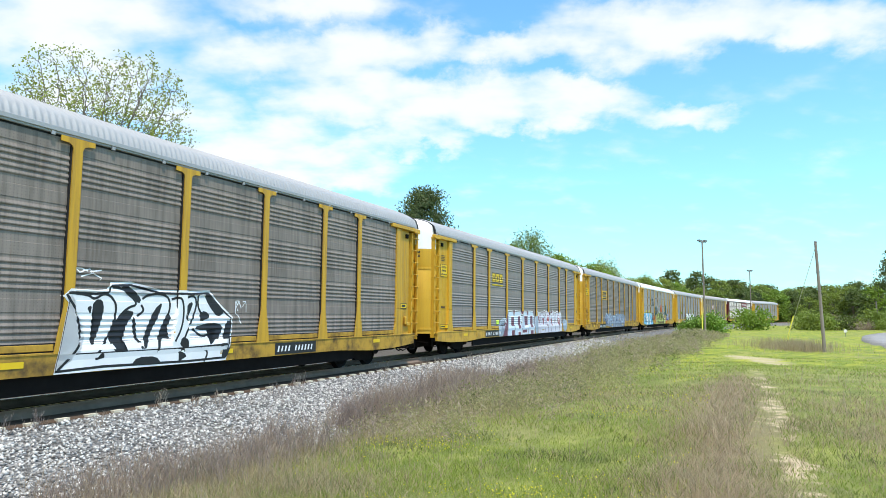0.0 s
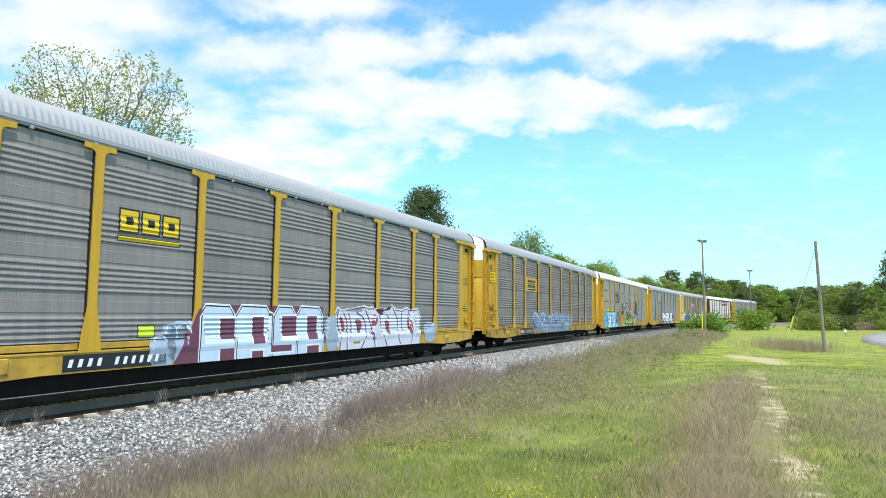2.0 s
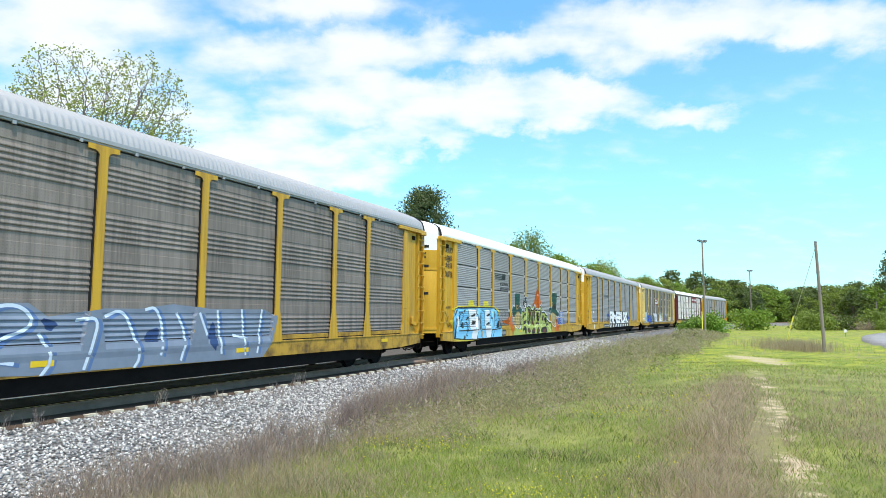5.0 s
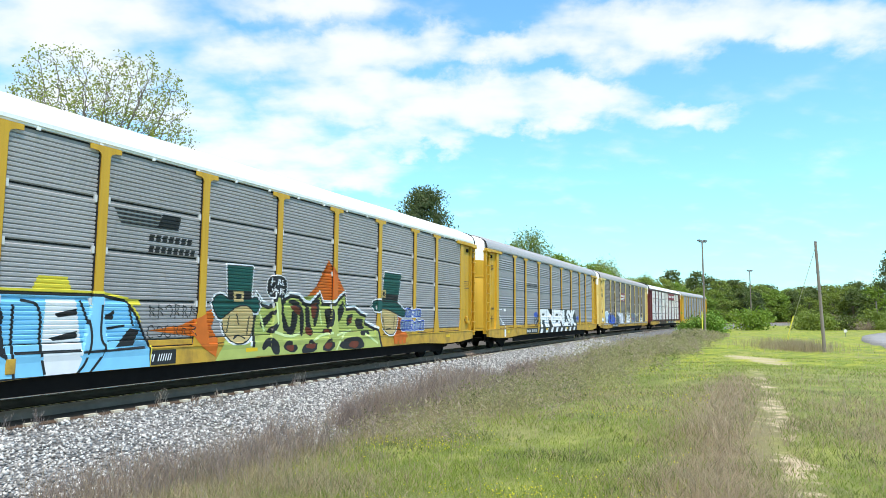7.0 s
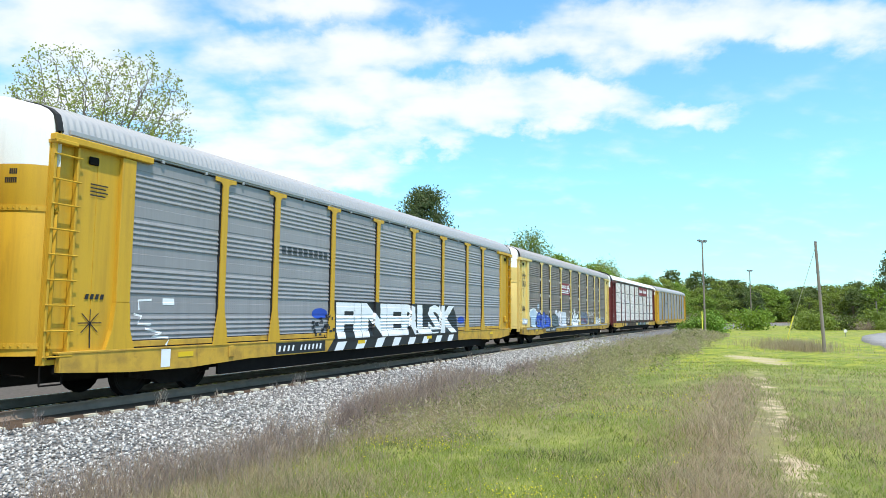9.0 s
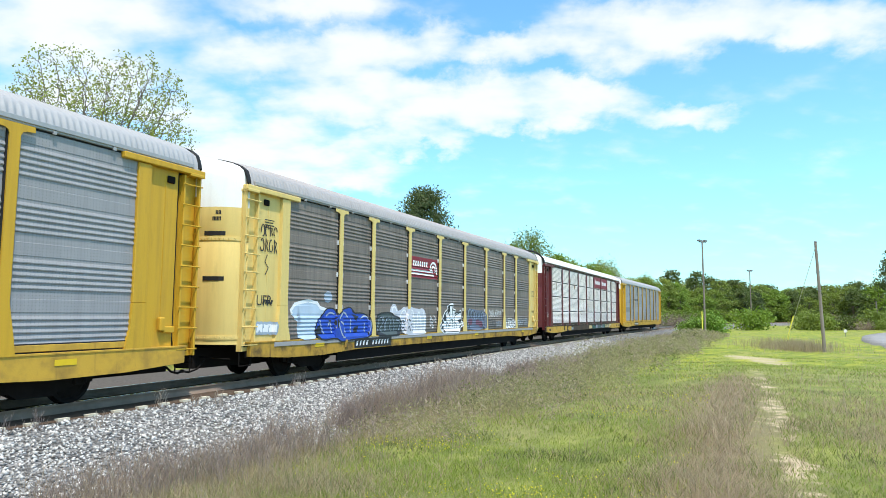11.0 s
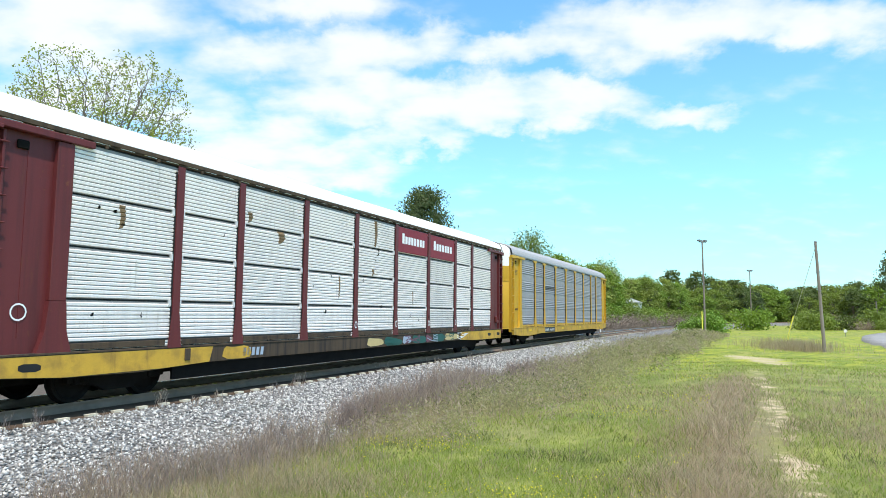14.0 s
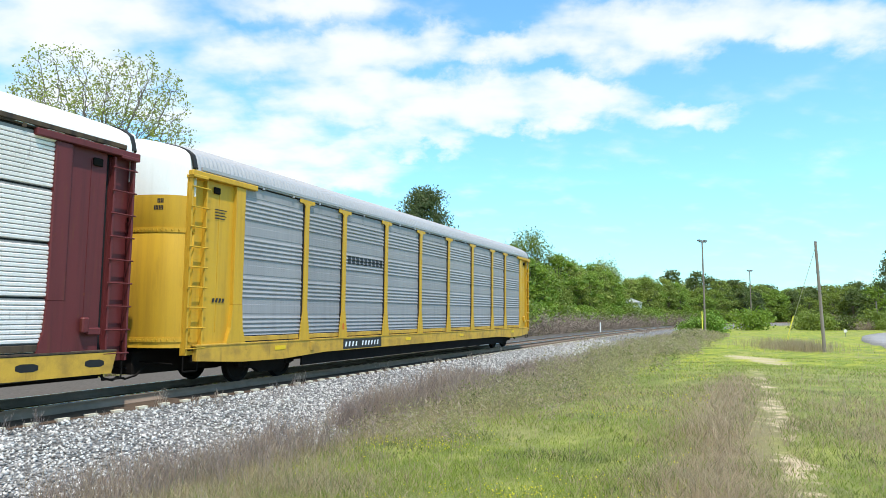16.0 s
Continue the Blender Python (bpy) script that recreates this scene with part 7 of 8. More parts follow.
def limb_points(rng, height, base, spread, levels, lean=0.0, forks=4):
    """Trunk, limbs and twigs as tapered rods; returns rods and the tips."""
    rods, tips = [], []

    def grow(p, d, length, r, level):
        steps = 3
        for k in range(steps):
            d = (d + Vector(rng.normal(0, 0.16, 3)) + Vector((0, 0, 0.07))).normalized()
            q = p + d * (length / steps)
            r2 = r * 0.84
            rods.append((p, q, r, r2))
            p, r = q, r2
            if level < levels and k > 0:
                for _ in range(forks if level < 2 else 3):
                    side = Vector(rng.normal(0, 1, 3))
                    side = (side - d * side.dot(d)).normalized()
                    grow(p, (d * rng.uniform(0.5, 0.9) + side * rng.uniform(0.5, 0.95) * spread).normalized(), length * rng.uniform(0.48, 0.68), r * 0.55, level + 1)
        if level >= levels - 1:
            tips.append(p)
    trunk_top = Vector((lean, 0, base))
    rods.append((Vector((0, 0, -0.4)), trunk_top, height * 0.022, height * 0.017))
    for _ in range(forks):
        grow(trunk_top, Vector((rng.normal(0, 0.5) * spread, rng.normal(0, 0.5) * spread, 1)).normalized(), (height - base) * 0.5, height * 0.012, 1)
    return rods, tips


def tree_meshes(seed, height, base, spread, levels, per_tip, leaf, scatter, leaf_mat, bark, forks=4, max_r=None, thin=0.0, dome=None):
    rng = np.random.default_rng(seed)
    rods, tips = limb_points(rng, height, base, spread, levels, forks=forks)
    top = float(np.percentile([t.z for t in tips], 96))
    k = height / top
    wide = 1.0
    if max_r:
        wide = max_r / (k * float(np.percentile([math.hypot(t.x, t.y) for t in tips], 93)))
    def inside(v):
        if not dome:
            return v
        mid, rx, rz = dome
        q = math.sqrt((v.x / rx) ** 2 + (v.y / rx) ** 2 + ((v.z - mid) / rz) ** 2)
        f = (1 + 0.10 * math.sin(3 * math.atan2(v.y, v.x)) * math.sin(1.3 * v.z)) / q if q > 1 else 1.0
        return Vector((v.x * f, v.y * f, mid + (v.z - mid) * f)) if q > 1 and v.z > mid - rz else v

    sh = Shape()
    for a, b, r1, r2 in rods:
        a2, b2 = Vector((a.x * k * wide, a.y * k * wide, a.z * k)), Vector((b.x * k * wide, b.y * k * wide, b.z * k))
        a2, b2 = inside(a2), inside(b2)
        if r1 * k > thin:
            sh.rod(a2, b2, max(r1 * k, 0.012), 5 if r1 > 0.06 else 3, max(r2 * k, 0.01))
    T = np.array([tuple(t) for t in tips]) * k
    T[:, :2] *= wide
    T = np.array([tuple(inside(Vector(q))) for q in T])
    P = np.repeat(T, per_tip, 0) + rng.normal(0, scatter, (len(T) * per_tip, 3)) * np.array([1, 1, 0.8])
    V, F = quads_at(P, leaf, rng)
    wood = raw_mesh_mixed("trunk", sh, bark)
    return wood, raw_mesh("crown", V, F, leaf_mat)


def raw_mesh_mixed(name, sh, mat):
    me = bpy.data.meshes.new(name)
    me.from_pydata(sh.v, [], sh.f)
    me.materials.append(mat)
    return me


def tree(label, meshes, x, y, turn=0.0, scale=1.0, z=None, group="", category="tree"):
    """A tree of two parts, trunk with limbs and a leafy crown, standing on the ground."""
    ob = tagged(new("tree" if category == "tree" else category), label, category, group=group)
    for name, me in zip(("trunk", "crown"), meshes):
        p = new(name, me)
        p.parent = ob
    z = float(ground_z(np.array([x]), np.array([y]))[0]) if z is None else z
    ob.matrix_basis = pose(x, y, z, 0, 0, turn) @ Matrix.Diagonal((scale, scale, scale, 1))
    return ob


def spreading_meshes(seed, bole, lobes, points, step, per_tip, leaf, scatter, leaf_mat, bark):
    """A broad open crown: limbs grow out of the trunk towards the room inside the lobes."""
    rng = np.random.default_rng(seed)
    room = []
    for cx, cy, cz, rx, rz in lobes:
        u = rng.normal(0, 1, (points, 3))
        u *= (rng.random(points) ** 0.4 / np.linalg.norm(u, axis=1))[:, None]
        room.append(u * np.array([rx, rx, rz]) + np.array([cx, cy, cz]))
    room = np.concatenate(room)
    nodes = [np.array([0.0, 0.0, -0.4])]
    parent = [-1]
    while nodes[-1][2] < bole:
        nodes.append(nodes[-1] + np.array([rng.normal(0, 0.03), rng.normal(0, 0.03), step]))
        parent.append(len(nodes) - 2)
    P = np.array(nodes)
    dist = np.linalg.norm(room[:, None] - P[None], axis=2)
    near, best = dist.argmin(1), dist.min(1)
    for _ in range(120):
        pull = {}
        for a in np.nonzero(best > step * 1.1)[0]:
            pull.setdefault(int(near[a]), []).append(a)
        if not pull:
            break
        first = len(nodes)
        for k, who in pull.items():
            d = (room[who] - nodes[k]) / best[who][:, None]
            d = d.mean(0) + rng.normal(0, 0.22, 3)
            d /= np.linalg.norm(d) + 1e-9
            nodes.append(nodes[k] + d * step)
            parent.append(k)
        fresh = np.array(nodes[first:])
        dist = np.linalg.norm(room[:, None] - fresh[None], axis=2)
        idx, val = dist.argmin(1), dist.min(1)
        closer = val < best
        near, best = np.where(closer, idx + first, near), np.where(closer, val, best)
        if len(nodes) > 9000:
            break
    load = np.ones(len(nodes))
    for k in range(len(nodes) - 1, 0, -1):
        load[parent[k]] += load[k]
    radius = 0.0048 * load ** 0.45
    sh = Shape()
    for k in range(1, len(nodes)):
        sh.rod(nodes[parent[k]], nodes[k], float(radius[parent[k]] if load[parent[k]] < 3 * load[k] else radius[k] * 1.15), 6 if radius[k] > 0.05 else 3, float(radius[k]))
    thin = np.array([nodes[k] for k in range(len(nodes)) if load[k] < 5])
    Q = np.repeat(thin, per_tip, 0) + rng.normal(0, scatter, (len(thin) * per_tip, 3))
    V, F = quads_at(Q, leaf, rng)
    return raw_mesh_mixed("trunk", sh, bark), raw_mesh("crown", V, F, leaf_mat)


# the half-bare trees behind the track
tree("tall half-bare tree with small yellow-green spring leaves", spreading_meshes(3, 6.2, ((-1.5, 0.0, 10.1, 2.5, 3.1), (1.9, 0.0, 9.8, 2.3, 3.0), (0.3, 0.0, 8.4, 4.3, 2.5), (-3.3, 0.3, 9.3, 1.5, 2.3)), 900, 0.21, 5, 0.078, 0.12, LEAF_SPRING, BARK_PALE), -16.0, 30.8, 0)
tree("half-bare tree with sparse young leaves", spreading_meshes(8, 4.0, ((0.0, 0.0, 7.6, 1.5, 1.6),), 300, 0.25, 4, 0.07, 0.12, LEAF_SPRING, BARK_PALE), -21.6, 30.5, 80)


# row of trees beyond the track and the woods behind
def tris_at(P, size, rng):
    """Small ragged triangles round the points P, for foliage seen from afar."""
    n = len(P)
    V = P[:, None] + rng.normal(0, 1, (n, 3, 3)) * (np.broadcast_to(size, (n,)) * 0.5)[:, None, None]
    return V.reshape(-1, 3), np.arange(3 * n).reshape(-1, 3)


def ball():
    bm = bmesh.new()
    bmesh.ops.create_icosphere(bm, subdivisions=1, radius=1.0)
    v = np.array([tuple(q.co) for q in bm.verts])
    f = np.array([[q.index for q in t.verts] for t in bm.faces])
    bm.free()
    return v, f


BALL_V, BALL_F = ball()


def lobed_meshes(seed, height, radius, lobes, leaves, leaf, mat, bark, low=0.16):
    """A broad crown of many uneven leafy lobes on a forked trunk."""
    rng = np.random.default_rng(seed)
    sh = Shape()
    top = Vector((0.1, 0, height * 0.3))
    sh.rod((0, 0, -0.4), top, height * 0.022, 7, height * 0.015)
    pts, cores = [], []
    for k in range(lobes):
        a, f = rng.uniform(0, 6.28), rng.uniform(low, 0.92)
        reach = radius * math.sqrt(max(0.05, 1 - (2 * f - 0.75) ** 2)) * rng.uniform(0.35, 0.95)
        c = np.array([reach * math.cos(a), reach * math.sin(a), height * f])
        w = height * rng.uniform(0.045, 0.105)
        sh.rod(top, tuple(c), 0.06, 3, 0.02)
        n = int(leaves / lobes)
        u = rng.normal(0, 1, (n, 3))
        u /= np.linalg.norm(u, axis=1)[:, None]
        u[:, 2] = np.where(u[:, 2] < -0.3, -u[:, 2], u[:, 2])
        pts.append(c + u * w * np.array([1.25, 1.25, 0.9]) * rng.uniform(0.5, 1.75, (n, 1)) ** 0.9)
        core = BALL_V * (1 + rng.normal(0, 0.10, (len(BALL_V), 1))) * w * np.array([1.1, 1.1, 0.75]) * 0.55 + c
        cores.append((core, BALL_F + len(BALL_V) * k))
    # a few bare twigs stand out of the crown
    for k in range(10):
        a = rng.uniform(0, 6.28)
        p = Vector((math.cos(a) * radius * 0.4, math.sin(a) * radius * 0.4, height * 0.8))
        sh.rod(p, p + Vector((rng.normal(0, 0.6), rng.normal(0, 0.6), height * 0.2)), 0.03, 3, 0.012)
    V, F = tris_at(np.concatenate(pts), leaf, rng)
    inner = np.concatenate([q[0] for q in cores])
    F = np.concatenate([F] + [q[1] + len(V) for q in cores])
    V = np.concatenate([V, inner])
    return raw_mesh_mixed("trunk", sh, bark), raw_mesh("crown", V, F, mat)


tree("dark green rounded evergreen tree", lobed_meshes(5, 13.6, 3.2, 44, 15000, 0.20, LEAF_DARK, BARK, 0.42), -2.3, 79.9, 10)
LEAF_WOOD = leafy("shady_green_leaves", (0.065, 0.105, 0.024), (0.14, 0.19, 0.045), glow=0.4, each=0.4)
OAK = [lobed_meshes(20 + k, 12.0, 5.4, 64, 3500, 0.38, m, BARK, 0.06) for k, m in enumerate((LEAF_GREEN, LEAF_OLIVE, LEAF_SPRING, LEAF_WOOD))]
OAK_FAR = [lobed_meshes(50 + k, 12.0, 5.6, 52, 1900, 0.52, m, BARK, 0.04) for k, m in enumerate((LEAF_GREEN, LEAF_OLIVE, LEAF_SPRING, LEAF_WOOD))]
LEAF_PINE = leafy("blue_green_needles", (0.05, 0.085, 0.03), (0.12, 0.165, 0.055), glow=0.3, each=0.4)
PINE = lobed_meshes(6, 14.5, 2.9, 30, 5200, 0.30, LEAF_PINE, BARK, 0.40)
AIRY = [tree_meshes(30 + k, 13.0, 3.5, 1.1, 4, 3, 0.20, 0.42, m, BARK_PALE, forks=4, max_r=4.2, thin=0.02) for k, m in enumerate((LEAF_OLIVE, LEAF_SPRING))]


def shrub_meshes(seed, height, radius, leaf, mat, lobes=18, per=52):
    """A bush: many stems from the ground, and overlapping leafy lobes of uneven size."""
    rng = np.random.default_rng(seed)
    sh = Shape()
    pts = []
    for k in range(lobes):
        a, r = rng.uniform(0, 6.28), radius * math.sqrt(rng.random()) * 0.85
        h = height * rng.uniform(0.35, 0.85) * (1 - 0.35 * (r / radius) ** 2)
        c = np.array([r * math.cos(a), r * math.sin(a), h])
        sh.rod((c[0] * 0.3, c[1] * 0.3, -0.2), tuple(c), 0.035, 4, 0.012)
        w = height * rng.uniform(0.10, 0.2)
        pts.append(c + rng.normal(0, 1, (per, 3)) * np.array([w * 1.3, w * 1.3, w]))
        pts.append(c * np.array([1, 1, 0.45]) + rng.normal(0, 1, (per // 2, 3)) * np.array([w * 1.5, w * 1.5, w]))
    P = np.concatenate(pts)
    P[:, 2] = np.abs(P[:, 2])
    V, F = quads_at(P, leaf, rng)
    return raw_mesh_mixed("twig_frame", sh, BARK), raw_mesh("foliage", V, F, mat)


def shrub(label, meshes, x, y, turn=0.0, scale=1.0, group="", tall=1.0):
    ob = tagged(new("bush"), label, "bush", group=group)
    for name, me in zip(("twig_frame", "foliage"), meshes):
        p = new(name, me)
        p.parent = ob
    ob.matrix_basis = pose(x, y, float(ground_z(np.array([x]), np.array([y]))[0]) - 0.05, 0, 0, turn) @ Matrix.Diagonal((scale, scale, scale * tall, 1))
    return ob


def brush_meshes(seed):
    """A tangle of bare stems and twigs."""
    rng = np.random.default_rng(seed)
    sh = Shape()
    V, F = [], []
    for k in range(46):
        a, r = rng.uniform(0, 6.28), 2.0 * math.sqrt(rng.random())
        p = np.array([r * math.cos(a), r * math.sin(a), -0.1])
        q = p + np.array([rng.normal(0, 0.5), rng.normal(0, 0.5), rng.uniform(0.8, 2.3)])
        sh.rod(tuple(p), tuple(q), 0.016, 3, 0.006)
        for _ in range(26):
            f = rng.uniform(0.15, 1.0)
            b = p * (1 - f) + q * f
            t = b + np.array([rng.normal(0, 0.32), rng.normal(0, 0.32), rng.uniform(-0.05, 0.45)])
            side = rng.normal(0, 1, 3)
            side *= 0.022 / np.linalg.norm(side)
            i = len(V)
            V += [b - side, b + side, t]
            F.append((i, i + 1, i + 2))
    return raw_mesh_mixed("twig_frame", sh, TWIG_DRY), raw_mesh("foliage", np.array(V), np.array(F), TWIG_DRY)


BUSH = [shrub_meshes(40, 3.0, 2.2, 0.24, LEAF_GREEN), shrub_meshes(41, 3.0, 2.4, 0.24, LEAF_OLIVE), shrub_meshes(42, 3.0, 2.2, 0.19, LEAF_BRIGHT, 18, 130), brush_meshes(43), shrub_meshes(44, 3.0, 2.5, 0.26, LEAF_WOOD)]

rng0 = np.random.default_rng(77)
# trees standing beyond the track, in the order in which the train uncovers them
tree("airy olive-green tree behind the railway", AIRY[0], 13.6, 111.0, 0, 0.90, group="trees beyond the track")
tree("leafy green tree behind the railway", OAK[0], 19.0, 112.0, 40, 0.82, group="trees beyond the track")
tree("airy spring-green tree behind the railway", AIRY[1], 33.0, 136.5, 60, 0.80, group="trees beyond the track")
tree("leafy green tree behind the railway", OAK[0], 29.5, 133.0, 130, 0.80, group="trees beyond the track")
tree("airy olive-green tree behind the railway", AIRY[0], 47.5, 158.0, 200, 0.70, group="trees beyond the track")
for s in np.arange(66, 345, 3.6):
    for d0 in (-15.0, -19.5):
        s2, d = s + rng0.uniform(-1.6, 1.6), d0 + rng0.uniform(-1.8, 1.8) + max(0.0, (s - 150) * 0.05)
        x, y = on_line(s2, d)
        if abs(s2 - 151) < 8:
            continue
        k = int(rng0.choice((0, 1, 2, 2, 0) if s < 215 else (0, 1, 3, 3)))
        sc = rng0.uniform(0.50, 0.70) if s < 125 else rng0.uniform(0.55, 0.78) if s < 225 else rng0.uniform(0.75, 1.0)
        tree(("leafy green tree in the wood's edge", "olive-green tree in the wood's edge", "spring-green tree in the wood's edge", "dark green tree in the wood's edge")[k], (OAK if s < 190 else OAK_FAR)[k], float(x), float(y), rng0.uniform(0, 360), sc, group="trees beyond the track")
for s in np.arange(40, 335, 3.8):
    s2, d = s + rng0.uniform(-1, 1), -11.5 + rng0.uniform(-0.9, 0.9)
    x, y = on_line(s2, d)
    k = int(rng0.integers(0, 2))
    shrub(("green leafy bush on the railway bank", "olive-green bush on the railway bank")[k], BUSH[k], float(x), float(y), rng0.uniform(0, 360), rng0.uniform(0.75, 1.15), group="bushes on the bank")
for s in np.arange(-12, 200, 1.7):
    x, y = on_line(s + rng0.uniform(-0.8, 0.8), -9.6 + rng0.uniform(-0.7, 0.7))
    shrub("bare brown brush on the railway bank", BUSH[3], float(x), float(y), rng0.uniform(0, 360), rng0.uniform(0.55, 0.9) * (1.45 if s > 70 else 1.0), group="brush on the bank")

# bushes between the field and the track
shrub("bright green leafy bush by the lamp post", BUSH[2], 34.6, 89.0, 10, 0.98)
shrub("bright green leafy bush by the lamp post", BUSH[2], 33.0, 91.0, 150, 0.72)
shrub("dark green bush below the second lamp post", BUSH[0], 51.4, 113.9, 70, 1.35)

# woods round the far end of the field
for k in range(84):
    f = k / 83
    a = radians(20.5 + 26 * f + rng0.uniform(-0.5, 0.5))
    r = rng0.uniform(165, 215) - 25 * f
    x, y = r * math.sin(a), r * math.cos(a)
    s, d = beside(x, y)
    if float(d[0]) > -8 and (a < radians(27.6) or abs(float(d[0])) < 7):
        continue
    q = int(rng0.choice((1, 1, 3, 3, 0)))
    tree(("leafy green tree of the far wood", "olive-green tree of the far wood", "", "shady dark green tree of the far wood")[q], OAK_FAR[q], x, y, rng0.uniform(0, 360), rng0.uniform(0.55, 0.85), group="far wood")
for k in range(34):
    a = radians(19.0 + 29 * k / 33 + rng0.uniform(-0.6, 0.6))
    r = rng0.uniform(225, 290)
    x, y = r * math.sin(a), r * math.cos(a)
    if k % 3 == 1:
        tree("dark pine standing over the far wood", PINE, x, y, rng0.uniform(0, 360), rng0.uniform(0.68, 0.86), group="far pines")
    elif float(beside(x, y)[1][0]) < -8 or a > radians(27.6):
        tree("shady dark green tree of the far wood", OAK_FAR[3], x, y, rng0.uniform(0, 360), rng0.uniform(0.85, 1.05), group="far wood")
tree("tall dark pine by the road", PINE, 73.5, 108.0, 30, 0.98)
tree("tall dark pine by the road", PINE, 79.0, 118.0, 120, 1.0)
for k in range(40):
    a = radians(22.5 + 12.8 * k / 39)
    r = rng0.uniform(122, 168)
    x, y = r * math.sin(a), r * math.cos(a)
    s, d = beside(x, y)
    if float(d[0]) < 7 or a < radians(27.6):
        continue
    q = (0, 1, 3, 1, 4, 4)[int(rng0.integers(0, 6))]
    shrub({0: "green leafy bush at the end of the field", 1: "olive-green bush at the end of the field", 2: "bright green bush at the end of the field", 3: "bare brown brush at the end of the field", 4: "shady dark green bush at the end of the field"}[q], BUSH[q], x, y, rng0.uniform(0, 360), rng0.uniform(0.45, 1.5), group="bushes at the field's end")


def blades(name, label, x, y, h, w, lean, mats, index, rng, category="grass"):
    """Bent grass blades, one narrow quad and a tip each."""
    n = len(x)
    z = ground_z(x, y) - 0.02
    a = rng.uniform(0, 6.283, n)
    t = rng.uniform(0, 6.283, n)
    bx, by = np.cos(a) * w / 2, np.sin(a) * w / 2
    lx, ly = np.cos(t) * lean * h, np.sin(t) * lean * h
    V = np.stack([
        np.stack([x - bx, y - by, z], 1), np.stack([x + bx, y + by, z], 1),
        np.stack([x + bx * 0.7 + lx * 0.35, y + by * 0.7 + ly * 0.35, z + h * 0.6], 1), np.stack([x - bx * 0.7 + lx * 0.35, y - by * 0.7 + ly * 0.35, z + h * 0.6], 1),
        np.stack([x + lx, y + ly, z + h], 1)], 1)
    i = 5 * np.arange(n)[:, None]
    F = np.concatenate([i + np.array([[0, 1, 2]]), i + np.array([[0, 2, 3]]), i + np.array([[3, 2, 4]])], 1).reshape(-1, 3)
    return tagged(new(name, raw_mesh(name, V.reshape(-1, 3), F, mats, False, np.repeat(index, 3))), label, category, kind="stuff")


def scatter(rng, n, near, far, a0=-30.0, a1=39.0, power=1.0):
    """Random places in front of the camera, denser nearby."""
    r = near * (far / near) ** (rng.random(n) ** power)
    a = np.radians(rng.uniform(a0, a1, n))
    return r * np.sin(a), r * np.cos(a)


def patches(x, y, size, seed):
    return swell(x, y, size, seed) * 0.6 + swell(x, y, size * 0.37, seed + 4) * 0.4


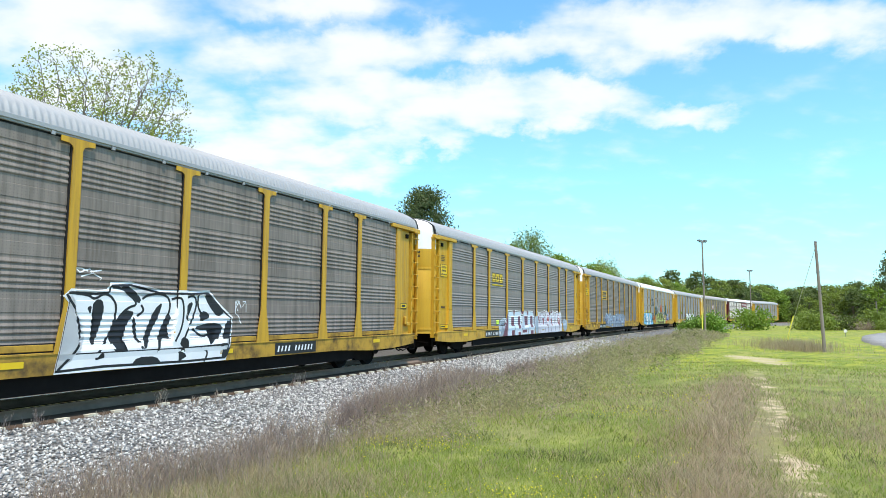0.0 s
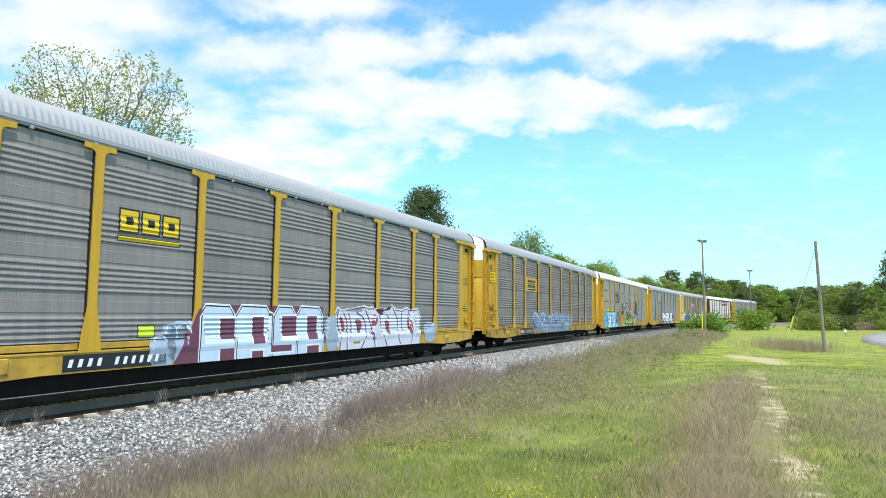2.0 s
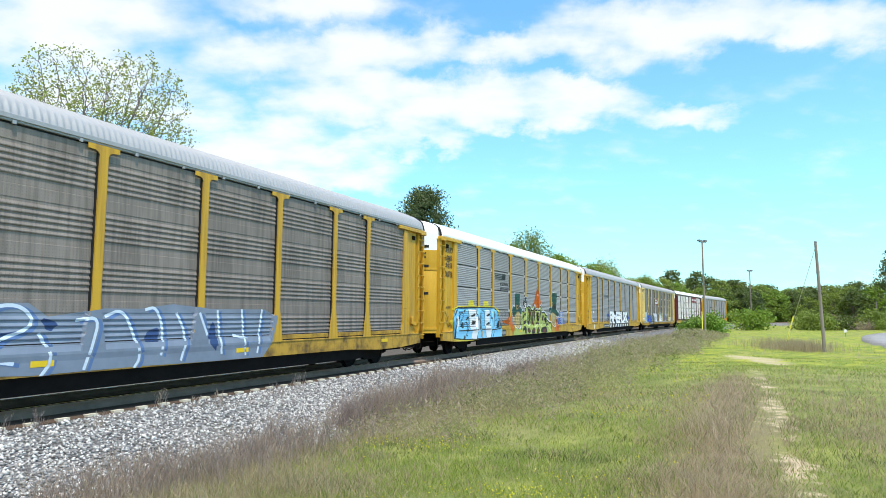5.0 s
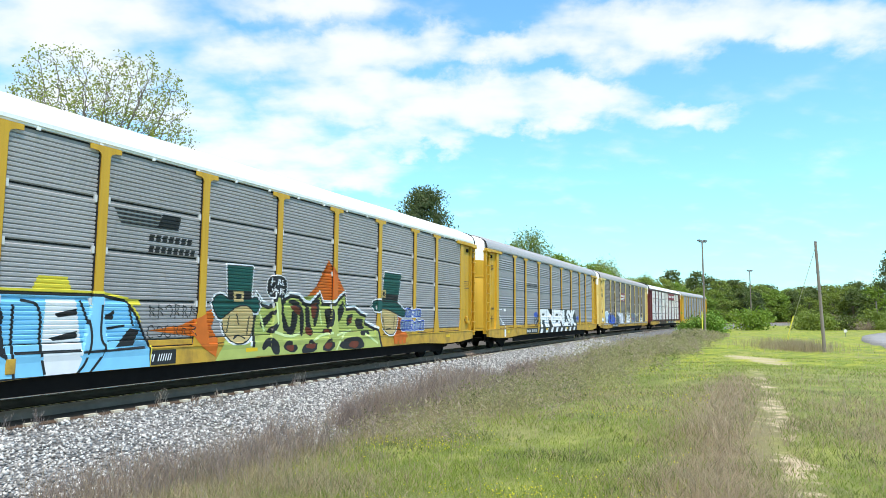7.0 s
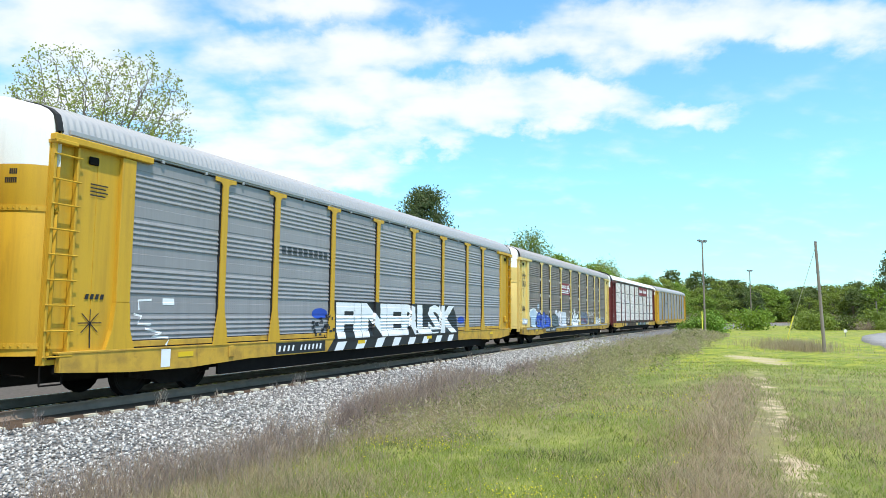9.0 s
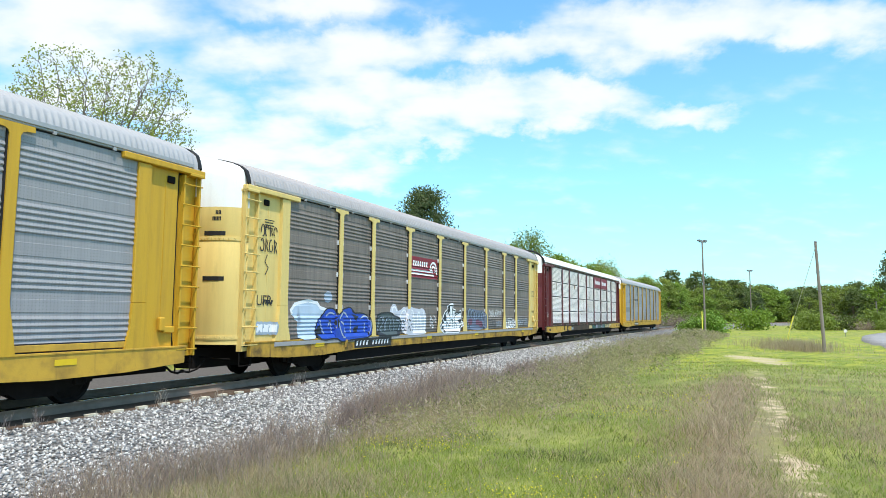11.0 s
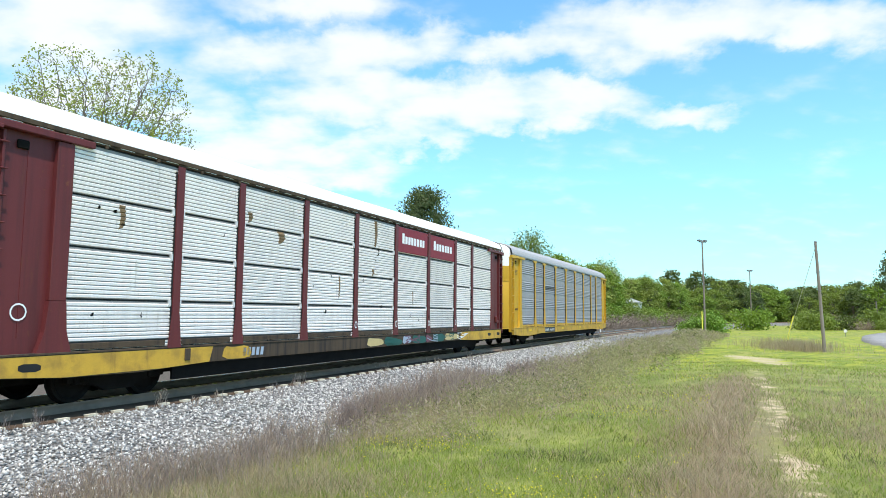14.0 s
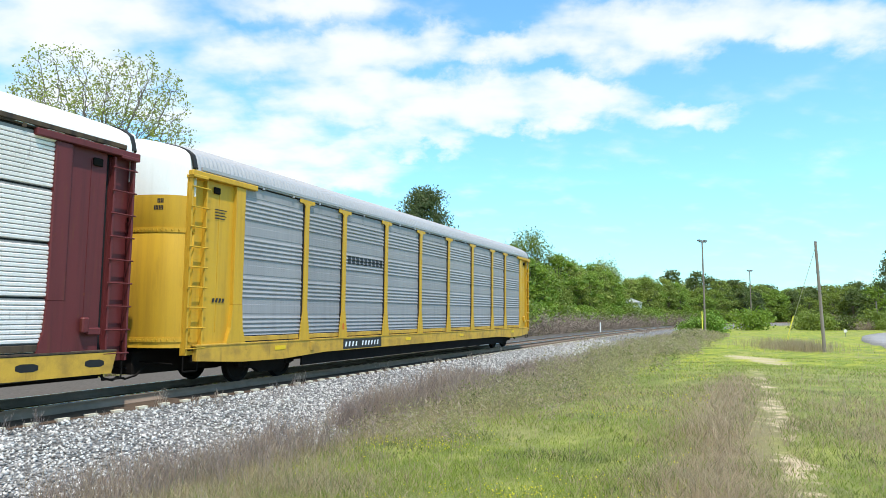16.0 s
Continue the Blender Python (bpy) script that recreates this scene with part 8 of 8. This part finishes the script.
def field():
    rng = np.random.default_rng(21)
    x, y = scatter(rng, 260000, 5.2, 60, -24, 38)
    s, d = beside(x, y)
    keep = (d > 4.95) & (d < 21.5)
    sand = (np.abs(d - 13.32 - 0.25 * swell(x, y, 3.0)) < 0.24) & (patches(x, y, 2.2, 0.4) > -0.15) & (y < 24)
    keep &= ~(sand & (rng.random(len(x)) < 0.86))
    keep &= ~((np.hypot((x - 0.21 * y - 8.3) / 1.15, (y - 34.5) / 7.0) < 1 + 0.4 * swell(x, y, 0.8)) & (rng.random(len(x)) < 0.9))
    strip = np.exp(-((d - 12.48) / 0.70) ** 2) * np.clip((24 - y) / 6, 0, 1)
    keep &= rng.random(len(x)) > 0.25 * strip
    x, y, s, d, strip = x[keep], y[keep], s[keep], d[keep], strip[keep]
    r = np.hypot(x, y)
    p1, p2 = patches(x, y, 2.6, 1.0), patches(x, y, 1.1, 2.2)
    p3 = patches(x, y, 0.55, 5.0)
    u = rng.random(len(x))
    weedy = np.clip((9.3 - d + 1.2 * p1) / 4.5, 0, 1)
    right = np.clip((d - 13.9) / 0.6, 0, 1) * np.clip((24 - r) / 6, 0, 1)
    dry = np.clip(0.20 + 0.35 * p1 + 0.25 * p3 + 0.55 * weedy + 0.42 * right + 0.38 * np.exp(-((r - 15.5) / 2.8) ** 2) * (d < 11.8) - 0.22 * np.exp(-((d - 9.6) / 1.7) ** 2) * (r < 14) - 0.25 * np.clip((r - 20) / 8, 0, 1) * (d > 9), 0.03, 0.92)
    lush = p2 + 0.75 * np.exp(-((d - 9.6) / 1.9) ** 2) * (r < 16) + 0.9 * np.clip((r - 20) / 8, 0, 1)
    index = np.where(u < dry, 2, np.where(lush + rng.normal(0, 0.22, len(x)) > 0.22, 1, 0))
    index = np.where((index == 2) & (rng.random(len(x)) < 0.45), 3, index)
    clump = patches(x, y, 0.8, 9.0) + 0.5 * patches(x, y, 0.3, 3.0) + 0.25 * right
    index = np.where((index < 2) & (clump + rng.normal(0, 0.2, len(x)) > 0.52 + 2 * (r > 21)), 4, index)
    index = np.where(rng.random(len(x)) < strip * 0.85, 3, index)
    h = rng.uniform(0.03, 0.12, len(x)) * (1 + 0.5 * p1 + 0.5 * p3 + 1.1 * weedy) * (1.0 + strip * 0.8)
    h = np.where(index >= 2, h * 1.3, h) * np.clip(1.25 - r / 60, 0.3, 1)
    w = 0.0033 + 0.00046 * r
    blades("grass", "mixed green and straw-coloured meadow grass", x, y, h, w, rng.uniform(0.3, 1.4, len(x)), [BLADE_GREEN, BLADE_LIME, BLADE_STRAW, BLADE_BROWN, BLADE_DARK], index, rng)
    # tall thin dry stalks over the grass
    x, y = scatter(rng, 60000, 5.2, 75, -24, 38)
    s, d = beside(x, y)
    weed = np.exp(-((d - 5.2) / 1.2) ** 2)
    left = np.clip((8.8 - d) / 4, 0, 1)
    pole = np.exp(-(np.hypot((x - 25.3) / 3.4, (y - 47.5) / 4.5)) ** 2)
    near = np.clip((16 - np.hypot(x, y)) / 6, 0, 1)
    keep = (d > 4.8) & (d < 22) & (rng.random(len(x)) < 0.012 * (y < 26) + weed * 0.34 + (0.20 + 0.12 * near) * left + 0.05 * (d > 14.2) * (y < 22) + pole) & (np.abs(d - 13.4) > 0.5)
    keep &= patches(x, y, 1.6, 7.0) + rng.normal(0, 0.25, len(x)) > -0.25
    x, y, d = x[keep], y[keep], d[keep]
    r = np.hypot(x, y)
    green = (rng.random(len(x)) < 0.30) & (d < 10)
    blades("dry_stalks", "thin dry grey-brown weed stalks above the grass", x, y, rng.uniform(0.18, 0.60, len(x)) * (1 + 0.7 * np.clip((r - 18) / 8, 0, 1) * (d < 9)), 0.0028 + 0.00030 * r, rng.uniform(0.05, 0.5, len(x)), [STEM_DRY, STEM_GREEN], green.astype(int), rng, "weeds")
    # brown dead grass round the leaning pole
    x, y = [np.concatenate(q) for q in zip(*[(rng.normal(a, c, n), rng.normal(b, e, n)) for a, b, c, e, n in ((23.9, 46.2, 1.0, 1.0, 1700), (25.0, 48.5, 1.0, 1.0, 900), (24.6, 50.5, 1.1, 1.4, 500), (26.5, 55.0, 1.2, 1.8, 500))])]
    blades("dead_grass", "tall brown dead grass round the leaning pole", x, y, rng.uniform(0.2, 0.62, len(x)) * (1.2 + 0.7 * patches(x, y, 0.9, 1.0)), rng.uniform(0.012, 0.028, len(x)), rng.uniform(0.1, 0.6, len(x)), [BLADE_BROWN, BLADE_STRAW], (rng.random(len(x)) < 0.6).astype(int), rng)
    # small yellow flowers in drifts
    x, y = scatter(rng, 30000, 6.0, 42, -14, 36)
    s, d = beside(x, y)
    drift = patches(x, y, 1.5, 3.3)
    keep = (d > 6.5) & (d < 12.2) & (drift + rng.normal(0, 0.12, len(x)) > 0.33)
    x, y = x[keep], y[keep]
    P = np.stack([x, y, ground_z(x, y) + rng.uniform(0.05, 0.16, len(x))], 1)
    V, F = quads_at(P, 0.010 + 0.0008 * np.hypot(x, y), rng, 2.0, 1.0)
    tagged(new("flowers", raw_mesh("flowers", V, F, PETAL)), "small yellow wildflowers scattered in the grass", "flowers", kind="stuff")


field()


def leafy_weeds():
    """Knee-high grey-green weed clumps between the ballast and the mown grass."""
    rng = np.random.default_rng(61)
    s = 15 + 75 * rng.random(3400) ** 1.2
    d = rng.normal(7.1, 1.3, 3400) + 0.02 * (s - 20)
    keep = (d > 5.3) & (d < 10.8) & (patches(s, d, 2.4, 0.7) + rng.normal(0, 0.2, 3400) > -0.12)
    x, y = on_line(s[keep], d[keep])
    z = ground_z(x, y)
    n = 34
    tall = rng.uniform(0.18, 0.60, len(x)) * (1 + (1.7 - 0.9 * np.clip((s[keep] - 30) / 25, 0, 1)) * np.clip((s[keep] - 20) / 8, 0, 1) * np.clip(1.1 - np.abs(d[keep] - 7.2) / 2.6, 0, 1))
    kind = np.where(rng.random(len(x)) < 0.25 + 0.5 * patches(x, y, 1.4, 2.0), 1, 0)
    kind = np.where(rng.random(len(x)) < 0.05 + 0.55 * patches(x, y, 2.0, 6.0), np.where(rng.random(len(x)) < 0.5, 2, 3), kind)
    P = np.stack([x, y, z], 1)[:, None] + np.stack([rng.normal(0, 0.12, (len(x), n)), rng.normal(0, 0.12, (len(x), n)), rng.random((len(x), n)) * tall[:, None]], -1)
    V, F = quads_at(P.reshape(-1, 3), 0.013 + 0.00042 * np.hypot(x, y).repeat(n), rng, 1.0, 4.5)
    tagged(new("weeds", raw_mesh("weeds", V, F, [WEED_LEAF, STEM_DRY, BLADE_DARK, BLADE_GREEN], False, kind.repeat(n))), "knee-high grey-green weeds beside the ballast", "weeds", kind="stuff")

    # long arching stems, fallen over one another
    m = 5200
    s = 17 + 42 * rng.random(m) ** 1.2
    d = rng.normal(6.9, 1.2, m) + 0.02 * (s - 20)
    keep = (d > 5.2) & (patches(s, d, 2.0, 4.4) + rng.normal(0, 0.25, m) > -0.1)
    x, y = on_line(s[keep], d[keep])
    blades("fallen_stems", "long pale arching weed stems over the bank", x, y, rng.uniform(0.2, 0.75, len(x)), 0.005 + 0.0003 * np.hypot(x, y), rng.uniform(0.5, 2.0, len(x)), [STEM_DRY, WEED_LEAF, BLADE_DARK], rng.choice([0, 0, 1, 2], len(x)), rng, "weeds")


leafy_weeds()


def dry_weeds():
    """Twiggy dead weeds along the foot of the ballast."""
    rng = np.random.default_rng(31)
    V, F, kinds = [], [], []
    n = 3300
    s = 6.5 + 105 * rng.random(n) ** 1.75
    d = 4.3 + np.abs(rng.normal(0, 0.75, n)) - 0.25 * np.clip((s - 14) / 8, 0, 1) * rng.random(n)
    d = d + 0.45 * np.clip((17 - s) / 4, 0, 1) + 0.6 * np.clip((s - 24) / 10, 0, 1)
    gap = patches(s, d * 0, 2.2, 0.9) > -0.28
    gap &= rng.random(n) < 0.62 + 0.38 * np.clip((s - 12) / 6, 0, 1)
    few = rng.random(n) < 0.02
    d = np.where(few, rng.uniform(1.5, 2.0, n), d)
    tall = (0.32 + 0.24 * np.clip((s - 14) / 8, 0, 1) - 0.18 * np.clip((s - 30) / 20, 0, 1)) + 0.42 * np.clip(patches(s, s * 0, 4.0, 2.0) + 0.4, 0, 1.2)
    for k in range(n):
        if not gap[k] and not few[k]:
            continue
        x, y = on_line(s[k], d[k])
        z0 = float(bed_z(d[k])) if d[k] < 4.9 else float(ground_z(np.array([x]), np.array([y]))[0])
        z0 = max(z0, -0.88)
        r = math.hypot(x, y)
        w = 0.0028 + 0.00033 * r
        kind = int(rng.random() < 0.55)
        for _ in range(9 if r < 35 else 6):
            a, lean = rng.uniform(0, 6.28), rng.uniform(0.05, 0.55)
            h = float(tall[k]) * rng.uniform(0.5, 1.25) * (0.6 if few[k] else 1)
            p0 = np.array([x + rng.normal(0, 0.09), y + rng.normal(0, 0.09), z0 - 0.03])
            tip = p0 + np.array([math.cos(a) * lean * h, math.sin(a) * lean * h, h])
            segs = [(p0, tip)]
            for _ in range(3):
                q = rng.uniform(0.35, 0.9)
                b0 = p0 * (1 - q) + tip * q
                b = rng.uniform(0, 6.28)
                segs.append((b0, b0 + np.array([math.cos(b) * 0.35, math.sin(b) * 0.35, 0.6]) * h * rng.uniform(0.2, 0.45)))
            for p, q in segs:
                side = np.array([0.9, -0.35, 0]) if rng.random() < 0.5 else np.array([0.35, 0.9, 0])
                i = len(V)
                V += [p - side * w, p + side * w, q]
                F.append((i, i + 1, i + 2))
                kinds.append(kind)
    tagged(new("dry_weeds", raw_mesh("dry_weeds", np.array(V), np.array(F), [STEM_DRY, STEM_PLUM], False, kinds)), "dead grey-purple twiggy weeds along the ballast edge", "weeds", kind="stuff")


dry_weeds()

# ---- road, poles and small things of the field ----


def asphalt_paint(n, b):
    p = place(n)
    f, g = n.noise(p, 40.0, 4.0), n.noise(p, 0.5, 4.0)
    c = n.mix(n.ramp(g, 0.3, 0.7), rgb(0.21, 0.21, 0.215), rgb(0.29, 0.285, 0.285))
    t = n.add("ShaderNodeVectorMath", op="SCALE")
    n.link(c, t.inputs[0])
    n.link(n.math("ADD", n.math("MULTIPLY", f, 0.6), 0.7), t.inputs["Scale"])
    n.link(t.outputs[0], b.inputs["Base Color"])
    b.inputs["Roughness"].default_value = 0.8
    bump(n, b, f, 0.4, 0.01)


ASPHALT = material("worn_asphalt", asphalt_paint)
WOOD_GREY = worn("weathered_pole_wood", (0.25, 0.22, 0.195), (0.15, 0.13, 0.115), rough=0.9, amount=0.7, rust_amount=0.0)
STEEL_POLE = plain("galvanised_pole", (0.22, 0.22, 0.225), 0.5, 0.5)
GUARD = plain("yellow_plastic", (0.80, 0.72, 0.10), 0.5, var=0.1)
SIGN_WHITE = plain("white_sign_sheet", (0.80, 0.80, 0.80), 0.4, var=0.05)
SIDING = plain("white_house_siding", (0.80, 0.80, 0.78), 0.6, var=0.06)
SHINGLE = plain("white_metal_roof", (0.72, 0.73, 0.74), 0.5, var=0.1)
WINDOW_DARK = plain("dark_window_glass", (0.03, 0.035, 0.04), 0.1)
LAMP_GLASS = plain("lamp_glass", (0.5, 0.5, 0.48), 0.2)

edge = [(10, 8), (18, 24), (24.3, 35.5), (29.7, 45.7), (36, 58), (41.3, 68.3), (47, 76.6), (54.6, 84.5), (66, 93.5), (82, 103), (110, 116), (160, 132)]
ex, ey = np.array([q[0] for q in edge], float), np.array([q[1] for q in edge], float)
run = np.concatenate([[0], np.cumsum(np.hypot(np.diff(ex), np.diff(ey)))])
u = np.linspace(0, run[-1], 110)
for _ in range(1):
    cx, cy = np.interp(u, run, ex), np.interp(u, run, ey)
kern = np.ones(9) / 9
cx = np.convolve(np.pad(cx, 4, mode="edge"), kern, "valid")
cy = np.convolve(np.pad(cy, 4, mode="edge"), kern, "valid")
tx, ty = np.gradient(cx), np.gradient(cy)
tl = np.hypot(tx, ty)
nx, ny = ty / tl, -tx / tl
V = []
for w in (0, 0.12, 1.2, 2.4, 3.3, 4.2, 5.4, 6.48, 6.6):
    X, Y = cx + nx * w, cy + ny * w
    Z = np.convolve(np.pad(ground_z(X, Y), 6, mode="edge"), np.ones(13) / 13, "valid")
    V.append(np.stack([X, Y, Z + (0.20 if 0 < w < 6.6 else -0.3) + 0.05 * math.sin(math.pi * w / 6.6)], 1))
V = np.stack(V, 1)
i, j = np.meshgrid(np.arange(len(u) - 1), np.arange(8), indexing="ij")
F = np.stack([i * 9 + j, i * 9 + j + 1, (i + 1) * 9 + j + 1, (i + 1) * 9 + j], -1).reshape(-1, 4)
tagged(new("road", raw_mesh("road", V.reshape(-1, 3), F, ASPHALT, True)), "narrow grey asphalt road bending past the field", "road", kind="structure")


def gz(x, y):
    return float(ground_z(np.array([x]), np.array([y]))[0])


def lamp_post(label, x, y, top):
    ob = tagged(new("lamp_post"), label, "lamp post", group="lamp posts")
    ob.matrix_basis = pose(x, y, gz(x, y), 0, 0, 25)
    h = top - gz(x, y)
    part("pole", Shape().rod((0, 0, -0.3), (-0.12, 0, h), 0.125, 10, 0.085), WOOD_GREY, ob)
    part("crossarm", Shape().box(-0.66, 0.46, -0.05, 0.05, h - 0.25, h - 0.13, 0.01), STEEL_POLE, ob)
    for q, tilt in ((-0.58, 1), (0.38, -1)):
        head = Shape()
        head.prism([(q - 0.18, h - 0.10), (q + 0.15, h - 0.12 + 0.03 * tilt), (q + 0.18, h + 0.02), (q - 0.10, h + 0.09), (q - 0.19, h + 0.04)], -0.17, 0.17)
        lamp = part("floodlight", head, STEEL_POLE, ob)
        part("lens", Shape().box(q - 0.15, q + 0.13, -0.13, 0.13, h - 0.14, h - 0.105), LAMP_GLASS, lamp)
    return ob


lamp_post("tall weathered wooden lamp post with two floodlights", 31.5, 82.2, 10.85)
lamp_post("tall weathered wooden lamp post with two floodlights", 61.7, 136.7, 10.9)


def wooden_pole(label, x, y, tx, ty, top, r=0.17):
    ob = tagged(new("utility_pole"), label, "utility pole")
    z = gz(x, y)
    ob.matrix_basis = pose(x, y, z)
    sh = Shape().rod((0, 0, -0.3), (tx - x, ty - y, top - z), r, 12, r * 0.72)
    part("pole", sh, WOOD_GREY, ob)
    band = Shape()
    for f in (0.55, 0.72):
        c = Vector((tx - x, ty - y, top - z)) * f
        band.rod(c - Vector((0, 0, 0.04)), c + Vector((0, 0, 0.04)), r * 0.95, 12)
    part("pole_band", band, STEEL_POLE, ob)
    cap = Vector((tx - x, ty - y, top - z))
    part("pole_cap", Shape().rod(cap - Vector((0, 0, 0.05)), cap + Vector((0, 0, 0.03)), r * 0.8, 12, r * 0.6), STEEL_POLE, ob)
    return ob


wooden_pole("bare weathered wooden utility pole leaning slightly", 24.79, 44.57, 24.55, 44.70, 6.7, 0.115)
wooden_pole("distant weathered wooden pole by the road", 80.4, 126.6, 80.3, 126.6, 4.6, 0.16)
guy = tagged(new("guy_wire"), "steel guy wire with a yellow plastic guard", "guy wire")
guy.matrix_basis = pose(30.0, 59.9, gz(30.0, 59.9))
zg = gz(30.0, 59.9)
part("wire", Shape().rod((0, 0, 0), (24.56 - 30.0, 44.72 - 59.9, 6.35 - zg), 0.018, 5), CLIP, guy)
part("guard", Shape().rod((0, 0, -0.1), (0.55, -0.27, 1.79 - zg), 0.055, 8), GUARD, guy, "yellow plastic tube")
post = tagged(new("marker_post"), "slim yellow marker post beside a bush", "marker post")
post.matrix_basis = pose(32.6, 86.0, gz(32.6, 86.0))
part("shaft", Shape().box(-0.06, 0.06, -0.02, 0.02, -0.2, 2.95, 0.01), GUARD, post)
post = tagged(new("track_marker"), "short white marker post beside the track", "marker post")
post.matrix_basis = pose(20.2, 87.7, -0.55)
part("shaft", Shape().box(-0.08, 0.08, -0.06, 0.06, -0.3, 1.35, 0.02), SIGN_WHITE, post)
sg = tagged(new("road_sign"), "small white road sign on a short post", "road sign")
sg.matrix_basis = pose(44.6, 75.9, gz(44.6, 75.9), 0, 0, -30)
part("post", Shape().box(-0.03, 0.03, 0.0, 0.04, -0.2, 0.55), STEEL_POLE, sg)
part("plate", Shape().rod((0, -0.03, 0.62), (0, 0.0, 0.62), 0.19, 8), SIGN_WHITE, sg)

house = tagged(new("house"), "small white house half hidden by trees", "house")
house.matrix_basis = pose(40.6, 147.2, gz(40.6, 147.2) - 0.3, 0, 0, -18)
part("wall", Shape().box(-2.1, 2.1, -2.5, 2.5, -0.4, 3.3, 0.02), SIDING, house)
part("roof", Shape().prism([(-2.5, 3.25), (2.5, 3.25), (0, 4.2)], -2.9, 2.9), SHINGLE, house)
part("gable", Shape().prism([(-2.1, 3.3), (2.1, 3.3), (0, 4.05)], -2.92, -2.905), SIDING, house)
win = part("window", Shape().box(-0.5, 0.5, -2.54, -2.5, 1.0, 2.1, 0.01), SIGN_WHITE, house)
part("pane", Shape().box(-0.42, 0.42, -2.555, -2.54, 1.08, 2.02), WINDOW_DARK, win)
for dx, dy, sc in ((-2.6, -4.5, 0.85), (2.4, -4.8, 0.8), (3.8, -3.0, 1.0), (-4.2, -2.0, 1.0)):
    shrub("green leafy bush before the white house", BUSH[0], 40.6 + dx, 147.2 + dy, 40 * dx, sc)


# ---- what moves: the train rolls towards the camera's side and past it ----
def train_s(t):
    return 29.054 - 11.2343 * t - 0.022244 * t * t


def car_pose(k, t):
    c = train_s(t) + (k - 1) * CAR_PITCH + MID
    (ax, ay), (bx, by) = on_line(c - 10.06), on_line(c + 10.06)
    return pose(float(ax + bx) / 2, float(ay + by) / 2, 0, 0, 0, math.degrees(math.atan2(float(by - ay), float(bx - ax))))


def motions():
    times = [0.5 * k for k in range(33)]
    for k, car in enumerate(TRAIN):
        walk(car, [(t, car_pose(k, t)) for t in times])
    turn = [(q / 20, math.degrees((train_s(0) - train_s(q / 20)) / 0.457)) for q in range(321)]
    for w, x in WHEELS:
        walk(w, [(t, pose(x, 0, 0.457, 0, -a, 0)) for t, a in turn])


motions()
